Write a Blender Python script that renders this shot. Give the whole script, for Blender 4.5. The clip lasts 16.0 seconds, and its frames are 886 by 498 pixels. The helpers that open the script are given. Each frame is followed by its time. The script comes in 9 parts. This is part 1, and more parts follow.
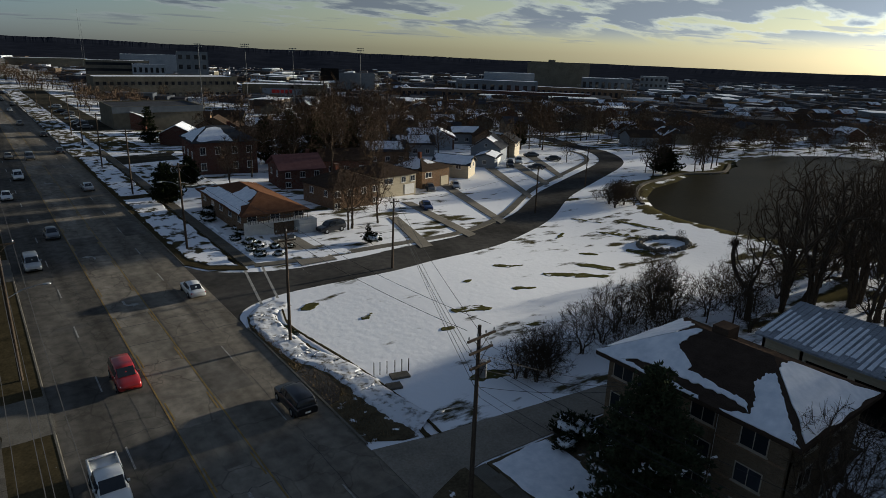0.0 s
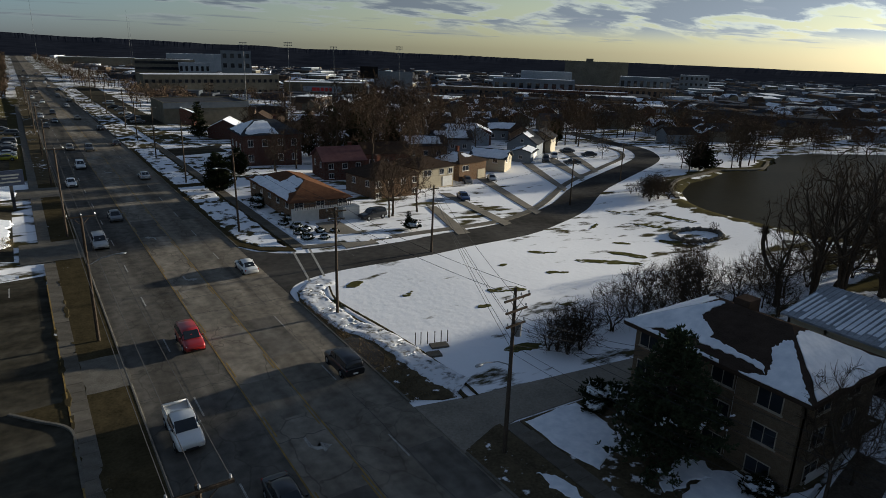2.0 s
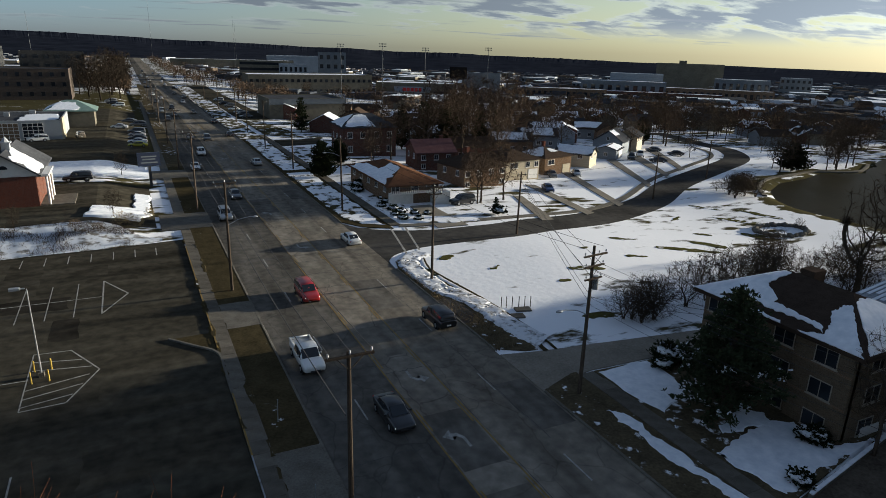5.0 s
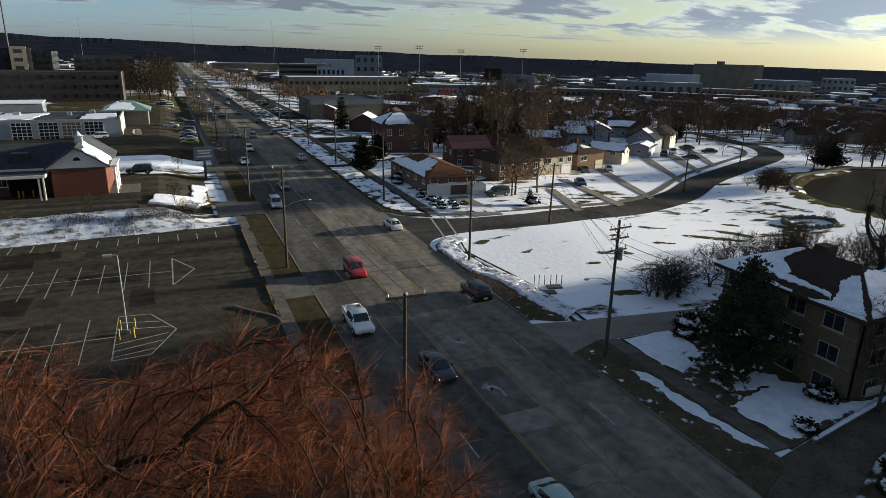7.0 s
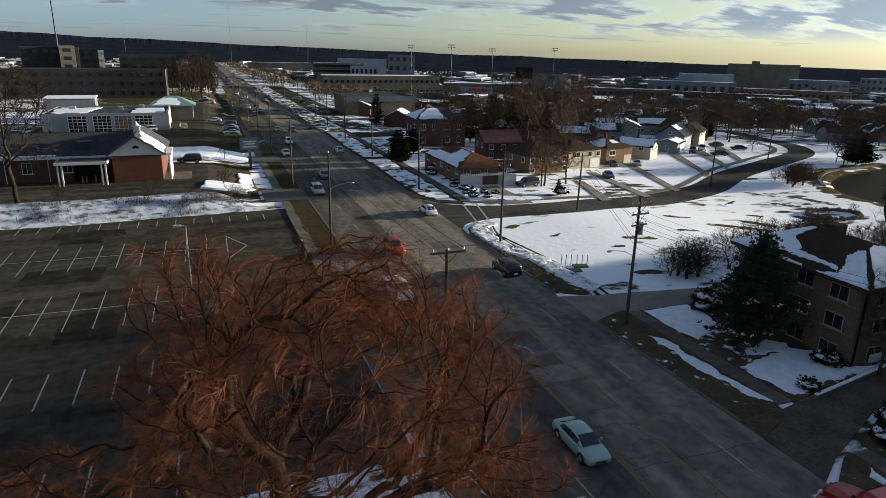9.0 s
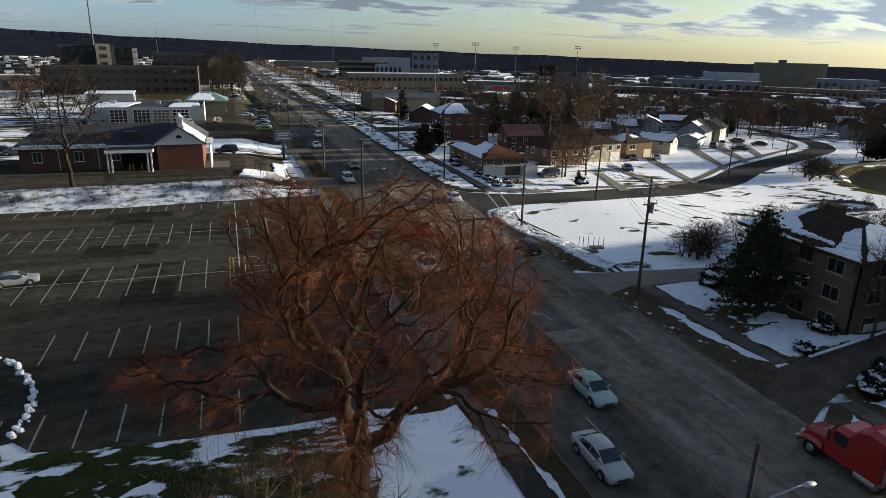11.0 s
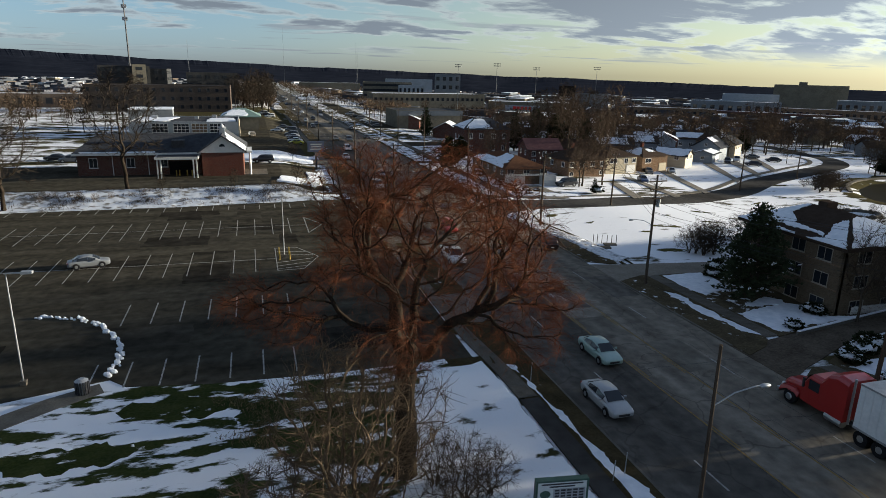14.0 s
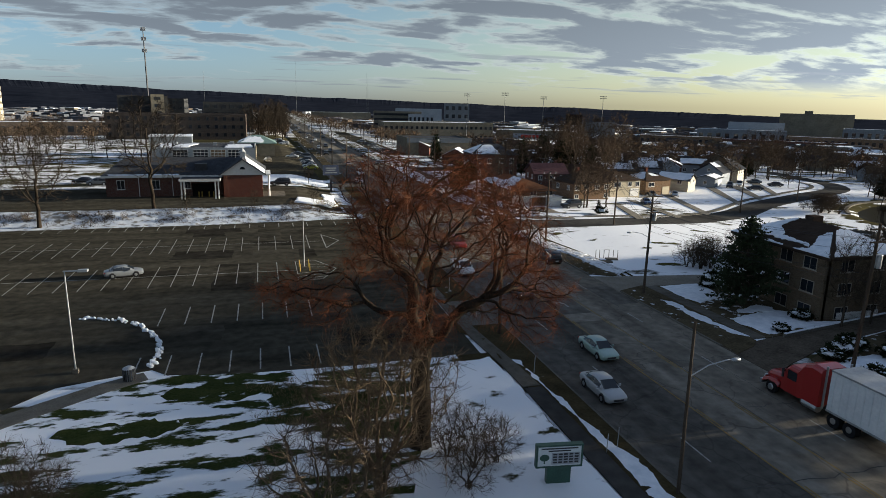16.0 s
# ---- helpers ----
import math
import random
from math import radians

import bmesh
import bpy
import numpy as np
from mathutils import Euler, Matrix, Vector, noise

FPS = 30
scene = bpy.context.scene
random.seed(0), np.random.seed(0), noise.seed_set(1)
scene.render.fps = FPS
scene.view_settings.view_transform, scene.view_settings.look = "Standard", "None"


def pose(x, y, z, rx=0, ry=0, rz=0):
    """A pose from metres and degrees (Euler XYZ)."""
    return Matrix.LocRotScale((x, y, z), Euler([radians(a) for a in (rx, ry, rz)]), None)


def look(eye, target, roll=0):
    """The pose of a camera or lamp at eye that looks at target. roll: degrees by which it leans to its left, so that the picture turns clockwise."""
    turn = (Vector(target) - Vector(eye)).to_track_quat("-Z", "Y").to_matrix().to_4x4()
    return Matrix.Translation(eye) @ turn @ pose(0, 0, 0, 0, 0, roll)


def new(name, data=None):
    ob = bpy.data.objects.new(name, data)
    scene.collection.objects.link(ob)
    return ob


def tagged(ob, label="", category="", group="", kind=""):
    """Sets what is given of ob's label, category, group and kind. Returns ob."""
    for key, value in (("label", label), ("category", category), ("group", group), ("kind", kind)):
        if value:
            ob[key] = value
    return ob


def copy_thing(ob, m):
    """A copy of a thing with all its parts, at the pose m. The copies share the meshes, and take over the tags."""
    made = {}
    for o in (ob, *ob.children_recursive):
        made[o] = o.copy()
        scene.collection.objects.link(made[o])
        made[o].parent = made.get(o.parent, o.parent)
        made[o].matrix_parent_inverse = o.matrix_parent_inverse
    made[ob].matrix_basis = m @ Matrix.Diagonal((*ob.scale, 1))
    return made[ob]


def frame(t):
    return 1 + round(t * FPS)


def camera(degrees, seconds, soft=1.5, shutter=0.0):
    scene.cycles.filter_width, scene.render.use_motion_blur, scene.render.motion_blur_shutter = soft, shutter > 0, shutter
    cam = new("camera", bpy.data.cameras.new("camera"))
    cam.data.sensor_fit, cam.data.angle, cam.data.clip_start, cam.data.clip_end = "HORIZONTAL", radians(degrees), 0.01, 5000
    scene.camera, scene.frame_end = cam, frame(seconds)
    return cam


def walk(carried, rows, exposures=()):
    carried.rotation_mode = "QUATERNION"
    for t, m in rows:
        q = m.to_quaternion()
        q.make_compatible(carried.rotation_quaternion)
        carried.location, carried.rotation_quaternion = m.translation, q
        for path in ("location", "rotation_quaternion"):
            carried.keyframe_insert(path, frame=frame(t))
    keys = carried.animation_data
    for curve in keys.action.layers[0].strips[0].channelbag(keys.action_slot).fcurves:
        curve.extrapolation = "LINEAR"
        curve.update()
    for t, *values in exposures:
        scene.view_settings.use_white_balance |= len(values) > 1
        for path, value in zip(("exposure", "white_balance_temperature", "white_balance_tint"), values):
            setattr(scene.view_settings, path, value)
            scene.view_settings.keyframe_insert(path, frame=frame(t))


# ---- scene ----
cam = camera(69.6, 16.0, 0.7)
PATH = [
    (0, (-10.299, -25.823, 27.619), (-9.151, -24.297, 27.023), 1.8),
    (0.5, (-10.865, -26.544, 27.348), (-9.732, -25.008, 26.751), 1.7),
    (1, (-11.431, -27.301, 27.064), (-10.319, -25.75, 26.468), 1.6),
    (1.5, (-12.331, -28.21, 26.979), (-11.243, -26.642, 26.38), 1.6),
    (2, (-13.198, -29.143, 26.904), (-12.138, -27.557, 26.304), 1.7),
    (2.5, (-13.943, -30.023, 26.726), (-12.914, -28.417, 26.125), 1.7),
    (3, (-14.626, -30.977, 26.565), (-13.635, -29.348, 25.963), 1.6),
    (3.5, (-15.404, -32.051, 26.36), (-14.455, -30.395, 25.76), 1.5),
    (4, (-16.225, -33.119, 26.218), (-15.315, -31.442, 25.618), 1.5),
    (4.5, (-17.085, -34.241, 26.101), (-16.212, -32.545, 25.501), 1.6),
    (7, (-20.998, -40.644, 25.244), (-20.247, -38.888, 24.651), 1.2),
    (7.5, (-21.74, -42.029, 25.016), (-21.019, -40.26, 24.424), 1.1),
    (8, (-22.427, -43.211, 24.824), (-21.729, -41.433, 24.232), 1.2),
    (8.5, (-23.128, -44.488, 24.626), (-22.442, -42.705, 24.033), 1.2),
    (9, (-23.797, -45.858, 24.469), (-23.128, -44.069, 23.875), 1.2),
    (11.5, (-26.756, -52.492, 23.601), (-26.161, -50.678, 23.006), 1.2),
    (12, (-27.297, -53.716, 23.337), (-26.71, -51.896, 22.75), 1.2),
    (12.5, (-27.878, -54.95, 23.094), (-27.298, -53.124, 22.518), 1.3),
    (13, (-28.338, -56.126, 22.902), (-27.766, -54.294, 22.335), 1.3),
    (13.5, (-28.797, -57.32, 22.707), (-28.235, -55.481, 22.155), 1.2),
    (14, (-29.331, -58.523, 22.521), (-28.778, -56.677, 21.986), 1.3),
    (14.5, (-29.832, -59.754, 22.376), (-29.288, -57.9, 21.861), 1.3),
    (15, (-30.207, -60.973, 22.108), (-29.671, -59.11, 21.614), 1.2),
    (15.5, (-30.697, -62.171, 21.976), (-30.16, -60.303, 21.505), 1.2),
    (16, (-31.015, -63.634, 21.833), (-30.484, -61.759, 21.384), 1.2),
]
EXPOSURE = [(0, 0.87, 5480, 6), (3.5, 1.24, 5490, 6), (8, 1.64, 5510, 6), (12.5, 1.77, 5540, 6), (16, 1.76, 5580, 6)]
walk(cam, [(t, look(eye, aim, roll)) for t, eye, aim, roll in PATH], EXPOSURE)

# ---- light ----
SUN_ELEVATION, SUN_AZIMUTH = radians(7.2), radians(91.5)      # azimuth clockwise from +Y
world = bpy.data.worlds.new("sky")
scene.world = world
world.use_nodes = True


def build_sky():
    nt = world.node_tree
    nt.nodes.clear()
    add = nt.nodes.new
    out, bg = add("ShaderNodeOutputWorld"), add("ShaderNodeBackground")
    sky = add("ShaderNodeTexSky")
    sky.sky_type, sky.sun_disc = "NISHITA", False
    sky.sun_elevation, sky.sun_rotation = SUN_ELEVATION, SUN_AZIMUTH
    sky.air_density, sky.dust_density, sky.ozone_density = 1.0, 0.5, 2.5
    coord, sep = add("ShaderNodeTexCoord"), add("ShaderNodeSeparateXYZ")
    nt.links.new(coord.outputs["Generated"], sep.inputs[0])

    def arith(op, a, b=None, clamp=False):
        n = add("ShaderNodeMath")
        n.operation, n.use_clamp = op, clamp
        for i, v in enumerate((a, b)):
            if v is None:
                continue
            if isinstance(v, (int, float)):
                n.inputs[i].default_value = v
            else:
                nt.links.new(v, n.inputs[i])
        return n.outputs[0]

    # a thin high veil pales the whole sky; below it clouds lie in a flat layer, so they crowd together towards the horizon
    bw = add("ShaderNodeRGBToBW")
    nt.links.new(sky.outputs[0], bw.inputs[0])

    def tinted(colour):
        n = add("ShaderNodeMixRGB")
        n.blend_type, n.inputs[0].default_value = "MULTIPLY", 1.0
        nt.links.new(bw.outputs[0], n.inputs[1])
        n.inputs[2].default_value = (*colour, 1)
        return n.outputs[0]

    def blend(fac, a, b):
        n = add("ShaderNodeMixRGB")
        if isinstance(fac, float):
            n.inputs[0].default_value = fac
        else:
            nt.links.new(fac, n.inputs[0])
        nt.links.new(a, n.inputs[1])
        nt.links.new(b, n.inputs[2])
        return n.outputs[0]

    def steps(value, lo, hi):
        n = add("ShaderNodeMapRange")
        n.interpolation_type = "SMOOTHSTEP"
        n.inputs["From Min"].default_value, n.inputs["From Max"].default_value = lo, hi
        nt.links.new(value, n.inputs["Value"])
        return n.outputs[0]

    veil = blend(steps(sep.outputs[0], -0.15, 0.65), tinted((0.56, 0.74, 0.95)), tinted((1.02, 0.92, 0.57)))         # warmer towards the sun
    veiled = blend(0.62, sky.outputs[0], veil)

    def layer(offset, across, along, shift, scale, rough, distort=0.25):
        """Noise on a flat sheet of air, foreshortened towards the horizon."""
        z = arith("MAXIMUM", arith("ADD", sep.outputs[2], offset), 0.02)
        comb, off, nz = add("ShaderNodeCombineXYZ"), add("ShaderNodeVectorMath"), add("ShaderNodeTexNoise")
        nt.links.new(arith("MULTIPLY", arith("DIVIDE", sep.outputs[0], z), across), comb.inputs[0])
        nt.links.new(arith("MULTIPLY", arith("DIVIDE", sep.outputs[1], z), along), comb.inputs[1])
        off.operation, off.inputs[1].default_value = "ADD", shift
        nt.links.new(comb.outputs[0], off.inputs[0])
        nt.links.new(off.outputs[0], nz.inputs["Vector"])
        nz.inputs["Scale"].default_value, nz.inputs["Detail"].default_value, nz.inputs["Roughness"].default_value, nz.inputs["Distortion"].default_value = scale, 9.0, rough, distort
        return nz.outputs["Fac"]

    high = steps(sep.outputs[2], 0.012, 0.045)
    banks = layer(0.15, 0.85, 1.25, (2.9, 6.1, 0.0), 1.55, 0.53, 0.5)
    thick = arith("ADD", banks, arith("MULTIPLY", steps(sep.outputs[2], 0.02, 0.12), 0.125))                 # the cover closes higher up
    thick = arith("ADD", thick, arith("MULTIPLY", steps(sep.outputs[0], 0.15, 0.85), 0.10))                # heavier towards the sun
    thick = arith("ADD", thick, arith("MULTIPLY", arith("SUBTRACT", layer(0.15, 0.85, 1.7, (9.0, 1.0, 0.0), 5.5, 0.64), 0.5), 0.24))
    bright = arith("MULTIPLY", arith("MULTIPLY", steps(thick, 0.53, 0.60), high), 0.60, True)                # lit rims and thin parts
    dark = arith("MULTIPLY", arith("MULTIPLY", steps(thick, 0.565, 0.675), high), 0.93, True)
    lit = blend(bright, veiled, tinted((1.12, 1.09, 0.98)))
    cloudy = blend(dark, lit, tinted((0.43, 0.455, 0.485)))
    streaks = layer(0.028, 0.26, 0.62, (1.7, 4.2, 0.0), 1.25, 0.5, 0.1)
    low = arith("MULTIPLY", steps(sep.outputs[2], 0.010, 0.022), arith("SUBTRACT", 1.0, steps(sep.outputs[2], 0.06, 0.10)))
    thin = arith("MULTIPLY", arith("MULTIPLY", steps(streaks, 0.585, 0.65), low), 0.62, True)                # thin dark streaks over the horizon
    cloudy = blend(thin, cloudy, tinted((0.55, 0.55, 0.56)))
    overhead = arith("MULTIPLY", steps(sep.outputs[2], 0.30, 0.55), 0.85)                                   # brighter, bluer sky overhead, out of view, added to fill the shade
    whole = blend(overhead, cloudy, tinted((1.25, 1.52, 2.05)))
    nt.links.new(whole, bg.inputs[0])
    bg.inputs[1].default_value = 0.063
    nt.links.new(bg.outputs[0], out.inputs[0])


build_sky()
sun_data = bpy.data.lights.new("sun", "SUN")
sun_data.energy, sun_data.angle, sun_data.color = 4.8, radians(1.6), (1.0, 0.82, 0.58)
sun_at = Vector((math.sin(SUN_AZIMUTH) * math.cos(SUN_ELEVATION), math.cos(SUN_AZIMUTH) * math.cos(SUN_ELEVATION), math.sin(SUN_ELEVATION)))
sun = new("sun", sun_data)
sun.matrix_world = look(sun_at * 100, (0, 0, 0))


# ---- materials ----
def clamp01(v):
    return max(0.0, min(1.0, v))


def smooth(a, b, v):
    v = clamp01((v - a) / (b - a))
    return v * v * (3 - 2 * v)


def surface(name, c1, c2, scale=1.0, rough=0.85, bump=0.2, fine=12.0, metal=0.0, stretch=(1, 1, 1), vary=0.0, space="Object", detail=0.5, low=0.35, high=0.65):
    """Two colours mixed by a coarse and a fine noise, with relief from the fine one; vary shifts each object's brightness."""
    m = bpy.data.materials.new(name)
    m.use_nodes = True
    nt = m.node_tree
    add, lk, b = nt.nodes.new, nt.links.new, nt.nodes["Principled BSDF"]
    tc, mp = add("ShaderNodeTexCoord"), add("ShaderNodeMapping")
    if space == "World":
        geo = add("ShaderNodeNewGeometry")
        lk(geo.outputs["Position"], mp.inputs[0])
    else:
        lk(tc.outputs["Object"], mp.inputs[0])
    mp.inputs["Scale"].default_value = stretch
    n1, n2 = add("ShaderNodeTexNoise"), add("ShaderNodeTexNoise")
    n1.inputs["Scale"].default_value, n1.inputs["Detail"].default_value = scale, 5
    n2.inputs["Scale"].default_value, n2.inputs["Detail"].default_value = fine, 4
    lk(mp.outputs[0], n1.inputs["Vector"])
    lk(mp.outputs[0], n2.inputs["Vector"])
    mx = add("ShaderNodeMix")
    mx.inputs[0].default_value = detail
    lk(n1.outputs["Fac"], mx.inputs[2])
    lk(n2.outputs["Fac"], mx.inputs[3])
    rg = add("ShaderNodeMapRange")
    rg.inputs["From Min"].default_value, rg.inputs["From Max"].default_value = low, high
    lk(mx.outputs[0], rg.inputs["Value"])
    col = add("ShaderNodeMixRGB")
    col.inputs[1].default_value, col.inputs[2].default_value = (*c1, 1), (*c2, 1)
    lk(rg.outputs[0], col.inputs[0])
    last = col.outputs[0]
    if vary:
        info, mr, hs = add("ShaderNodeObjectInfo"), add("ShaderNodeMapRange"), add("ShaderNodeHueSaturation")
        mr.inputs["To Min"].default_value, mr.inputs["To Max"].default_value = 1 - vary, 1 + vary
        lk(info.outputs["Random"], mr.inputs["Value"])
        lk(mr.outputs[0], hs.inputs["Value"])
        lk(last, hs.inputs["Color"])
        last = hs.outputs[0]
    lk(last, b.inputs["Base Color"])
    b.inputs["Roughness"].default_value, b.inputs["Metallic"].default_value = rough, metal
    b.inputs["Specular IOR Level"].default_value = 0.5 if rough < 0.6 else (0.12 if rough < 0.85 else 0.0)
    if bump:
        bp = add("ShaderNodeBump")
        bp.inputs["Strength"].default_value, bp.inputs["Distance"].default_value = bump, 0.05
        lk(n2.outputs["Fac"], bp.inputs["Height"])
        lk(bp.outputs[0], b.inputs["Normal"])
    return m


def snow_over(name, under1, under2, cover=None, scale=0.35, stretch=(1, 1, 1), attribute=None, sharp=0.05, snow=(0.83, 0.835, 0.86)):
    """Patchy old snow over turf or earth; the share that is covered is a number or a mesh attribute."""
    m = surface(name, under1, under2, 0.6, 0.95, 0.35, 5.0, space="World")
    nt = m.node_tree
    add, lk, b = nt.nodes.new, nt.links.new, nt.nodes["Principled BSDF"]
    base = b.inputs["Base Color"].links[0].from_socket
    geo, mp, n, nf = add("ShaderNodeNewGeometry"), add("ShaderNodeMapping"), add("ShaderNodeTexNoise"), add("ShaderNodeTexNoise")
    mp.inputs["Scale"].default_value = stretch
    lk(geo.outputs["Position"], mp.inputs[0])
    for q, sc, dt in ((n, scale, 8.0), (nf, 0.07, 3.0)):
        q.inputs["Scale"].default_value, q.inputs["Detail"].default_value, q.inputs["Roughness"].default_value = sc, dt, 0.6
        lk(mp.outputs[0], q.inputs["Vector"])
    ad = add("ShaderNodeMath")
    ad.operation = "ADD"
    if attribute:
        at = add("ShaderNodeAttribute")
        at.attribute_name = attribute
        lk(at.outputs["Fac"], ad.inputs[0])
    else:
        ad.inputs[0].default_value = cover
    cl = add("ShaderNodeMath")                              # patches gather in clusters
    cl.operation, cl.inputs[1].default_value, cl.inputs[2].default_value = "MULTIPLY_ADD", 0.5, -0.25
    lk(nf.outputs["Fac"], cl.inputs[0])
    both = add("ShaderNodeMath")
    lk(n.outputs["Fac"], both.inputs[0])
    lk(cl.outputs[0], both.inputs[1])
    lk(both.outputs[0], ad.inputs[1])
    rg = add("ShaderNodeMapRange")
    rg.interpolation_type = "SMOOTHSTEP"
    rg.inputs["From Min"].default_value, rg.inputs["From Max"].default_value = 1.0 - sharp, 1.0 + sharp
    lk(ad.outputs[0], rg.inputs["Value"])
    white = add("ShaderNodeMixRGB")
    white.inputs[1].default_value, white.inputs[2].default_value = (*[c * 0.86 for c in snow], 1), (*snow, 1)
    lk(nf.outputs["Fac"], white.inputs[0])
    col = add("ShaderNodeMixRGB")
    lk(rg.outputs[0], col.inputs[0])
    lk(base, col.inputs[1])
    lk(white.outputs[0], col.inputs[2])
    lk(col.outputs[0], b.inputs["Base Color"])
    # trodden, wind-packed relief
    nr, bp = add("ShaderNodeTexNoise"), b.inputs["Normal"].links[0].from_node
    nr.inputs["Scale"].default_value, nr.inputs["Detail"].default_value = 1.1, 7
    lk(geo.outputs["Position"], nr.inputs["Vector"])
    lk(nr.outputs["Fac"], bp.inputs["Height"])
    bp.inputs["Strength"].default_value, bp.inputs["Distance"].default_value = 0.30, 0.12
    return m


def asphalt(name, c1, c2, crack=0.0, patch_scale=(0.35, 0.06, 1)):
    m = surface(name, c1, c2, 1.0, 0.88, 0.25, 30.0, stretch=(1, 1, 1), space="World", detail=0.25)
    nt = m.node_tree
    add, lk, b = nt.nodes.new, nt.links.new, nt.nodes["Principled BSDF"]
    base = b.inputs["Base Color"].links[0].from_socket
    geo, mp, n = add("ShaderNodeNewGeometry"), add("ShaderNodeMapping"), add("ShaderNodeTexNoise")
    mp.inputs["Scale"].default_value = patch_scale
    lk(geo.outputs["Position"], mp.inputs[0])
    lk(mp.outputs[0], n.inputs["Vector"])
    n.inputs["Scale"].default_value, n.inputs["Detail"].default_value = 1.0, 6
    rg = add("ShaderNodeMapRange")
    rg.inputs["From Min"].default_value, rg.inputs["From Max"].default_value = 0.3, 0.7
    rg.inputs["To Min"].default_value, rg.inputs["To Max"].default_value = 0.62, 1.35
    lk(n.outputs["Fac"], rg.inputs["Value"])
    mul = add("ShaderNodeMixRGB")
    mul.blend_type, mul.inputs[0].default_value = "MULTIPLY", 1.0
    lk(base, mul.inputs[1])
    lk(rg.outputs[0], mul.inputs[2])
    last = mul.outputs[0]
    if crack:
        # tarred cracks: the borders of large irregular cells
        vr, wob, mix = add("ShaderNodeTexVoronoi"), add("ShaderNodeTexNoise"), add("ShaderNodeMixRGB")
        mp2 = add("ShaderNodeMapping")
        mp2.inputs["Scale"].default_value = (0.27, 0.16, 1)
        lk(geo.outputs["Position"], wob.inputs["Vector"])
        wob.inputs["Scale"].default_value = 0.5
        mix.blend_type, mix.inputs[0].default_value = "ADD", 0.9
        lk(geo.outputs["Position"], mix.inputs[1])
        lk(wob.outputs["Color"], mix.inputs[2])
        lk(mix.outputs[0], mp2.inputs[0])
        vr.feature = "DISTANCE_TO_EDGE"
        vr.inputs["Scale"].default_value = 1.0
        lk(mp2.outputs[0], vr.inputs["Vector"])
        cr = add("ShaderNodeMapRange")
        cr.inputs["From Min"].default_value, cr.inputs["From Max"].default_value = 0.006, 0.02
        cr.inputs["To Min"].default_value = crack
        lk(vr.outputs["Distance"], cr.inputs["Value"])
        m2 = add("ShaderNodeMixRGB")
        m2.blend_type, m2.inputs[0].default_value = "MULTIPLY", 1.0
        lk(last, m2.inputs[1])
        lk(cr.outputs[0], m2.inputs[2])
        last = m2.outputs[0]
    lk(last, b.inputs["Base Color"])
    return m


def brickwork(name, c1, c2, mortar, vary=0.0):
    m = surface(name, c1, c2, 1.5, 0.9, 0.0, 8.0, vary=vary)
    nt = m.node_tree
    add, lk, b = nt.nodes.new, nt.links.new, nt.nodes["Principled BSDF"]
    base = b.inputs["Base Color"].links[0].from_socket
    tc, sep, cmb, sm = add("ShaderNodeTexCoord"), add("ShaderNodeSeparateXYZ"), add("ShaderNodeCombineXYZ"), add("ShaderNodeMath")
    lk(tc.outputs["Object"], sep.inputs[0])
    sm.operation = "ADD"
    lk(sep.outputs[0], sm.inputs[0])
    lk(sep.outputs[1], sm.inputs[1])
    lk(sm.outputs[0], cmb.inputs[0])
    lk(sep.outputs[2], cmb.inputs[1])
    br = add("ShaderNodeTexBrick")
    br.inputs["Scale"].default_value, br.inputs["Brick Width"].default_value, br.inputs["Row Height"].default_value = 1.0, 0.22, 0.075
    br.inputs["Mortar Size"].default_value = 0.008
    br.inputs["Mortar"].default_value = (*mortar, 1)
    lk(cmb.outputs[0], br.inputs["Vector"])
    lk(base, br.inputs["Color1"])
    dark = add("ShaderNodeMixRGB")
    dark.blend_type, dark.inputs[0].default_value, dark.inputs[2].default_value = "MULTIPLY", 1.0, (0.7, 0.7, 0.72, 1)
    lk(base, dark.inputs[1])
    lk(dark.outputs[0], br.inputs["Color2"])
    lk(br.outputs["Color"], b.inputs["Base Color"])
    bp = add("ShaderNodeBump")
    bp.inputs["Strength"].default_value, bp.inputs["Distance"].default_value, bp.invert = 0.4, 0.01, True
    lk(br.outputs["Fac"], bp.inputs["Height"])
    lk(bp.outputs[0], b.inputs["Normal"])
    return m


def gloss(name, colour, rough=0.12, metal=0.0, coat=0.0):
    m = surface(name, tuple(c * 0.92 for c in colour), colour, 3.0, rough, 0.0, 20.0, metal)
    m.node_tree.nodes["Principled BSDF"].inputs["Coat Weight"].default_value = coat
    return m


def lamp_glow(name, colour, strength):
    m = gloss(name, colour, 0.2)
    b = m.node_tree.nodes["Principled BSDF"]
    b.inputs["Emission Color"].default_value, b.inputs["Emission Strength"].default_value = (*colour, 1), strength
    return m


GROUND = snow_over("patchy_snow_ground", (0.045, 0.040, 0.022), (0.075, 0.065, 0.030), attribute="cover", scale=0.30, stretch=(0.45, 1.2, 1))
SNOW = surface("old_snow", (0.62, 0.65, 0.70), (0.82, 0.83, 0.86), 0.8, 0.85, 0.35, 2.0, space="World")
LAWN = snow_over("lawn_with_melting_snow", (0.020, 0.030, 0.010), (0.050, 0.056, 0.020), 0.505, 0.52, (0.45, 1.2, 1), None, 0.03)
GRASS = snow_over("bared_green_lawn", (0.018, 0.027, 0.009), (0.046, 0.052, 0.019), 0.40, 0.55, (0.6, 1.2, 1), None, 0.03)
TURF = snow_over("winter_turf", (0.034, 0.028, 0.015), (0.070, 0.056, 0.030), 0.26, 0.8)
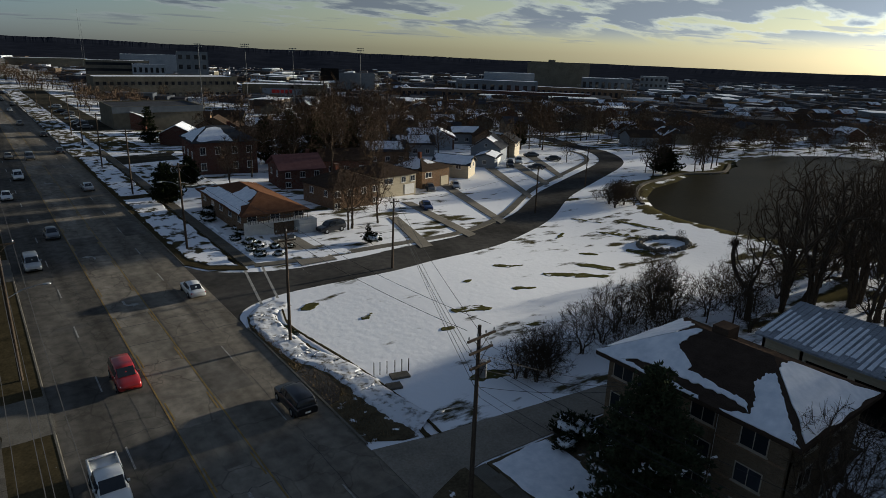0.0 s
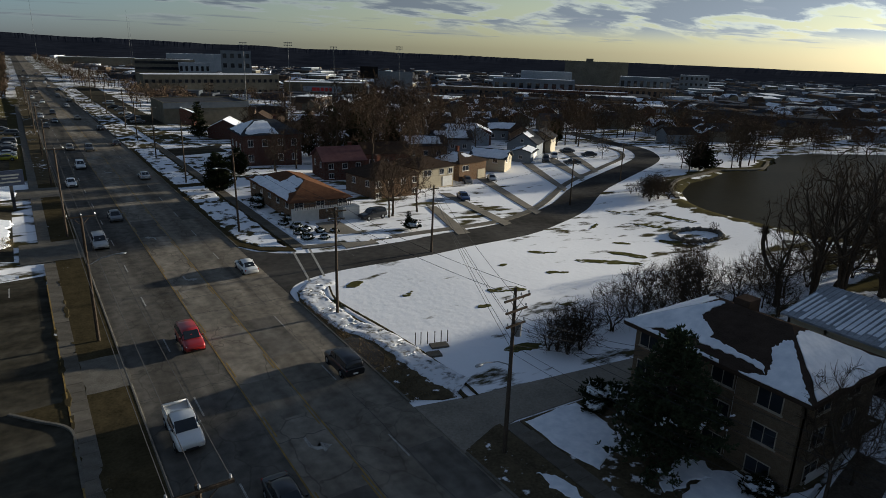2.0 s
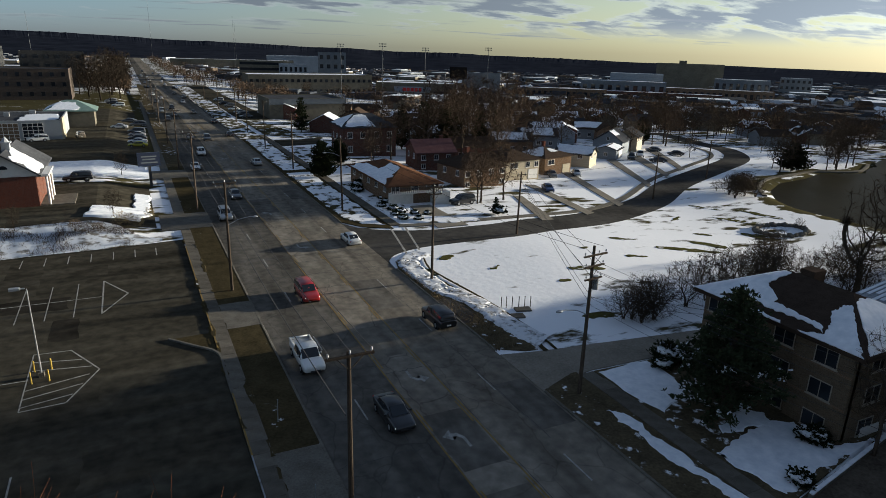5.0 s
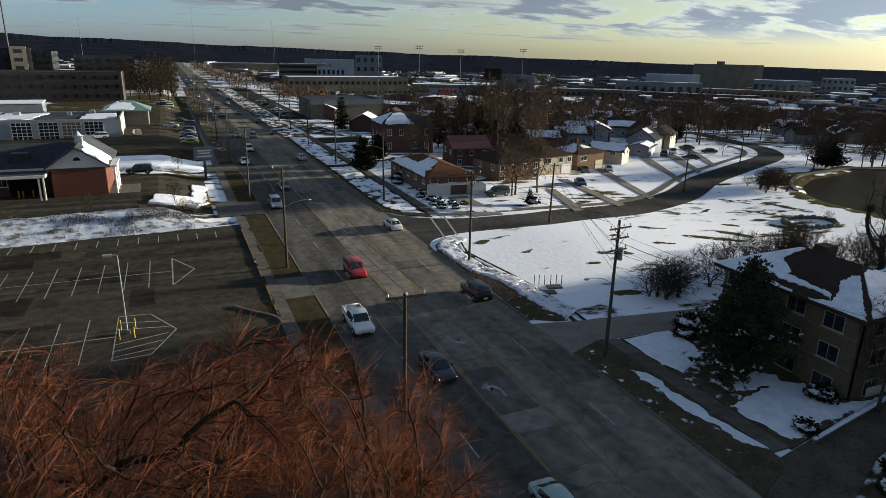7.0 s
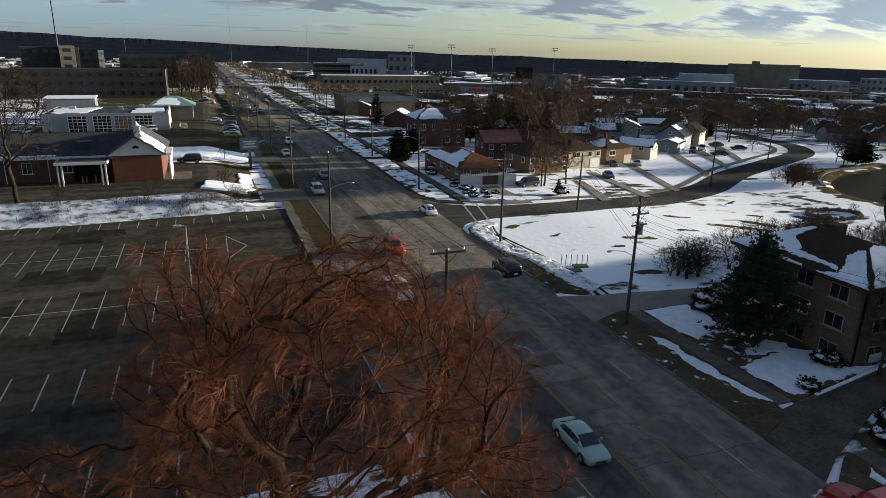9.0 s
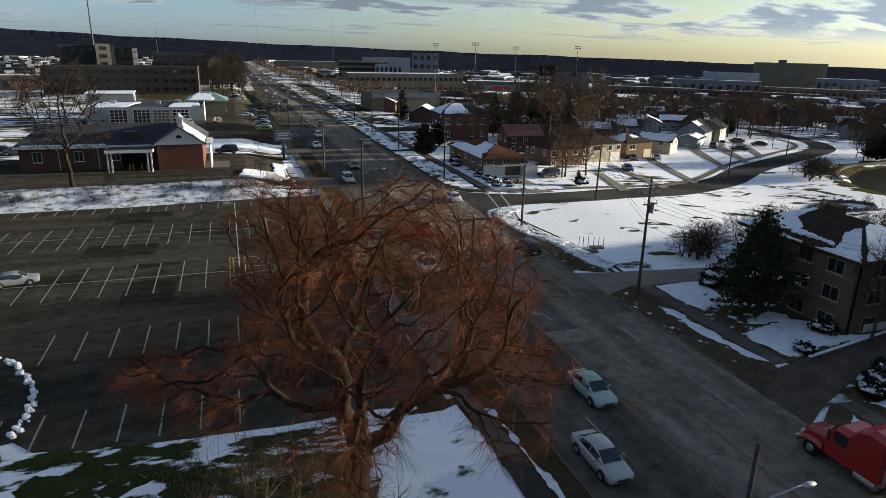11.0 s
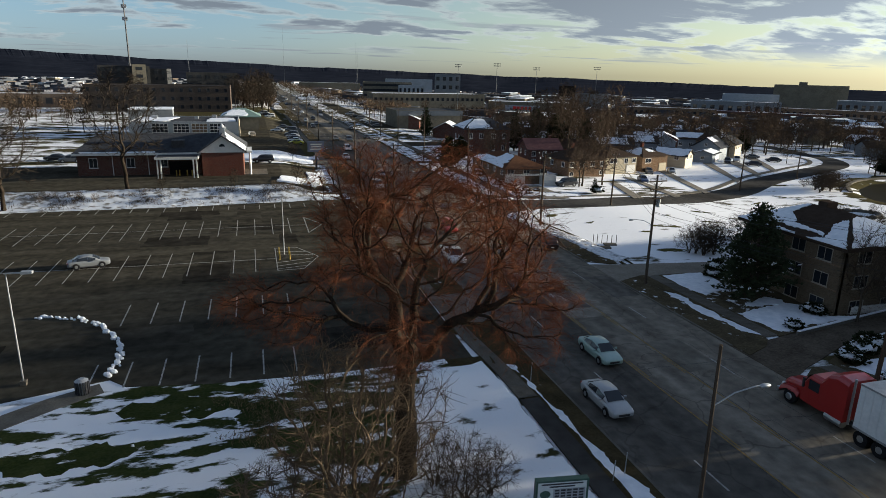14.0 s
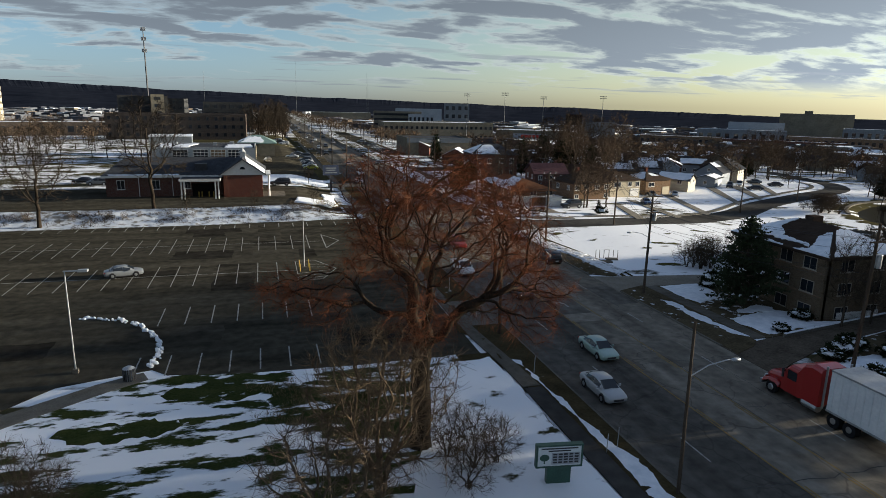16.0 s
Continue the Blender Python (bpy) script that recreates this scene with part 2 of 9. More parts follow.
# brush is real; the snow's dull blue is shade put into its colour
BANK = snow_over("snow_bank_with_brush", (0.10, 0.095, 0.085), (0.19, 0.18, 0.165), 0.57, 0.9, (0.8, 1.0, 1), None, 0.08, (0.58, 0.61, 0.66))
MULCH = snow_over("leafy_ground", (0.050, 0.042, 0.027), (0.11, 0.088, 0.053), 0.34, 1.1)
ROAD = asphalt("worn_road", (0.124, 0.110, 0.091), (0.205, 0.182, 0.146), 0.80, (0.45, 0.035, 1))
# weaker sheen away from the sun is put into these lanes as darker colour
ROAD_WEST = asphalt("worn_lanes_toned_off_sun", (0.070, 0.066, 0.058), (0.120, 0.110, 0.094), 0.80, (0.45, 0.035, 1))
ROAD_MIDDLE = asphalt("pale_worn_middle_lane", (0.140, 0.126, 0.104), (0.235, 0.21, 0.172), 0.70, (0.45, 0.09, 1))
LOT = asphalt("parking_asphalt", (0.035, 0.032, 0.025), (0.067, 0.060, 0.044), 0.0, (0.04, 0.40, 1))
SIDE = asphalt("side_road_asphalt", (0.045, 0.043, 0.040), (0.070, 0.066, 0.060), 0.0, (0.1, 0.1, 1))
CONCRETE = surface("walk_concrete", (0.085, 0.076, 0.062), (0.155, 0.14, 0.115), 1.2, 0.9, 0.25, 14.0, vary=0.16)
CURB = surface("curb_concrete", (0.095, 0.087, 0.073), (0.165, 0.152, 0.128), 0.8, 0.9, 0.3, 9.0, space="World")
DRIVE = surface("drive_concrete", (0.155, 0.140, 0.115), (0.25, 0.226, 0.186), 0.35, 0.9, 0.25, 6.0, space="World")
DIRT_DRIVE = surface("dirty_broken_drive", (0.055, 0.045, 0.034), (0.125, 0.105, 0.080), 0.5, 0.92, 0.35, 5.0, space="World")
WHITE_LINE = surface("worn_white_paint", (0.09, 0.085, 0.073), (0.37, 0.36, 0.33), 2.0, 0.8, 0.1, 14.0, space="World", low=0.3, high=0.6)
YELLOW_LINE = surface("worn_yellow_paint", (0.115, 0.088, 0.045), (0.30, 0.195, 0.045), 1.3, 0.8, 0.1, 12.0, space="World", low=0.33, high=0.66)
YELLOW = surface("yellow_paint", (0.30, 0.20, 0.035), (0.44, 0.31, 0.055), 2.0, 0.6, 0.05, 20.0)
POLE = surface("weathered_pole_wood", (0.040, 0.032, 0.025), (0.095, 0.075, 0.057), 2.0, 0.9, 0.4, 12.0, stretch=(4, 4, 0.4), vary=0.2)
ROOF_METAL = surface("dull_metal_roofing", (0.085, 0.09, 0.095), (0.14, 0.145, 0.15), 1.0, 0.6, 0.05, 10.0)
GREY_METAL = surface("galvanised_metal", (0.28, 0.29, 0.30), (0.42, 0.43, 0.44), 2.0, 0.45, 0.05, 20.0, 0.6)
DARK_METAL = surface("dark_metal", (0.025, 0.025, 0.028), (0.05, 0.05, 0.055), 2.0, 0.5, 0.05, 15.0, 0.3)
WIRE = surface("wire", (0.020, 0.020, 0.022), (0.035, 0.035, 0.038), 1.0, 0.6, 0.0, 5.0)
BUFF = surface("buff_window_frame", (0.25, 0.22, 0.17), (0.36, 0.32, 0.26), 1.5, 0.6, 0.05, 12.0)
# furrowed bark, darkened further so the trunks look shaded
OLD_BARK = surface("shade_dark_furrowed_bark", (0.012, 0.010, 0.008), (0.044, 0.034, 0.025), 1.2, 0.95, 0.6, 6.0, stretch=(2, 2, 0.5))
DARK_TWIG = surface("dark_bare_twigs", (0.038, 0.030, 0.022), (0.080, 0.062, 0.045), 1.0, 0.95, 0.0, 6.0, vary=0.2)
BARK = surface("grey_brown_bark", (0.036, 0.029, 0.022), (0.095, 0.077, 0.058), 1.5, 0.95, 0.6, 9.0, stretch=(2, 2, 0.5))
TWIG = surface("bare_twigs", (0.050, 0.038, 0.028), (0.115, 0.088, 0.062), 1.0, 0.95, 0.0, 6.0, vary=0.2)
RED_TWIG = surface("reddish_twigs", (0.050, 0.026, 0.017), (0.185, 0.066, 0.030), 0.35, 0.85, 0.0, 3.0)
YELLOW_TWIG = surface("straw_coloured_twigs", (0.15, 0.115, 0.055), (0.30, 0.235, 0.12), 0.8, 0.9, 0.0, 4.0)
# near-black copy of the twigs: the shade on these trees is in the colour
SHADED_TWIG = surface("shade_darkened_bare_twigs", (0.014, 0.012, 0.010), (0.036, 0.029, 0.022), 1.0, 0.95, 0.0, 6.0, vary=0.2)
BARE_STEM = surface("pale_brown_stems", (0.060, 0.044, 0.029), (0.135, 0.100, 0.064), 0.8, 0.9, 0.0, 4.0)
STRAW_TWIG = surface("straw_brown_twigs", (0.085, 0.062, 0.036), (0.19, 0.145, 0.082), 0.8, 0.9, 0.0, 4.0)
NEEDLES = surface("dark_needles", (0.028, 0.038, 0.022), (0.075, 0.090, 0.048), 1.0, 0.85, 0.3, 8.0, vary=0.2)
HEDGE = surface("dark_evergreen", (0.010, 0.014, 0.008), (0.028, 0.034, 0.016), 1.0, 0.9, 0.3, 8.0, vary=0.25)
FAR_TWIG = surface("distant_bare_wood", (0.042, 0.031, 0.022), (0.102, 0.071, 0.047), 0.1, 0.98, 0.0, 1.0, vary=0.2)
# the blue cast of distance is put into the ridge colour
RIDGE = surface("distance_blued_wooded_ridge", (0.009, 0.011, 0.017), (0.021, 0.024, 0.034), 0.012, 1.0, 0.0, 0.05, space="World")
RED_BRICK = brickwork("red_brick", (0.090, 0.034, 0.023), (0.150, 0.057, 0.037), (0.13, 0.105, 0.09), 0.12)
DARK_BRICK = brickwork("dark_red_brick", (0.085, 0.036, 0.026), (0.145, 0.062, 0.042), (0.13, 0.11, 0.10), 0.15)
TAN_BRICK = brickwork("tan_brick", (0.115, 0.085, 0.055), (0.170, 0.128, 0.083), (0.14, 0.12, 0.09))
BROWN_BRICK = brickwork("brown_brick", (0.135, 0.085, 0.05), (0.21, 0.135, 0.08), (0.2, 0.17, 0.14), 0.15)
DULL_BRICK = brickwork("dull_dark_brick", (0.062, 0.050, 0.042), (0.105, 0.085, 0.070), (0.09, 0.08, 0.07))
SHINGLE_BROWN = surface("brown_shingles", (0.036, 0.027, 0.021), (0.064, 0.047, 0.036), 1.2, 0.95, 0.5, 9.0, stretch=(1, 1, 3), vary=0.12)
SHINGLE_RUST = surface("rust_brown_shingles", (0.078, 0.040, 0.024), (0.130, 0.068, 0.040), 1.2, 0.95, 0.5, 9.0)
SHINGLE_MAROON = surface("maroon_shingles", (0.070, 0.038, 0.040), (0.11, 0.064, 0.066), 1.2, 0.95, 0.5, 9.0)
SHINGLE_GREY = surface("charcoal_shingles", (0.030, 0.032, 0.036), (0.060, 0.062, 0.068), 1.2, 0.95, 0.5, 9.0, vary=0.15)
SIDING = surface("white_siding", (0.40, 0.40, 0.385), (0.54, 0.53, 0.505), 0.8, 0.7, 0.15, 10.0, stretch=(0.3, 0.3, 6))
CREAM = surface("cream_siding", (0.33, 0.285, 0.20), (0.45, 0.39, 0.275), 0.8, 0.7, 0.15, 10.0, stretch=(0.3, 0.3, 6), vary=0.1)
PALE_WALL = surface("weathered_white_wall", (0.24, 0.26, 0.28), (0.34, 0.355, 0.365), 0.4, 0.7, 0.1, 6.0)
GREY_SIDING = surface("blue_grey_siding", (0.15, 0.17, 0.19), (0.22, 0.24, 0.265), 0.8, 0.7, 0.15, 10.0, stretch=(0.3, 0.3, 6))
TRIM = surface("off_white_trim", (0.58, 0.56, 0.52), (0.72, 0.70, 0.66), 1.5, 0.6, 0.05, 12.0)
TAR_ROOF = surface("flat_roof_membrane", (0.040, 0.042, 0.047), (0.085, 0.088, 0.095), 0.25, 0.9, 0.2, 4.0)
GLASS = gloss("dark_window_glass", (0.018, 0.022, 0.028), 0.06)
DARK_OPENING = surface("dark_interior", (0.010, 0.010, 0.011), (0.020, 0.019, 0.018), 1.0, 0.9, 0.0, 6.0)
GREEN_METAL = surface("green_metal_roof", (0.13, 0.20, 0.17), (0.20, 0.28, 0.24), 0.6, 0.5, 0.1, 6.0, 0.2)
TYRE = surface("tyre_rubber", (0.012, 0.012, 0.013), (0.025, 0.025, 0.026), 4.0, 0.85, 0.2, 20.0)
RIM = gloss("wheel_alloy", (0.40, 0.41, 0.42), 0.3, 0.8)
RED_LENS = gloss("red_lens", (0.35, 0.012, 0.010), 0.15)
CLEAR_LENS = gloss("clear_lens", (0.62, 0.62, 0.60), 0.1)
WATER = surface("pond_water", (0.016, 0.014, 0.007), (0.026, 0.022, 0.012), 0.05, 0.40, 0.05, 0.8)
WATER.node_tree.nodes["Principled BSDF"].inputs["Specular IOR Level"].default_value = 0.012
LOT_SNOW = snow_over("thin_trodden_snow", (0.040, 0.040, 0.020), (0.070, 0.064, 0.028), 0.68, 0.55, (0.7, 1.1, 1), None, 0.05, (0.89, 0.895, 0.91))
BARE_TURF = snow_over("bare_olive_turf", (0.040, 0.042, 0.015), (0.095, 0.085, 0.032), 0.40, 0.9, (0.6, 1.2, 1))
TRODDEN = snow_over("dirty_trodden_snow", (0.045, 0.038, 0.024), (0.10, 0.082, 0.052), 0.60, 1.6, (1, 1, 1), None, 0.12, (0.66, 0.67, 0.70))
VERGE_SNOW = snow_over("broken_verge_snow", (0.040, 0.036, 0.020), (0.080, 0.068, 0.034), 0.555, 0.5, (1.0, 0.8, 1))
FAR_VERGE = snow_over("thin_verge_snow", (0.040, 0.036, 0.020), (0.080, 0.068, 0.034), 0.47, 0.4, (1.0, 0.6, 1))
LOT_LIGHT = asphalt("worn_pale_lot", (0.034, 0.031, 0.024), (0.062, 0.055, 0.041), 0.0, (0.3, 0.4, 1))
LOT_DARK = asphalt("fresh_dark_lot", (0.020, 0.018, 0.015), (0.037, 0.033, 0.026), 0.0, (0.3, 0.4, 1))
TAR = surface("tar_seam", (0.040, 0.038, 0.036), (0.085, 0.080, 0.072), 1.0, 0.7, 0.1, 8.0, space="World")
PATCH_PALE = asphalt("pale_road_patch", (0.130, 0.117, 0.097), (0.190, 0.172, 0.140), 0.9, (0.5, 0.2, 1))
PATCH_DARK = asphalt("dark_road_patch", (0.090, 0.083, 0.072), (0.145, 0.132, 0.112), 0.0, (0.5, 0.2, 1))
FAR_PALE = surface("far_pale_cladding", (0.21, 0.24, 0.27), (0.30, 0.33, 0.37), 0.1, 0.9, 0.0, 0.8)
FAR_TAN = surface("far_tan_brick", (0.11, 0.100, 0.078), (0.175, 0.16, 0.125), 0.1, 0.9, 0.0, 0.8)
FROSTED = surface("frosted_metal_roofing", (0.20, 0.215, 0.235), (0.36, 0.375, 0.40), 0.6, 0.7, 0.05, 6.0)
DARK_CLAD = surface("dark_grey_cladding", (0.026, 0.028, 0.030), (0.050, 0.050, 0.050), 0.2, 0.9, 0.0, 1.0)
STEEL_GREY = surface("pale_grey_cladding", (0.13, 0.145, 0.16), (0.19, 0.205, 0.22), 0.05, 0.9, 0.0, 0.6)


def mixed_roofs(name, colours):
    """One colour for each separate block."""
    m = surface(name, (0.5, 0.5, 0.5), (0.7, 0.7, 0.7), 0.1, 0.95, 0.0, 0.8, space="World")
    nt = m.node_tree
    geo, ramp = nt.nodes.new("ShaderNodeNewGeometry"), nt.nodes.new("ShaderNodeValToRGB")
    ramp.color_ramp.interpolation = "CONSTANT"
    for i, c in enumerate(colours):
        e = ramp.color_ramp.elements[i] if i < 2 else ramp.color_ramp.elements.new(0.5)
        e.position, e.color = i / len(colours), (*c, 1)
    nt.links.new(geo.outputs["Random Per Island"], ramp.inputs[0])
    nt.links.new(ramp.outputs[0], nt.nodes["Principled BSDF"].inputs["Base Color"])
    return m


MIXED_ROOFS = mixed_roofs("roofs_of_the_town", [(0.05, 0.055, 0.065), (0.10, 0.08, 0.062), (0.045, 0.045, 0.052), (0.50, 0.53, 0.58), (0.09, 0.095, 0.11), (0.075, 0.052, 0.042), (0.30, 0.33, 0.38), (0.07, 0.078, 0.09), (0.06, 0.045, 0.04)])


# ---- mesh helpers ----
def mesh_object(name, bm, mat, parent=None, smooth_faces=False):
    me = bpy.data.meshes.new(name)
    if smooth_faces:
        for f in bm.faces:
            f.smooth = True
    bm.to_mesh(me)
    bm.free()
    me.materials.append(mat)
    ob = new(name, me)
    ob.parent = parent
    return ob


def part(name, bm, mat, parent, label="", smooth_faces=False):
    ob = mesh_object(name, bm, mat, parent, smooth_faces)
    return tagged(ob, label) if label else ob


def raw_part(name, verts, faces, mat, parent=None, label=""):
    me = bpy.data.meshes.new(name)
    me.from_pydata(verts, [], faces)
    me.materials.append(mat)
    ob = new(name, me)
    ob.parent = parent
    return tagged(ob, label) if label else ob


def thing(name, at, label, category, group="", turn=0.0):
    ob = new(name)
    ob.empty_display_size = 0.3
    ob.matrix_basis = pose(*at, 0, 0, turn)
    return tagged(ob, label, category, group)


def bm_new():
    return bmesh.new()


def box(bm, x0, x1, y0, y1, z0, z1, m=None):
    v = [bm.verts.new((m @ Vector(p)) if m else p) for p in
         ((x0, y0, z0), (x1, y0, z0), (x1, y1, z0), (x0, y1, z0), (x0, y0, z1), (x1, y0, z1), (x1, y1, z1), (x0, y1, z1))]
    for f in ((3, 2, 1, 0), (4, 5, 6, 7), (0, 1, 5, 4), (1, 2, 6, 5), (2, 3, 7, 6), (3, 0, 4, 7)):
        bm.faces.new([v[i] for i in f])
    return bm


def tube(bm, a, b, r0, r1=None, n=8, caps=True):
    a, b = Vector(a), Vector(b)
    r1 = r0 if r1 is None else r1
    q = (b - a).to_track_quat("Z", "Y")
    rings = [[bm.verts.new(p + q @ Vector((r * math.cos(2 * math.pi * i / n), r * math.sin(2 * math.pi * i / n), 0))) for i in range(n)] for p, r in ((a, r0), (b, r1))]
    for i in range(n):
        bm.faces.new((rings[0][i], rings[0][(i + 1) % n], rings[1][(i + 1) % n], rings[1][i]))
    if caps:
        bm.faces.new(rings[0][::-1])
        bm.faces.new(rings[1])
    return bm


def prism(bm, pts, z0, z1):
    lo = [bm.verts.new((x, y, z0)) for x, y in pts]
    hi = [bm.verts.new((x, y, z1)) for x, y in pts]
    n = len(pts)
    bm.faces.new(hi)
    for i in range(n):
        bm.faces.new((lo[i], lo[(i + 1) % n], hi[(i + 1) % n], hi[i]))
    return bm


def rough_outline(pts, step=0.7, amount=0.25, seed=0):
    """The outline cut into short pieces and pushed in and out a little, as melting snow and broken edges are."""
    out = []
    for (x0, y0), (x1, y1) in zip(pts, pts[1:] + pts[:1]):
        d = math.hypot(x1 - x0, y1 - y0)
        k = max(1, int(d / step))
        nx, ny = -(y1 - y0) / max(d, 1e-6), (x1 - x0) / max(d, 1e-6)
        for i in range(k):
            x, y = x0 + (x1 - x0) * i / k, y0 + (y1 - y0) * i / k
            o = amount * (noise.noise((x * 0.55, y * 0.55, seed)) * 1.5 + 0.7 * noise.noise((x * 2.1, y * 2.1, seed + 5)))
            out.append((x + nx * o, y + ny * o))
    return out


# ---- lie of the land ----
POND = [(107, 8), (103, 18), (99.5, 30), (98.8, 40), (100, 47), (103, 53), (110, 60), (121, 66), (133, 68), (143, 70.5), (158, 68), (168, 71.5), (184, 79.5), (200, 80), (226, 68), (240, 20), (200, -30), (125, -40), (113, -10)]


def pond_depth(x, y):
    """Distance to the bank, positive on the water."""
    inside, best = False, 1e9
    for (x0, y0), (x1, y1) in zip(POND, POND[1:] + POND[:1]):
        if (y0 > y) != (y1 > y) and x < (x1 - x0) * (y - y0) / (y1 - y0) + x0:
            inside = not inside
        dx, dy = x1 - x0, y1 - y0
        t = clamp01(((x - x0) * dx + (y - y0) * dy) / (dx * dx + dy * dy))
        best = min(best, math.hypot(x - x0 - t * dx, y - y0 - t * dy))
    return best if inside else -best


def land(x, y):
    h = -2.0 * smooth(25, 80, x)
    h += 1.5 * smooth(54.3, 61.5, y) * (1 - smooth(-25, -15, x)) * (1 - smooth(300, 600, y))
    r = math.hypot(x, y)
    if r > 150:
        az = math.degrees(math.atan2(x, y))
        h -= 34.0 * clamp01((r - 150) / 2400) ** 0.85 * (0.25 + 0.75 * smooth(-2, 22, az))
    if 60 < x < 260 and -60 < y < 100:
        d = pond_depth(x, y)
        h -= 1.6 * smooth(-2.0, 4.0, d)
    return h


def snow_cover(x, y):
    r = math.hypot(x, y)
    if -68 < x < -10 and 116 < y < 340:                 # cleared yards along the road
        return 0.34
    if r > 200 or (y > 150 and x > 20):
        return 0.505 - 0.06 * smooth(300, 900, r)
    if x > 9 and 8 < y < 41 and x < 80:                 # the open lot
        return 0.66 - 0.03 * smooth(38, 55, x)
    if 85 < x < 215 and -20 < y < 95 and pond_depth(x, y) > -4.5:   # bare banks of the pond
        return 0.36
    if x > 30 and y < 9 or (x > 62 and y < 24):          # under the trees by the pond
        return 0.53
    if 60 < x < 180 and y < 140:
        return 0.63
    if x < -14 and y > 54:
        return 0.50
    return 0.58


def spaced(lo, hi, a, b, step, grow=1.16):
    """Coordinates that are evenly spaced from a to b and ever wider outside."""
    mid = [a + step * i for i in range(int((b - a) / step) + 1)]
    up, s = [], step
    v = mid[-1]
    while v < hi:
        s *= grow
        v += s
        up.append(min(v, hi))
    down, s, v = [], step, mid[0]
    while v > lo:
        s *= grow
        v -= s
        down.append(max(v, lo))
    return down[::-1] + mid + up


def build_ground():
    xs, ys = spaced(-3600, 3600, -80, 170, 2.0), spaced(-500, 3800, -60, 160, 2.0)
    verts = [(x, y, land(x, y)) for y in ys for x in xs]
    w = len(xs)
    faces = [(j * w + i, j * w + i + 1, (j + 1) * w + i + 1, (j + 1) * w + i) for j in range(len(ys) - 1) for i in range(w - 1)]
    ob = raw_part("ground", verts, faces, GROUND)
    ob.data.attributes.new("cover", "FLOAT", "POINT").data.foreach_set("value", [snow_cover(x, y) for y in ys for x in xs])
    for p in ob.data.polygons:
        p.use_smooth = True
    tagged(ob, "flat winter ground with patchy melting snow over turf", "ground", kind="structure")


build_ground()


def ribbon(name, left, right, mat, lift, label, category, skirt=0.15, kind="structure", parent=None):
    """A paved strip between two edges, draped on the land."""
    n, verts, faces = len(left), [], []
    for (xa, ya), (xb, yb) in zip(left, right):
        for k in range(5):
            x, y = xa + (xb - xa) * k / 4, ya + (yb - ya) * k / 4
            verts.append((x, y, land(x, y) + lift))
        verts.append((xa, ya, land(xa, ya) + lift - skirt))
        verts.append((xb, yb, land(xb, yb) + lift - skirt))
    for i in range(n - 1):
        a, b = 7 * i, 7 * (i + 1)
        faces += [(a + k, a + k + 1, b + k + 1, b + k) for k in range(4)]
        faces += [(a + 5, a, b, b + 5), (a + 4, a + 6, b + 6, b + 4)]
    ob = raw_part(name, verts, faces, mat, parent)
    return tagged(ob, label, category, kind=kind)


def resample(pts, step):
    """A smooth line through the points, cut every step metres."""
    out = []
    P = [pts[0]] + list(pts) + [pts[-1]]
    for i in range(1, len(P) - 2):
        p0, p1, p2, p3 = (Vector(q) for q in P[i - 1:i + 3])
        k = max(1, int((p2 - p1).length / step))
        for j in range(k):
            t = j / k
            out.append(tuple(0.5 * ((2 * p1) + (p2 - p0) * t + (2 * p0 - 5 * p1 + 4 * p2 - p3) * t * t + (3 * p1 - p0 - 3 * p2 + p3) * t ** 3)))
    return out + [tuple(pts[-1])]


def offset_line(pts, d):
    out = []
    for i, (x, y) in enumerate(pts):
        a, b = pts[max(i - 1, 0)], pts[min(i + 1, len(pts) - 1)]
        l = math.hypot(b[0] - a[0], b[1] - a[1])
        out.append((x - (b[1] - a[1]) / l * d, y + (b[0] - a[0]) / l * d))
    return out


# main road, straight, five lanes wide
ROAD_L, ROAD_R = -8.4, 9.6
far_y = [-140 + 5 * i for i in range(80)] + [260 + 40 * i for i in range(50)]
main_road = ribbon("road", [(2.58, y) for y in far_y], [(ROAD_R, y) for y in far_y], ROAD, 0.05, "wide worn asphalt road with tarred cracks", "road")
ribbon("road_middle", [(-1.05, y) for y in far_y], [(2.58, y) for y in far_y], ROAD_MIDDLE, 0.05, "pale worn turning lane between the carriageways", "road")
ribbon("road_west", [(ROAD_L, y) for y in far_y], [(-1.05, y) for y in far_y], ROAD_WEST, 0.05, "darker worn asphalt carriageway with cracks", "road")

# the side road that curves round the park
centre = resample([(p[0], p[1]) for p in [(22, 44.2), (31.5, 44.3), (38, 45.6), (51, 47.8), (61.5, 52.0), (74.5, 58.4), (91, 69.3), (109.5, 78.2), (127.5, 86.6), (143, 96), (153, 106.2), (158.5, 115.5), (161, 126), (166, 139), (172, 160)]], 3.0)
side_road = ribbon("side_road", offset_line(centre, 3.6), offset_line(centre, -3.6), SIDE, 0.05, "narrow asphalt side road curving round the park", "road")
mouth_l = resample([(9.6, 56.0), (11.4, 52.6), (14.5, 50.2), (18.2, 48.6), (22, 47.8)], 0.7)
mouth_r = resample([(9.6, 33.4), (10.0, 36.6), (12.2, 39.0), (16.5, 40.4), (22, 40.6)], 0.7)


def at_even(pts, n):
    return [pts[round(i * (len(pts) - 1) / (n - 1))] for i in range(n)]


ribbon("side_road_mouth", at_even(mouth_l, 16), at_even(mouth_r, 16), SIDE, 0.052, "flared asphalt junction of the side road", "road")


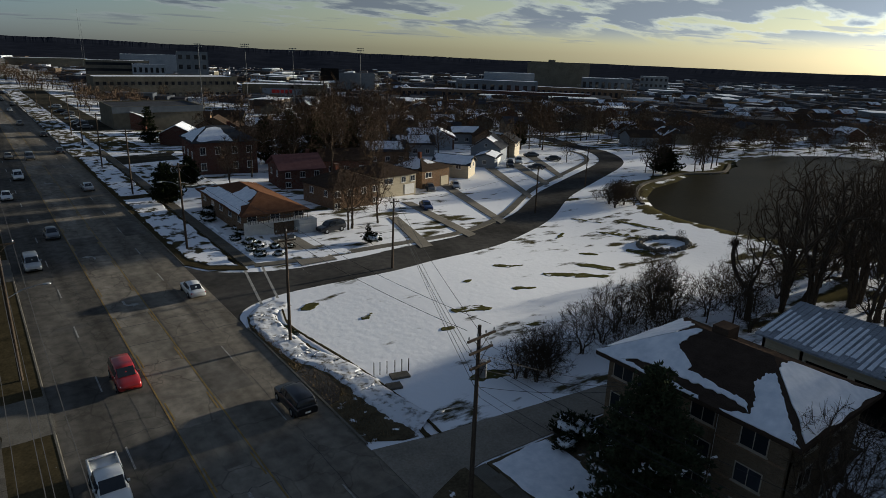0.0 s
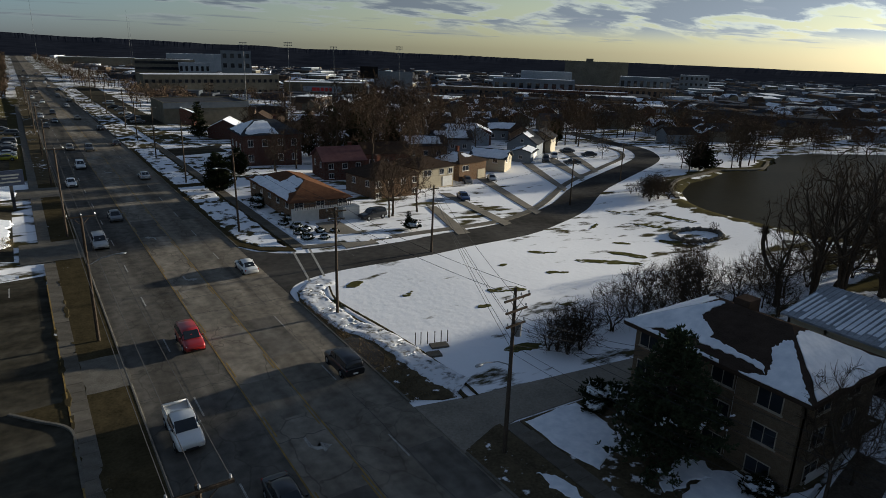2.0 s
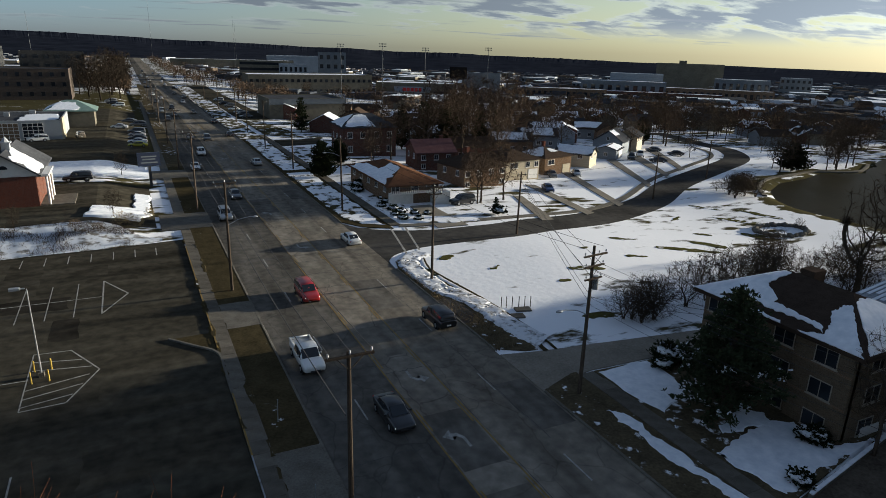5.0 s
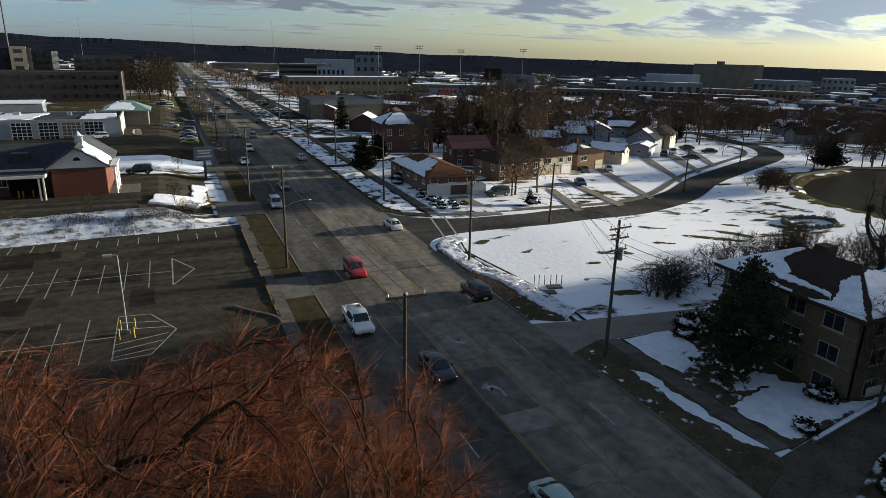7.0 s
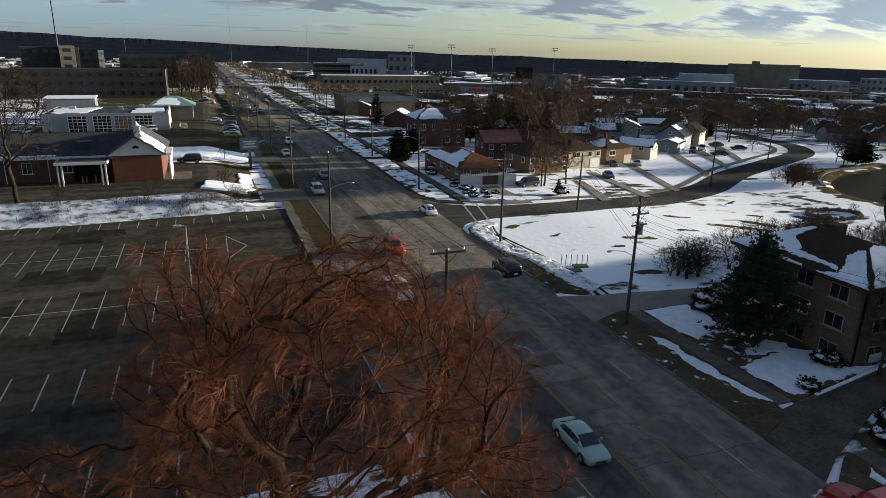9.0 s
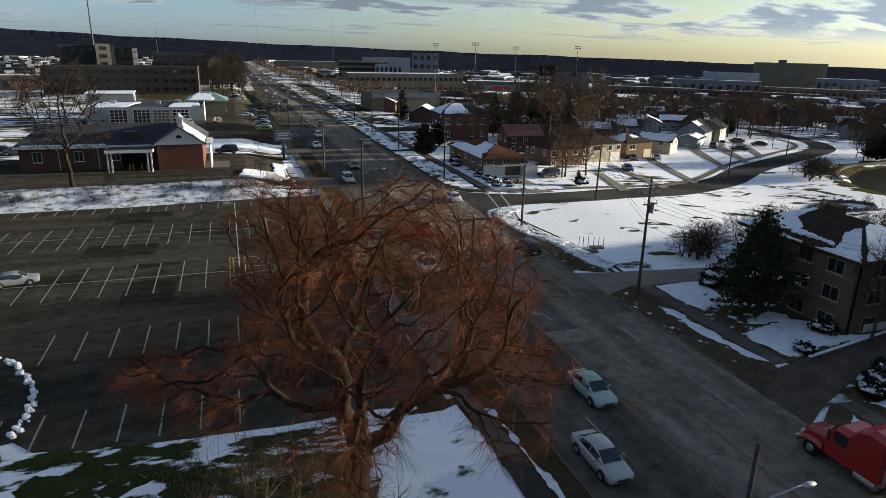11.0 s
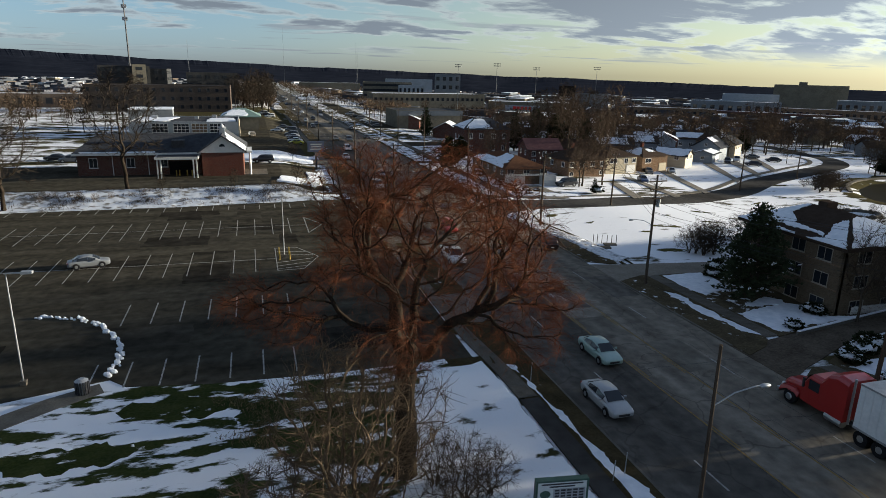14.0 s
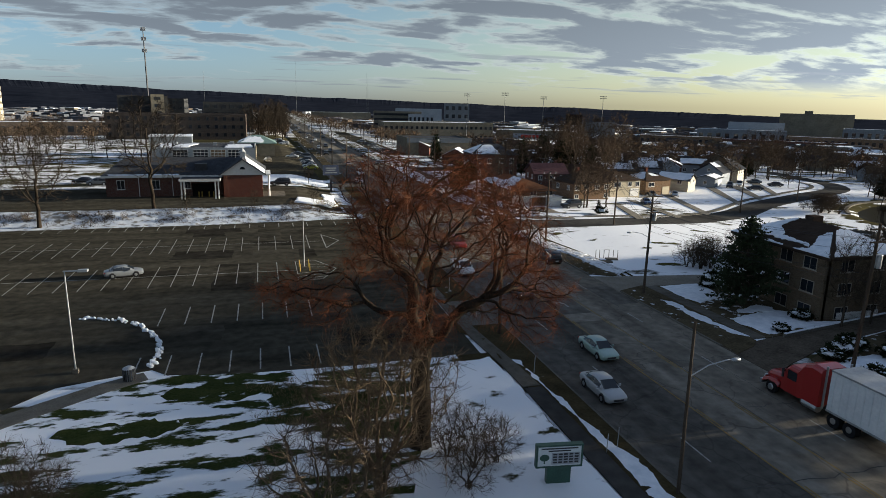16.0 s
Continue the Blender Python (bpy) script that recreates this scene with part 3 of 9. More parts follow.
def slab(name, pts, mat, top, label, category, jag=0.0, step=0.7, bottom=-0.05, seed=0, kind="structure", parent=None):
    if jag:
        pts = rough_outline(pts, step, jag, seed)
    area = sum(a[0] * b[1] - b[0] * a[1] for a, b in zip(pts, pts[1:] + pts[:1]))
    if area < 0:
        pts = pts[::-1]
    bm = prism(bm_new(), pts, bottom, top)
    ob = mesh_object(name, bm, mat, parent)
    return tagged(ob, label, category, kind=kind)


def snow_bank(name, pts, height, label, seed=0, jag=0.3, base=0.12, step=0.6, mat=None):
    """A low bank of snow: rough outline, rounded shoulder, lumpy top, following the land."""
    pts = rough_outline(pts, step, jag, seed)
    area = sum(a[0] * b[1] - b[0] * a[1] for a, b in zip(pts, pts[1:] + pts[:1]))
    if area < 0:
        pts = pts[::-1]
    bm = bm_new()
    cx, cy = sum(p[0] for p in pts) / len(pts), sum(p[1] for p in pts) / len(pts)
    n = len(pts)
    inner = []
    for i, (x, y) in enumerate(pts):
        a, b = pts[i - 1], pts[(i + 1) % n]
        l = max(math.hypot(b[0] - a[0], b[1] - a[1]), 1e-6)
        inner.append((x - (b[1] - a[1]) / l * 0.22, y + (b[0] - a[0]) / l * 0.22))
    lo = [bm.verts.new((x, y, land(x, y) + base - 0.1)) for x, y in pts]
    lump = 0.5 if abs(area) < 90 else 0.0                       # broad sheets lie smooth
    hi = [bm.verts.new((x, y, land(x, y) + base + height * (0.75 + lump * noise.noise((x * 0.9, y * 0.9, seed))))) for x, y in inner]
    for i in range(n):
        bm.faces.new((lo[i], lo[(i + 1) % n], hi[(i + 1) % n], hi[i]))
    f = bm.faces.new(hi)
    bmesh.ops.triangulate(bm, faces=[f])
    ob = mesh_object(name, bm, mat or SNOW)
    return tagged(ob, label, "snow", kind="stuff")


# west verge, walk and car park
slab("verge_west", [(ROAD_L - 0.18, -140), (ROAD_L - 0.18, 112), (-11.7, 112), (-11.7, -140)], TURF, 0.15, "brown winter grass verge beside the road", "grass")
slab("verge_west_far", [(ROAD_L - 0.18, 112.2), (ROAD_L - 0.18, 400), (-11.7, 400), (-11.7, 112.2)], MULCH, 0.15, "bare verge with scraps of snow beside the far road", "verge")
slab("verge_west_walkside", [(-12.1, -140), (-12.4, -13.4), (-15.4, -13.4), (-15.4, -140)], TURF, 0.13, "narrow turf strip beside the walk", "grass")
LOT_EDGE = [(-13.05, 55.2), (-13.05, -13.2), (-24, -13.6), (-33, -13.2), (-39, -12.2), (-40.5, -10.6), (-47, -12.6), (-52, -19), (-100, -34), (-110, 50), (-72, 52.4), (-47.5, 52.8), (-40.9, 52.8), (-30.6, 54.0), (-23, 54.2)]
parking_lot = slab("parking_lot", LOT_EDGE, LOT, 0.05, "large cracked asphalt car park with painted stalls", "car park")
slab("lawn_near", [(-15.4, -13.3), (-24, -13.7), (-33, -13.3), (-39.6, -12.3), (-46.5, -14.6), (-52, -21), (-100, -36.5), (-120, -140), (-15.4, -140)], LAWN, 0.16, "lawn with streaks of melting snow", "lawn")

# east side: verges, walks, drives
slab("verge_east_south", [(ROAD_R + 0.2, -18.6), (ROAD_R + 0.2, 1.6), (13.4, 3.0), (13.9, 3.0), (13.9, -16.2), (12.6, -17.4)], MULCH, 0.15, "bare leafy verge with scraps of snow", "verge")
slab("verge_east_far_south", [(ROAD_R + 0.2, -140), (ROAD_R + 0.2, -24), (12.8, -22), (13.7, -21.8), (13.7, -140)], MULCH, 0.15, "bare verge with scraps of snow", "verge")
slab("verge_east_lot", [(ROAD_R + 0.2, 33.0), (ROAD_R + 0.2, 9.6), (12.2, 8.2), (13.4, 8.0), (13.2, 26), (11.6, 33.6), (10.6, 36.0)], MULCH, 0.12, "muddy turf verge", "verge")
slab("verge_east_north", [(ROAD_R + 0.2, 56.4), (11.8, 53.0), (16.0, 50.4), (16.0, 152), (ROAD_R + 0.2, 152)], TURF, 0.13, "verge beside the road", "verge")
slab("verge_east_far", [(ROAD_R + 0.2, 152.2), (16.0, 152.2), (16.0, 400), (ROAD_R + 0.2, 400)], FAR_VERGE, 0.13, "snowy verge along the far road", "verge")
slab("old_apron", [(9.7, 15.4), (9.7, 21.8), (10.9, 22.4), (12.0, 20.2), (11.8, 17.4), (10.8, 15.6)], SIDE, 0.16, "remnant of a broken asphalt drive on the verge", "drive", 0.1)
slab("drive_apartment", [(9.62, 1.4), (9.62, 8.4), (13.6, 7.6), (31, 5.4), (46, 3.0), (46, -3), (36, 1.6), (27, 2.4), (21, 2.7), (15.4, 2.9), (12.6, 2.4)], DRIVE, 0.08, "concrete drive to the apartment house", "drive")
slab("drive_house", [(9.62, -23.4), (9.62, -16.6), (13, -16.4), (16, -15.8), (34, -12.6), (34, -15.4), (20, -18.6), (14.6, -20.9), (12.8, -21.6)], DIRT_DRIVE, 0.09, "concrete drive beside the apartment lawn", "drive")
slab("lawn_apartment", [(15.5, 2.6), (15.5, -15.8), (33.5, -12.2), (40, -12.0), (40, 1.2), (27, 2.1), (21, 2.4)], MULCH, 0.12, "dark bare ground before the apartment house", "ground")
slab("lawn_house", [(15.4, -21.2), (20.5, -18.9), (34, -15.8), (60, -15), (60, -140), (15.4, -140)], MULCH, 0.12, "dark planted ground", "ground")


def walk_slabs(name, x0, x1, y0, y1, step, label, top=0.17):
    """A concrete walk: a bed and its panels, each a piece of its own on one shared mesh."""
    bed = thing(name, (0, 0, 0), label, "pavement")
    tagged(bed, kind="structure")
    bm = box(bm_new(), x0 + 0.05, x1 - 0.05, y0, y1, 0.0, top - 0.05)
    part("bed", bm, CURB, bed)
    bm = box(bm_new(), 0, x1 - x0, 0.012, step - 0.012, -0.1, 0)
    me = bpy.data.meshes.new("panel")
    bm.to_mesh(me)
    bm.free()
    me.materials.append(CONCRETE)
    n = int((y1 - y0) / step)
    for i in range(n):
        ob = new("panel", me)
        ob.parent = bed
        j = random.Random(i * 7 + int(x0))
        ob.matrix_basis = pose(x0, y0 + i * step, top + j.uniform(-0.008, 0.012), j.uniform(-0.4, 0.4), j.uniform(-0.3, 0.3), 0)
    return bed


def curb(name, pts, label, w=0.18, top=0.17):
    n, verts, faces = len(pts), [], []
    inner = offset_line(pts, w)
    for (x, y), (u, v) in zip(pts, inner):
        z, q = land(x, y), land(u, v)
        verts += [(x, y, z - 0.05), (x, y, z + top - 0.03), (x + (u - x) * 0.2, y + (v - y) * 0.2, z + top), (u, v, q + top), (u, v, q - 0.05)]
    for i in range(n - 1):
        for k in range(4):
            faces.append((5 * i + k, 5 * i + 5 + k, 5 * i + 6 + k, 5 * i + 1 + k))
    return tagged(raw_part(name, verts, faces, CURB), label, "kerb", kind="structure")


curb("curb_west", [(ROAD_L, -140 + 4 * i) for i in range(136)], "worn concrete kerb")
curb("curb_east_far_south", [(ROAD_R, -23.6 - 4 * i) for i in range(30)], "worn concrete kerb")
curb("curb_east_south", [(ROAD_R, 1.4 - 1.0 * i) for i in range(19)], "worn concrete kerb")
curb("curb_east_lot", [(ROAD_R, 33.2 - 1.0 * i) for i in range(25)], "worn concrete kerb")
curb("curb_east_north", [(ROAD_R, 396 - 4 * i) for i in range(86)], "worn concrete kerb")


# markings
def line(x0, y0, x1, y1, w, mat, parent, name, z=0.059):
    d = math.hypot(x1 - x0, y1 - y0)
    nx, ny = -(y1 - y0) / d * w / 2, (x1 - x0) / d * w / 2
    bm = bm_new()
    bm.faces.new([bm.verts.new(p) for p in ((x0 - nx, y0 - ny, land(x0, y0) + z), (x0 + nx, y0 + ny, land(x0, y0) + z), (x1 + nx, y1 + ny, land(x1, y1) + z), (x1 - nx, y1 - ny, land(x1, y1) + z))])
    bmesh.ops.recalc_face_normals(bm, faces=bm.faces)
    for f in bm.faces:
        if f.normal.z < 0:
            f.normal_flip()
    return part(name, bm, mat, parent)


def road_markings():
    for x in (6.15, -4.6):
        for i in range(40):
            y = -70 + 12.2 * i
            if 34 < y < 52 and x > 0:
                continue
            line(x, y, x, y + 3.05, 0.13, WHITE_LINE, main_road, "lane_dash")
    for x in (2.55, -1.0):
        sx = 1 if x > 0 else -1
        segs = [(-140 + 20 * i, -120 + 20 * i) for i in range(28)]
        for a, b in segs:
            line(x + 0.12 * sx, a, x + 0.12 * sx, b, 0.11, YELLOW_LINE, main_road, "yellow_line")
            for q in range(2):
                line(x - 0.14 * sx, a + q * 10, x - 0.14 * sx, a + q * 10 + 3, 0.11, YELLOW_LINE, main_road, "yellow_dash")
    # turn arrows of the middle lane
    for y, flip in ((7.4, -1), (-1.2, 1), (46, -1), (66, 1), (120, -1)):
        bm = bm_new()
        shape = [(-0.10, -1.5), (0.12, -1.5), (0.14, -0.3), (-0.2, 0.35), (-0.62, 0.42), (-0.58, 0.85), (-1.35, 0.25), (-0.72, -0.45), (-0.68, 0.02), (-0.35, -0.02), (-0.10, -0.4)]
        bm.faces.new([bm.verts.new((0.78 + px * flip, y + py * flip, 0.059)) for px, py in shape])
        bmesh.ops.triangulate(bm, faces=bm.faces)
        for f in bm.faces:
            if f.normal.z < 0:
                f.normal_flip()
        part("turn_arrow", bm, WHITE_LINE, main_road, "worn white painted turn arrow")
    # crosswalk lines over the side road mouth
    line(13.2, 38.6, 16.2, 53.4, 0.3, WHITE_LINE, main_road, "crossing_line", 0.062)
    line(15.4, 39.4, 18.2, 51.6, 0.3, WHITE_LINE, main_road, "crossing_line", 0.062)


def road_repairs():
    """Squared-off repairs of the paving and wandering tar seams over its joints."""
    rnd = random.Random(12)
    lanes = (-8.3, -4.6, -1.0, 2.55, 6.15, 9.5)
    for k, (lane, y, length, pale) in enumerate(((2, 12.0, 6.5, 1), (2, -5.0, 7, 0), (2, -12.5, 5, 1), (3, 22.0, 9, 0), (4, -3, 7, 0), (3, -20, 6, 1), (2, 31, 9, 1), (3, 52, 12, 1), (2, 66, 10, 0), (4, 74, 12, 0))):
        x0, x1 = lanes[lane] + 0.08, lanes[lane + 1] - 0.08
        bm = bm_new()
        pts = rough_outline([(x0, y), (x1, y), (x1, y + length), (x0, y + length)], 0.8, 0.05, k)
        f = bm.faces.new([bm.verts.new((px, py, 0.0535)) for px, py in pts])
        if f.normal.z < 0:
            f.normal_flip()
        part("road_patch", bm, PATCH_PALE if pale else PATCH_DARK, main_road)

    def seam(pts, w):
        bm = bm_new()
        line_l, line_r = offset_line(pts, w / 2), offset_line(pts, -w / 2)
        vl, vr = [bm.verts.new((x, y, 0.0548)) for x, y in line_l], [bm.verts.new((x, y, 0.0548)) for x, y in line_r]
        for i in range(len(pts) - 1):
            bm.faces.new((vl[i], vr[i], vr[i + 1], vl[i + 1]))
        part("tar_seam", bm, TAR, main_road)
    y = -58.0
    while y < 120:
        x0, x1 = rnd.choice(((-8.3, -1.0), (-8.3, 2.5), (-1, 6.1), (-4.6, 9.5), (2.5, 9.5), (-1.0, 2.5)))
        n = 18
        seam([(x0 + (x1 - x0) * i / n, y + 0.35 * noise.noise((i * 0.5, y, 0)) + 0.12 * noise.noise((i * 1.9, y, 4))) for i in range(n + 1)], rnd.uniform(0.04, 0.10))
        y += rnd.uniform(4, 12)
    for x in (-4.75, -2.9, -1.3, 2.85, 6.35):
        y = -60 + rnd.uniform(0, 8)
        while y < 110:
            length = rnd.uniform(6, 22)
            n = int(length / 0.7)
            seam([(x + 0.14 * noise.noise((x, (y + i * 0.7) * 0.5, 1)), y + i * 0.7) for i in range(n + 1)], rnd.uniform(0.03, 0.06))
            y += length + rnd.uniform(2, 16)


def lot_patches():
    """Older and newer squares of asphalt in the car park, with ragged edges."""
    rnd = random.Random(19)
    for k in range(26):
        x, y = rnd.uniform(-58, -16), rnd.uniform(-8, 48)
        w, d = rnd.uniform(1.5, 6.5), rnd.uniform(0.8, 2.6)
        a = rnd.choice((0.0, 0.0, 0.08, -0.06, 1.57))
        corners = [(x + p * math.cos(a) - q * math.sin(a), y + p * math.sin(a) + q * math.cos(a)) for p, q in ((-w, -d), (w, -d), (w, d), (-w, d))]
        bm = bm_new()
        f = bm.faces.new([bm.verts.new((min(px, -13.3), py, 0.0538 + 0.00002 * k)) for px, py in rough_outline(corners, 0.6, 0.22, k)])
        bm.normal_update()
        if f.normal.z < 0:
            f.normal_flip()
        part("asphalt_patch", bm, LOT_LIGHT if k % 3 else LOT_DARK, parking_lot)


def stall_markings():
    z = 0.056
    rows = ((31.4, 41.2, 36.3), (14.0, 23.8, 19.0))
    for lo, hi, mid in rows:
        x0 = -22.4 if lo > 20 else -27.4
        for i in range(28):
            x = x0 - 2.46 * (i if lo < 20 else i + 1)
            if x < -95:
                break
            line(x, lo, x, hi, 0.10, WHITE_LINE, parking_lot, "stall_line")
        line(x0, mid, -92, mid + 0.6, 0.12, WHITE_LINE, parking_lot, "stall_spine")
    for i in range(22):                                     # single stalls along the snow bank and the near lawn
        x = -16.6 - 2.46 * i
        line(x, 49.2, x, 52.4, 0.12, WHITE_LINE, parking_lot, "stall_line")
        if -42 < x < -26:
            line(x - 0.6, -12.4, x - 0.6, -7.8, 0.12, WHITE_LINE, parking_lot, "stall_line")
            line(x - 0.4, 0.2, x - 0.4, 5.8, 0.12, WHITE_LINE, parking_lot, "stall_line")
    for a, b in (((-22.4, 41.3), (-22.4, 31.4)), ((-22.4, 41.3), (-20.0, 36.4)), ((-20.0, 36.4), (-22.4, 31.4))):
        line(*a, *b, 0.15, WHITE_LINE, parking_lot, "island_line")
    for a, b in (((-27.4, 23.8), (-24.6, 23.6)), ((-24.6, 23.6), (-22.3, 19.0)), ((-22.3, 19.0), (-24.4, 14.2)), ((-24.4, 14.2), (-27.4, 14.0)), ((-27.4, 17.2), (-23.0, 18.4)), ((-27.4, 15.8), (-23.4, 16.9)), ((-27.2, 20.6), (-22.9, 19.8)), ((-27.2, 22.2), (-23.7, 21.4)), ((-27.4, 14.6), (-24.0, 15.4))):
        line(*a, *b, 0.13, WHITE_LINE, parking_lot, "island_line")


# snow on the ground
def lumpy_strip(name, low, high, n, height, lump, mat, label):
    """A strip of lumpy snow between two edges, rounded off along both."""
    verts, faces = [], []
    for (xa, ya), (xb, yb) in zip(low, high):
        for k in range(n):
            v = k / (n - 1)
            x, y = xa + (xb - xa) * v, ya + (yb - ya) * v
            bumps = lump * noise.noise((x * 0.8, y * 0.8, 3)) + 0.45 * lump * noise.noise((x * 2.4, y * 2.4, 6)) + 0.25 * lump * noise.noise((x * 6, y * 6, 2))
            up = min(1.0, v * 7, (1 - v) * 7)
            verts.append((x, y, land(x, y) + 0.03 + up * (height + bumps)))
    for i in range(len(low) - 1):
        for k in range(n - 1):
            faces.append((n * i + k, n * i + k + 1, n * (i + 1) + k + 1, n * (i + 1) + k))
    ob = raw_part(name, verts, faces, mat)
    for p in ob.data.polygons:
        p.use_smooth = True
    return tagged(ob, label, "snow", kind="stuff")


def ground_snow():
    snow_bank("snow_apartment_lawn", [(15.6, 2.4), (18.4, 2.6), (21.2, 2.4), (21.3, -1.0), (20.6, -3.1), (19.6, -3.6), (16.2, -5.0), (15.6, -1.5)], 0.08, "smooth snow on the apartment lawn", 4, 0.16)
    snow_bank("snow_verge", [(12.4, -2.6), (13.6, -3.6), (13.85, -8.5), (13.85, -15.4), (13.1, -14.8), (12.5, -11.3), (12.0, -9.0), (12.2, -6.0)], 0.10, "broken strip of snow on the verge", 5, 0.38, 0.12, 0.35)
    snow_bank("snow_apartment_yard", [(15.7, -10.2), (19, -9.2), (22.8, -8.7), (24.4, -9.6), (24.4, -12.8), (28, -13.6), (21, -14.5), (16.0, -15.2)], 0.10, "snow at the drive side", 6, 0.4, 0.12, 0.4)
    snow_bank("snow_yard_patch", [(18, -8.6), (22, -9.6), (23.5, -8.0), (22.0, -6.4)], 0.1, "snow near the building wall", 16, 0.45, 0.12, 0.35)
    snow_bank("snow_house_verge", [(12.4, -24), (13.4, -23.2), (13.6, -28.5), (12.6, -29)], 0.12, "snow on the verge", 7, 0.3)
    snow_bank("snow_house_yard", [(16, -22.4), (22, -21.4), (24, -24), (18, -25.6)], 0.12, "snow beside shrubs", 8, 0.4)
    snow_bank("snow_house_front", [(16, -27), (23, -25.6), (27, -28), (20, -31), (16.4, -30)], 0.12, "snow before the house", 18, 0.4)
    snow_bank("snow_verge_north", [(10.6, 58), (12.4, 54.4), (15.4, 52.4), (15.7, 60), (15.7, 84), (15.6, 98), (10.6, 98), (10.5, 84), (10.4, 70)], 0.10, "snow strip between road and walk", 9, 0.3, mat=VERGE_SNOW)
    snow_bank("snow_verge_north_far", [(10.7, 101), (15.6, 101), (15.8, 150), (10.8, 150), (10.4, 120)], 0.10, "snow strip between road and walk", 10, 0.35, mat=VERGE_SNOW)
    snow_bank("snow_verge_distant", [(10.5, 156), (16.0, 156), (16.6, 260), (10.5, 260)], 0.10, "snow strip along the road", 12, 0.4, mat=FAR_VERGE)
    snow_bank("snow_yard_north", [(18.2, 54.0), (24, 50.6), (31, 50.0), (31, 52), (23, 56), (22.6, 80), (18.2, 84)], 0.10, "snow in the corner yard", 11, 0.4, mat=VERGE_SNOW)
    snow_bank("snow_yard_mid", [(18.2, 100), (29, 101), (29, 113), (18.2, 114)], 0.12, "snow between the walk and a hedge", 13, 0.4, mat=VERGE_SNOW)
    snow_bank("snow_yard_beyond", [(18.2, 117), (30, 118), (30, 131), (18.2, 133)], 0.12, "snow by the side drive", 19, 0.4, mat=VERGE_SNOW)
    snow_bank("snow_yard_office", [(18.2, 160), (30, 150), (24, 200), (18.2, 205)], 0.12, "snow before the office building", 20, 0.4, mat=FAR_VERGE)
    # bank between the car parks
    slope_lo = [(x, y + 0.5 * noise.noise((x * 0.7, 9, 0)) + 0.25 * noise.noise((x * 2.3, 5, 0))) for x, y in resample([(-15.6, 55.6), (-23, 54.5), (-30.6, 54.2), (-41, 52.9), (-47.5, 53.0), (-72, 52.7), (-104, 52.5)], 0.5)]
    slope_hi = [(x, y + 9.2 * smooth(-15.0, -24, x) + 0.6 + 0.8 * noise.noise((x * 0.4, 1, 0))) for x, y in slope_lo]
    lumpy_strip("snow_slope", slope_lo, slope_hi, 15, 0.20, 0.09, BANK, "long ploughed bank of snow above the car park")
    edge = resample([(13.5, 8.3), (12.6, 11.5), (12.3, 15.0), (12.2, 18.5), (11.5, 21.8), (10.4, 24), (10.05, 28), (10.0, 32.4), (10.4, 35.4), (12.0, 37.8), (14.6, 39.2)], 0.3)
    edge = [(x + 0.30 * noise.noise((y * 0.9, 3, x * 0.3)) + 0.16 * noise.noise((y * 3.1, 8, 0)), y) for x, y in edge]
    lumpy_strip("snow_lot_edge", edge, offset_line(edge, -3.0), 16, 0.22, 0.09, TRODDEN, "dirty trodden snow along the edge of the lot")
    for i, (x, y, w, d, turn) in enumerate(((17.5, 35.3, 1.6, 0.7, 20), (12.6, 31.0, 1.3, 2.4, 5), (32.4, 25.3, 2.6, 1.0, -20), (27.0, 22.4, 1.2, 0.7, 0), (53.5, 28.6, 5.2, 1.0, -28), (47.5, 35.8, 2.4, 0.7, -20), (42.9, 27.7, 1.6, 0.6, -20),
                                             (59.5, 30.2, 3.0, 1.3, -45), (72.5, 32.2, 2.4, 1.6, -45), (79.0, 39.8, 5.6, 1.2, -50), (86.5, 42.5, 5.0, 1.1, -75), (80.3, 50.4, 3.2, 0.8, -60), (24.3, 12.2, 2.6, 0.9, -10), (63.6, 35.2, 1.5, 0.6, -30), (38.0, 33.0, 1.0, 0.5, 10), (21.5, 29.5, 1.2, 0.4, 30), (67.5, 45, 2.6, 0.6, 30), (36.0, 18.5, 1.5, 0.6, -15))):
        a = radians(turn)
        ring = [(w * math.cos(k * 0.5236), d * math.sin(k * 0.5236)) for k in range(12)]
        ob = snow_bank("bare_patch", [(x + p * math.cos(a) - q * math.sin(a), y + p * math.sin(a) + q * math.cos(a)) for p, q in ring], 0.05, "", 30 + i, 0.42, 0.015, 0.3, BARE_TURF)
        tagged(ob, "olive turf bared by the melting snow", "grass", kind="stuff")
    rnd = random.Random(44)
    for i in range(5, 22):                                  # soil and dead grass creeping over the edges of the walk
        x, y = rnd.choice((-12.95, -11.75)), -36 + 4.3 * i + rnd.uniform(-1.2, 1.2)
        w, d = rnd.uniform(0.15, 0.42), rnd.uniform(0.8, 2.4)
        ring = [(x + w * math.cos(k * 0.5236), y + d * math.sin(k * 0.5236)) for k in range(12)]
        tagged(snow_bank("turf_fringe", ring, 0.03, "", 60 + i, 0.2, 0.165, 0.25, TURF), "dead grass creeping over the walk", "grass", kind="stuff")
    snow_bank("snow_near_walk", [(-12.5, -14.2), (-18, -15.2), (-19.4, -19), (-20.6, -24), (-23, -30), (-26, -40), (-30, -50), (-30, -80), (-12.2, -80), (-12.2, -18)], 0.07, "smooth snow on the lawn beside the walk", 21, 0.16, 0.12, mat=LOT_SNOW)
    snow_bank("snow_near_verge", [(-10.6, -15.5), (-10.3, -17.5), (-10.05, -21.4), (-9.75, -25.5), (-9.45, -29), (-8.95, -32.2), (-8.9, -36), (-9.0, -46), (-10.55, -46), (-10.58, -30)], 0.05, "broken snow along the verge", 22, 0.28, 0.12, 0.3)
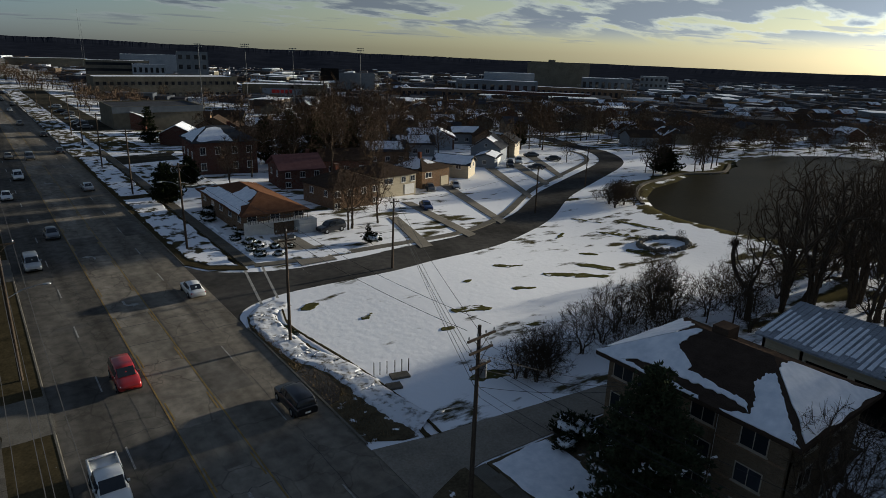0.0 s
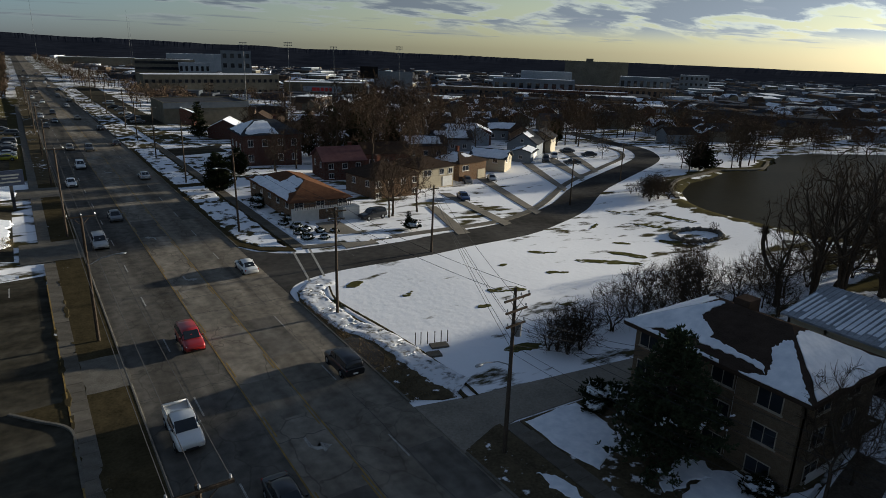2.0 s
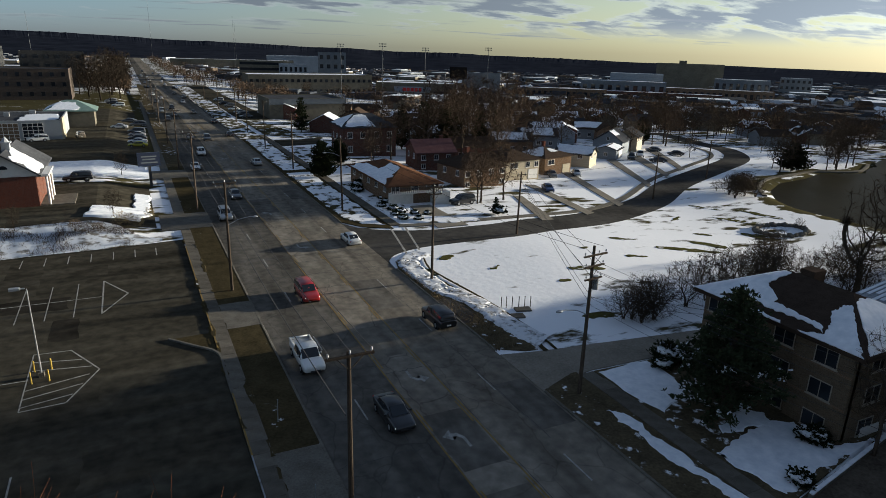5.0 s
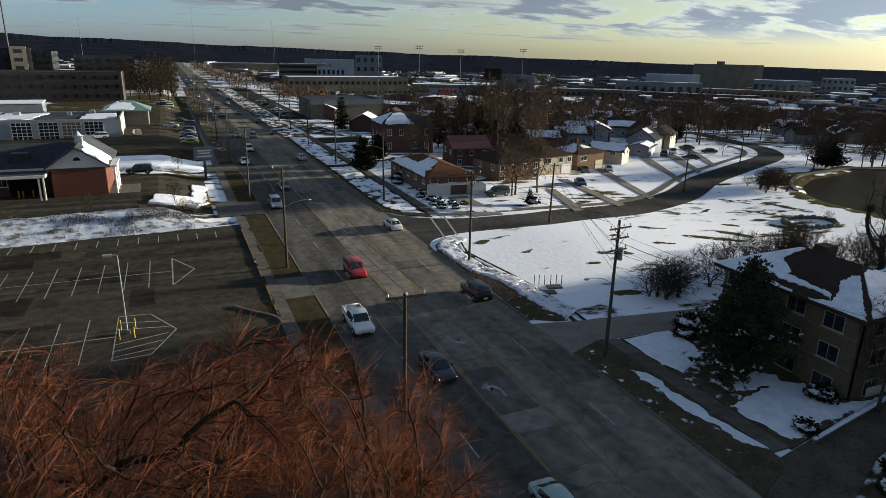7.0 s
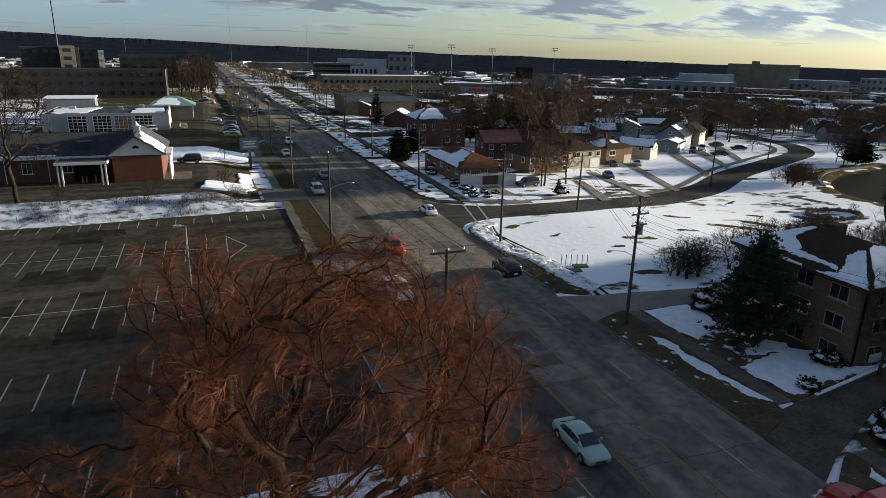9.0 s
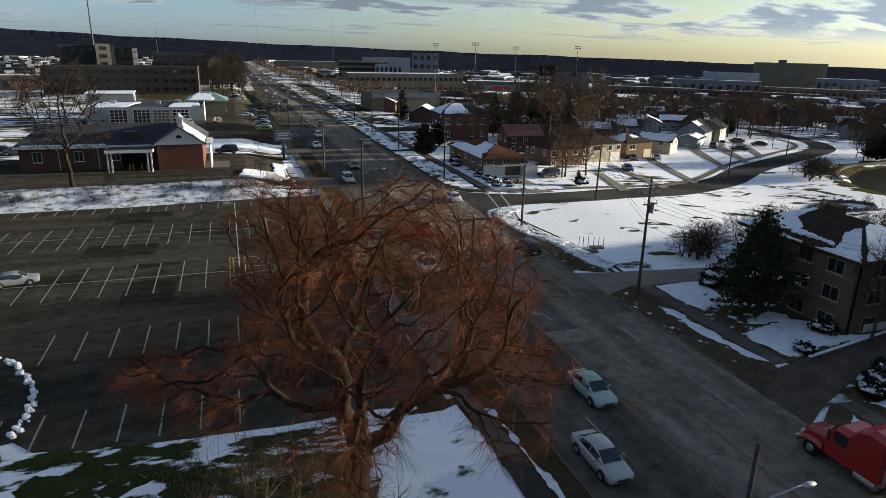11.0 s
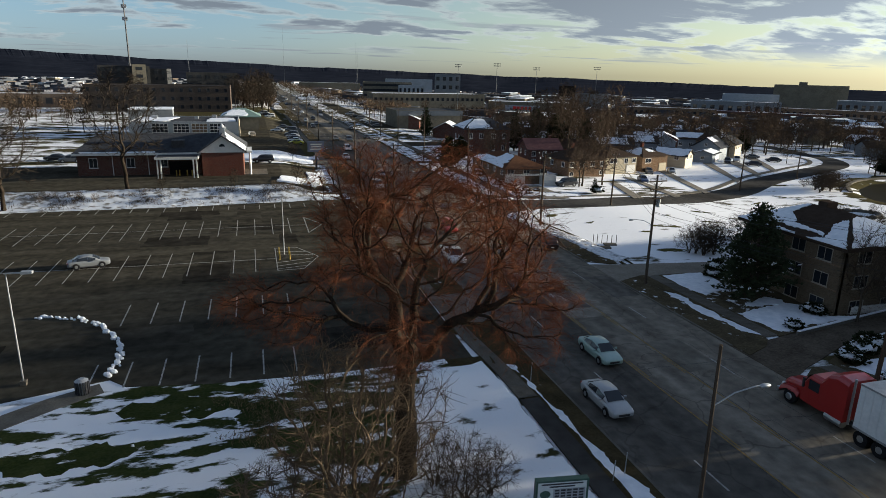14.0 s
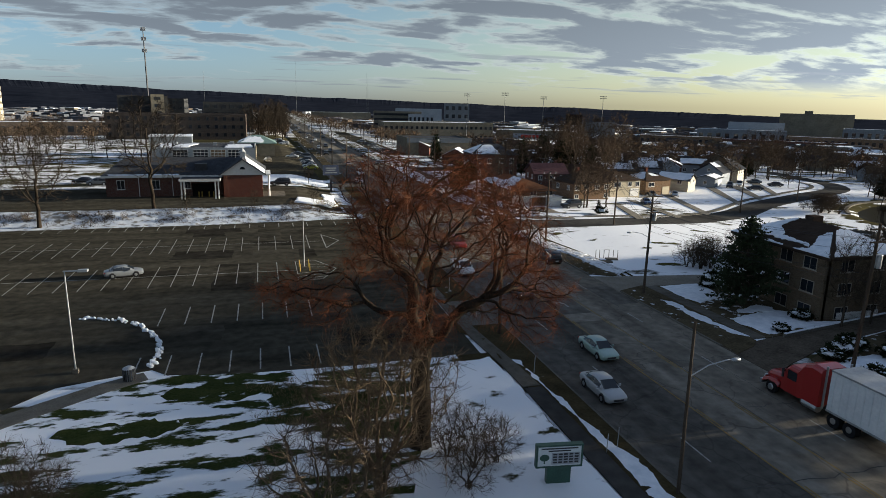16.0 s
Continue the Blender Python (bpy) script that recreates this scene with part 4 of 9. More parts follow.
    snow_bank("snow_island", [(-25.5, 66.5), (-18.5, 65.8), (-16.6, 69), (-16.0, 84), (-18.4, 84.6), (-18.8, 73.5), (-24.6, 73)], 0.26, "heaped snow on the parking island", 15, 0.4, 0.1)
    snow_bank("snow_strip_lot", [(-34, 99), (-18, 99), (-15.4, 101), (-15.4, 113), (-24, 116), (-36, 116)], 0.18, "snow strip between two car parks", 17, 0.4)
    for i, (x, y, w, d) in enumerate(((-26.5, -18.6, 5.6, 2.6), (-34.5, -16.2, 5.0, 1.6), (-24.4, -23.6, 3.0, 2.6), (-41.0, -21.0, 4.2, 1.7))):
        ring = [(x + w * math.cos(k * 0.5236), y + d * math.sin(k * 0.5236)) for k in range(12)]
        tagged(snow_bank("lawn_grass_patch", ring, 0.03, "", 90 + i, 0.7, 0.155, 0.35, GRASS), "dark green winter grass bared on the lawn", "grass", kind="stuff")
    # snow windrow left by the plough in the car park
    pts = [(-49, 3.9), (-47.2, 3.4), (-45.2, 2.5), (-43.1, 0.4), (-41.4, -3.0), (-40.6, -5.5), (-40.4, -8.6), (-40.8, -10.2)]
    row = resample(pts, 0.45)
    bm = bm_new()
    rnd = random.Random(4)
    for i, (x, y) in enumerate(row):
        for q in range(2):
            r = rnd.uniform(0.10, 0.26)
            m = pose(x + rnd.uniform(-0.25, 0.25), y + rnd.uniform(-0.25, 0.25), 0.05 + r * 0.4, rnd.uniform(0, 90), rnd.uniform(0, 90), 0) @ Matrix.Diagonal((1.2, 0.9, 0.8, 1))
            bmesh.ops.create_icosphere(bm, subdivisions=1, radius=r, matrix=m)
    tagged(mesh_object("snow_windrow", bm, SNOW), "curved row of frozen ploughed snow lumps", "snow", kind="stuff")


ground_snow()
# pond
bm = prism(bm_new(), [(x, y) for x, y in rough_outline(POND[::-1], 4, 0.8, 3)][::-1], -3.6, -2.75)
tagged(mesh_object("water", bm, WATER), "still brown pond water beside the park", "pond", kind="structure")
bank = resample([(102.2, 53.6), (109.6, 61.0), (120.6, 67.0), (132.8, 69.0), (143, 71.4), (157.6, 68.9), (167.5, 72.5), (176, 77.0)], 1.5)
ribbon("pond_wall", bank, offset_line(bank, 0.9), CURB, 0.25, "low stone edge along the pond", "wall", 1.2)


def ridge():
    """The wooded hills that close the valley, with an uneven line of tree tops."""
    knots = [(-80, 95), (-40, 84), (-18, 64), (-5, 43), (0, 36), (30, 7), (65, -20), (100, -24), (160, 10)]
    verts, faces = [], []
    n = 2600
    for i in range(n + 1):
        az = -80 + 240 * i / n
        for (a, za), (b, zb) in zip(knots, knots[1:]):
            if a <= az <= b:
                z = za + (zb - za) * (az - a) / (b - a)
        s, c = math.sin(radians(az)), math.cos(radians(az))
        g = land(1150 * s, 1150 * c)
        for r, t in ((1150, 0.0), (1500, 0.22), (2000, 0.6), (2500, 1.0), (3300, 0.6)):
            jag = 3.0 * noise.noise((az * 0.25, r * 0.0006, 2))
            if r == 2500:
                jag += 1.4 * noise.noise((az * 0.9, 4, 0)) + 0.9 * noise.noise((az * 3.1, 4, 0)) + 0.6 * noise.noise((az * 9.0, 7, 0))
            verts.append((r * s, r * c, g - 4 + (z - g + 3) * t + jag * (0.3 + t)))
    for i in range(n):
        for k in range(4):
            faces.append((5 * i + k, 5 * i + 5 + k, 5 * i + 6 + k, 5 * i + 1 + k))
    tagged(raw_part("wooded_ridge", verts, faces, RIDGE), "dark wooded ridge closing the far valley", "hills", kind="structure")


ridge()


# ---- buildings ----
def window(parent, at, turn, w, h, frame_mat=None, cross=True, sill=True):
    """A window with a frame, a dark pane and a sill, on a wall whose outer face looks along -y before turning."""
    m = pose(*at, 0, 0, turn)
    bm, t = bm_new(), 0.07
    rings = []
    for y, k in ((0.02, 0.0), (-0.05, 0.0), (-0.05, t), (0.02, t)):
        rings.append([bm.verts.new(m @ Vector(p)) for p in ((-w / 2 + k, y, k), (w / 2 - k, y, k), (w / 2 - k, y, h - k), (-w / 2 + k, y, h - k))])
    for a, b in zip(rings, rings[1:]):
        for i in range(4):
            bm.faces.new((a[i], a[(i + 1) % 4], b[(i + 1) % 4], b[i]))
    win = part("window", bm, frame_mat or TRIM, parent)
    part("pane", box(bm_new(), -w / 2 + t, w / 2 - t, -0.02, 0.0, t, h - t, m), GLASS, win)
    if cross:
        part("glazing_bar", box(bm_new(), -t / 3, t / 3, -0.045, -0.02, t, h - t, m), frame_mat or TRIM, win)
    if sill:
        part("sill", box(bm_new(), -w / 2 - 0.08, w / 2 + 0.08, -0.12, 0.02, -0.08, 0.0, m), frame_mat or TRIM, win)
    return win


def door_panel(parent, name, at, turn, w, h, mat, ribs=0, label=""):
    m = pose(*at, 0, 0, turn)
    bm = box(bm_new(), -w / 2, w / 2, -0.06, 0.0, 0, h, m)
    for i in range(ribs):
        z = h * (i + 0.5) / ribs
        box(bm, -w / 2 + 0.05, w / 2 - 0.05, -0.075, -0.055, z - h / ribs * 0.38, z + h / ribs * 0.38, m)
    return part(name, bm, mat, parent, label)


def roof_facets(w, d, z, rise, kind, over=0.5, ridge_in=None):
    """Corner points of the roof's slopes, ridge along x, over a w by d house centred on the origin."""
    a, b = w / 2 + over, d / 2 + over
    if kind == "hip":
        r = max(a - (ridge_in if ridge_in is not None else b), 0.05)
    else:
        r = a
    zr = z + rise
    A, B, C, D = (-a, -b, z), (a, -b, z), (a, b, z), (-a, b, z)
    E, F = (-r, 0, zr), (r, 0, zr)
    out = {"front": [A, B, F, E], "back": [C, D, E, F]}
    if kind == "hip":
        out["right"], out["left"] = [B, C, F], [D, A, E]
    return out


def roof_mesh(facets, thick=0.16):
    bm = bm_new()
    for f in facets.values():
        top = [bm.verts.new(p) for p in f]
        bot = [bm.verts.new((p[0], p[1], p[2] - thick)) for p in f]
        bm.faces.new(top)
        bm.faces.new(bot[::-1])
        for i in range(len(f)):
            j = (i + 1) % len(f)
            bm.faces.new((bot[i], bot[j], top[j], top[i]))
    return bm


def roof_snow(facet, u0, u1, v0, v1, parent, seed=0, lift=0.05, jag=0.05):
    """Snow left on part of a slope: u along the eave, v up the slope, with a ragged edge."""
    P = [Vector(p) for p in facet]
    if len(P) == 3:
        P = [P[0], P[1], P[2], P[2]]

    def on(u, v):
        lo, hi = P[0].lerp(P[1], u), P[3].lerp(P[2], u)
        return lo.lerp(hi, v)
    nrm = (P[1] - P[0]).cross(P[3] - P[0]).normalized()
    ring = [(u0 + (u1 - u0) * i / 14, v0) for i in range(14)] + [(u1, v0 + (v1 - v0) * i / 8) for i in range(8)] + \
           [(u1 - (u1 - u0) * i / 14, v1) for i in range(14)] + [(u0, v1 - (v1 - v0) * i / 8) for i in range(8)]
    bm = bm_new()
    cu, cv = (u0 + u1) / 2, (v0 + v1) / 2
    top, bot, mid = [], [], None
    for i, (u, v) in enumerate(ring):
        k = 1 + 2.2 * jag * (noise.noise((u * 5 + seed * 3.1, v * 5, seed)) * 2.0) - jag
        uu, vv = clamp01(cu + (u - cu) * k), clamp01(cv + (v - cv) * k)
        p = on(uu, vv)
        bot.append(bm.verts.new(p + nrm * 0.005))
        top.append(bm.verts.new(p + nrm * lift))
    n = len(top)
    for i in range(n):
        bm.faces.new((bot[i], bot[(i + 1) % n], top[(i + 1) % n], top[i]))
    mid = bm.verts.new(on(cu, cv) + nrm * (lift + 0.02))
    for i in range(n):
        bm.faces.new((top[i], top[(i + 1) % n], mid))
    part("roof_snow", bm, SNOW, parent, "snow left on the roof")


def snow_field(facet, outline, parent, seed=0, rough=0.012, lift=0.08):
    """A sheet of snow of any outline on a slope: u along the eave, v up the slope."""
    P = [Vector(p) for p in facet]
    nrm = (P[1] - P[0]).cross(P[3] - P[0]).normalized()
    ring = []
    for (u0, v0), (u1, v1) in zip(outline, outline[1:] + outline[:1]):
        k = max(2, int(math.hypot(u1 - u0, v1 - v0) / 0.018))
        for i in range(k):
            u, v = u0 + (u1 - u0) * i / k, v0 + (v1 - v0) * i / k
            ring.append((clamp01(u + 1.5 * rough * noise.noise((u * 34, v * 20, seed))), clamp01(v + 3 * rough * noise.noise((u * 40, v * 24, seed + 7)))))

    def on(u, v):
        return P[0].lerp(P[1], u).lerp(P[3].lerp(P[2], u), v)
    bm = bm_new()
    low = [bm.verts.new(on(u, v) + nrm * 0.004) for u, v in ring]
    top = [bm.verts.new(on(u, v) + nrm * lift) for u, v in ring]
    n = len(ring)
    for i in range(n):
        bm.faces.new((low[i], low[(i + 1) % n], top[(i + 1) % n], top[i]))
    bmesh.ops.triangulate(bm, faces=[bm.faces.new(top)])
    part("roof_snow", bm, SNOW, parent, "snow left on the roof")


def house(at, turn, w, d, h, rise, kind, wall_mat, roof_mat, label, snow=(), windows=(), doors=(), chimney=None, name="house", over=0.5, group="houses along the side road", ridge_in=None, category="house"):
    """windows: (side, along, z, w, h); sides f b l r; doors: (side, along, w, h, material, ribs)."""
    ob = thing(name, at, label, category, group, turn)
    bm = box(bm_new(), -w / 2, w / 2, -d / 2, d / 2, -0.8, h)
    if kind == "gable":
        for s in (-1, 1):
            v = [bm.verts.new(p) for p in ((s * w / 2, -d / 2, h), (s * w / 2, d / 2, h), (s * w / 2, 0, h + rise * (d / (d + 2 * over))))]
            bm.faces.new(v if s > 0 else v[::-1])
    wall = part("wall", bm, wall_mat, ob)
    facets = roof_facets(w, d, h + 0.1, rise, kind, over, ridge_in)
    roof = part("roof", roof_mesh(facets), roof_mat, ob)
    for i, (f, u0, u1, v0, v1) in enumerate(snow):
        roof_snow(facets[f], u0, u1, v0, v1, roof, i + int(at[0]))
    spots = {"f": lambda a: ((a, -d / 2, 0), 0), "b": lambda a: ((a, d / 2, 0), 180), "l": lambda a: ((-w / 2, a, 0), -90), "r": lambda a: ((w / 2, a, 0), 90)}
    for side, a, z, ww, wh in windows:
        p, t = spots[side](a)
        window(ob, (p[0], p[1], z), t, ww, wh)
    for side, a, dw, dh, mat, ribs in doors:
        p, t = spots[side](a)
        door_panel(ob, "garage_door" if ribs else "door", p, t, dw, dh, mat, ribs)
    if chimney:
        cx, cy, cz = chimney
        bm = box(bm_new(), cx - 0.35, cx + 0.35, cy - 0.35, cy + 0.35, h, cz)
        box(bm, cx - 0.42, cx + 0.42, cy - 0.42, cy + 0.42, cz, cz + 0.12)
        part("chimney", bm, RED_BRICK, roof)
    return ob


def row(side, z, w, h, *spots):
    return [(side, a, z, w, h) for a in spots]


# corner house: brick, hipped rust roof, garage under, balcony on its south end
corner = house((25.6, 75.4, 0), -90, 21.4, 9.4, 3.3, 2.0, "hip", BROWN_BRICK, SHINGLE_RUST, "brick corner house with a rust-brown hipped roof and balcony",
               snow=[("front", 0.05, 0.95, 0.02, 0.5), ("front", 0.5, 0.97, 0.4, 0.95)], windows=row("f", 1.9, 1.3, 1.2, -8.4, -4.2, 0, 4.2, 8.4) + row("r", 2.3, 1.5, 1.1, -3.6, 0, 3.8), doors=[("r", -2.6, 4.6, 2.2, TRIM, 4)], over=0.7, ridge_in=7)
part("balcony", box(bm_new(), 10.7, 12.1, -4.8, 4.8, 2.05, 2.2), TRIM, corner)
bm = bm_new()
for i in range(25):
    y = -4.7 + 9.4 * i / 24
    box(bm, 11.99, 12.05, y - 0.03, y + 0.03, 2.2, 3.05)
box(bm, 11.96, 12.08, -4.8, 4.8, 3.05, 3.13)
part("railing", bm, DARK_METAL, corner)
part("porch", box(bm_new(), 10.7, 12.8, 3.0, 5.9, -0.2, 2.1), SIDING, corner, "white enclosed porch")

house((44.2, 99, -0.4), -6, 9.0, 9, 3.9, 2.5, "gable", DARK_BRICK, SHINGLE_MAROON, "dark brick house with a maroon shingle roof",
      windows=row("f", 2.3, 1.1, 1.2, -3.0, 0, 3.0) + row("f", 0.4, 1.1, 1.1, -3.0, 3.0) + row("l", 2.4, 1.0, 1.2, -2, 2), chimney=(3, 1, 7.0))
house((45.2, 80.6, -0.5), 9, 10.5, 9.5, 3.8, 2.4, "hip", BROWN_BRICK, SHINGLE_BROWN, "brown brick house with a brown hipped roof",
      windows=row("f", 2.2, 1.2, 1.2, -4.4, -1.5, 1.6, 4.4) + row("f", 0.2, 1.2, 1.0, -4.4, 4.4) + row("l", 2.1, 1.1, 1.2, -2.5, 2), chimney=(0, 1.5, 7.0), ridge_in=5.5)
house((58.6, 87.5, -1.2), 8, 9.5, 10, 4.2, 1.9, "hip", CREAM, SHINGLE_BROWN, "cream split-level house with a brown roof",
      windows=row("f", 2.6, 2.2, 1.2, -2.6) + row("f", 2.6, 1.2, 1.2, 1.4, 3.9) + row("r", 2.4, 1.2, 1.2, 0), doors=[("f", 3.0, 2.7, 2.1, TRIM, 4)])
house((72.0, 93.2, -1.8), 14, 9.5, 9.5, 4.0, 1.8, "hip", BROWN_BRICK, SHINGLE_BROWN, "tan brick split-level house with snow on its roof",
      snow=[("front", 0.35, 0.85, 0.45, 0.8), ("left", 0.1, 0.95, 0.05, 0.9)], windows=row("f", 2.3, 2.2, 1.2, -2.6) + row("r", 2.2, 1.2, 1.2, -2, 2), doors=[("f", 3.0, 2.7, 2.1, CREAM, 4)], chimney=(2, 2, 6.6))
house((86.0, 98.6, -2.0), -53, 9.0, 7.0, 3.2, 1.9, "gable", CREAM, SHINGLE_GREY, "cream-gabled house with a snowy roof",
      snow=[("front", 0.03, 0.97, 0.05, 0.95)], windows=row("r", 2.3, 1.0, 1.1, -1.6, 1.6) + row("f", 2.2, 1.3, 1.2, -2, 2))
house((102.8, 105.6, -2.0), 37, 8.0, 5.6, 2.6, 1.0, "gable", GREY_SIDING, SHINGLE_GREY, "low pale blue garage wing with a snowy roof",
      snow=[("front", 0.03, 0.97, 0.1, 0.95), ("back", 0.03, 0.97, 0.1, 0.95)], windows=row("l", 0.9, 1.0, 1.0, 0), doors=[("f", 1.5, 4.2, 2.1, TRIM, 4)], name="garage")
house((111.0, 114.6, -2.0), 37, 10, 8.6, 3.4, 3.2, "gable", GREY_SIDING, SHINGLE_GREY, "blue-grey gabled house behind a garage",
      snow=[("front", 0.03, 0.5, 0.55, 0.95), ("back", 0.05, 0.95, 0.05, 0.9)], windows=row("l", 1.2, 1.0, 1.2, -1.8, 1.8) + row("l", 3.9, 0.8, 0.9, 0))
house((121.5, 119.5, -2.0), 37, 8.5, 7.5, 3.8, 2.4, "gable", CREAM, SHINGLE_GREY, "pale yellow house at the bend",
      windows=row("f", 2.4, 1.1, 1.2, -2.4, 0.4, 3))
house((35.8, 122, -0.3), -4, 13.5, 13, 7.2, 2.8, "hip", DARK_BRICK, SHINGLE_GREY, "two-storey dark brick house with snow on its hipped roof",
      snow=[("front", 0.02, 0.6, 0.05, 0.9), ("left", 0.05, 0.95, 0.05, 0.9)],
      windows=row("f", 4.6, 1.2, 1.6, -5, -1.8, 1.8, 5) + row("f", 1.2, 1.2, 1.6, -5, 1.8, 5) + row("l", 3.7, 1.1, 1.4, -4, 0, 4) + row("l", 0.8, 1.1, 1.4, -4, 4), chimney=(3, 2, 10.5), ridge_in=5)
# second row of houses
for x, y, turn, wall, roof, snowy, label in ((62, 112, -15, DARK_BRICK, SHINGLE_BROWN, 0, "brick house behind bare trees"), (80, 122, -20, BROWN_BRICK, SHINGLE_GREY, 1, "brown brick house with a snowy roof"),
                                             (96, 132, -25, GREY_SIDING, SHINGLE_GREY, 1, "blue-grey house with a snowy roof"), (64, 140, -10, GREY_SIDING, SHINGLE_GREY, 1, "blue-grey house with a snowy roof"),
                                             (88, 152, -20, BROWN_BRICK, SHINGLE_BROWN, 1, "brown brick house with a half-snowy roof"), (112, 150, -28, CREAM, SHINGLE_GREY, 1, "cream house with a snowy roof"),
                                             (52, 158, -5, DARK_BRICK, SHINGLE_BROWN, 0, "dark brick house among trees"), (130, 150, -30, GREY_SIDING, SHINGLE_BROWN, 1, "blue-grey house near the bend")):
    house((x, y, land(x, y)), turn, 11.5, 9, 3.6, 2.2, "gable", wall, roof, label, snow=[("front", 0.05, 0.9, 0.15, 0.95)] if snowy else (),
          windows=row("f", 1.1, 1.2, 1.2, -3.6, 0, 3.6) + row("r", 1.1, 1.1, 1.2, -1.5, 1.5) + row("l", 1.1, 1.1, 1.2, -1.5, 1.5), group="second row of houses")


# apartment house: tan brick, three rows of windows, hipped brown roof
def apartment():
    ob = thing("apartment_house", (0, 0, 0), "three-storey tan brick apartment house with a snow-edged brown hipped roof", "apartment house")
    x0, x1, y0, y1, h = 25.0, 34.6, -12.8, 0.4, 7.0
    bm = box(bm_new(), x0, x1, y0, y1, -1.2, h)
    box(bm, x0 - 0.35, x0 + 0.3, y0, -8.4, -1.2, h - 0.02)
    wall = part("wall", bm, TAN_BRICK, ob)
    # courses of projecting stretchers between the storeys
    bm = bm_new()
    for z in (2.55, 5.05):
        box(bm, x0 - 0.04, x0, -8.4, y1, z, z + 0.16)
        box(bm, x0 - 0.39, x0 - 0.35, y0, -8.4, z, z + 0.16)
    part("string_course", bm, BROWN_BRICK, wall)
    a0, a1, b0, b1, z, zr = 24.2, 35.4, -13.6, 1.1, 7.1, 9.45
    R0, R1 = (29.4, -8.9, zr), (29.4, -3.7, zr)
    A, B, C, D = (a0, b0, z), (a1, b0, z), (a1, b1, z), (a0, b1, z)
    facets = {"west": [D, A, R0, R1], "south": [A, B, R0], "east": [B, C, R1, R0], "north": [C, D, R1]}
    roof = part("roof", roof_mesh(facets, 0.22), SHINGLE_BROWN, ob)
    bm = box(bm_new(), a0 + 0.02, a1 - 0.02, b0 + 0.02, b1 - 0.02, z - 0.32, z - 0.2)
    part("soffit", bm, SHINGLE_BROWN, roof)
    # snow: a band along the eave, the north hip and all of the south hip
    west = facets["west"]
    snow_field(west, [(0.0, 0.0), (0.12, 0.0), (0.16, 0.13), (0.36, 0.22), (0.40, 0.17), (0.70, 0.20), (0.78, 0.15), (0.76, 0.25), (0.42, 0.32), (0.38, 0.44), (0.18, 0.60), (0.09, 0.95), (0.0, 0.95)], roof, 1)
    snow_field(west, [(0.12, 0.0), (0.35, 0.0), (0.33, 0.03), (0.15, 0.06)], roof, 2, 0.010)
    snow_field(west, [(0.38, 0.0), (0.57, 0.0), (0.55, 0.03), (0.43, 0.07), (0.38, 0.09)], roof, 3, 0.012)
    snow_field(west, [(0.66, 0.0), (0.99, 0.0), (0.985, 0.25), (0.965, 0.76), (0.87, 0.70), (0.79, 0.50), (0.81, 0.34), (0.79, 0.11), (0.71, 0.04)], roof, 5)
    roof_snow(facets["south"], 0.03, 0.97, 0.02, 0.86, roof, 4, 0.08, 0.03)
    roof_snow(facets["north"], 0.05, 0.97, 0.03, 0.75, roof, 6, 0.08, 0.05)
    bm = bm_new()
    box(bm, 29.6, 31.0, -5.6, -4.4, 8.6, 9.9)
    part("chimney", bm, SHINGLE_BROWN, roof)
    for z in (0.15, 2.75, 5.3):
        for y in (-0.9, -3.0, -7.2):
            window(ob, (x0, y, z), -90, 1.75, 1.35, BUFF)
        window(ob, (x0 - 0.35, -10.8, z), -90, 1.75, 1.35, BUFF)
        for x in (27.5, 31.5):
            window(ob, (x, y0, z), 0, 1.75, 1.35, BUFF)
            window(ob, (x, y1, z), 180, 1.75, 1.35, BUFF)
    # downpipe and wall box
    bm = tube(bm_new(), (x0 - 0.1, -8.3, 0), (x0 - 0.1, -8.3, 6.9), 0.05, None, 6)
    part("downpipe", bm, TRIM, ob)


apartment()


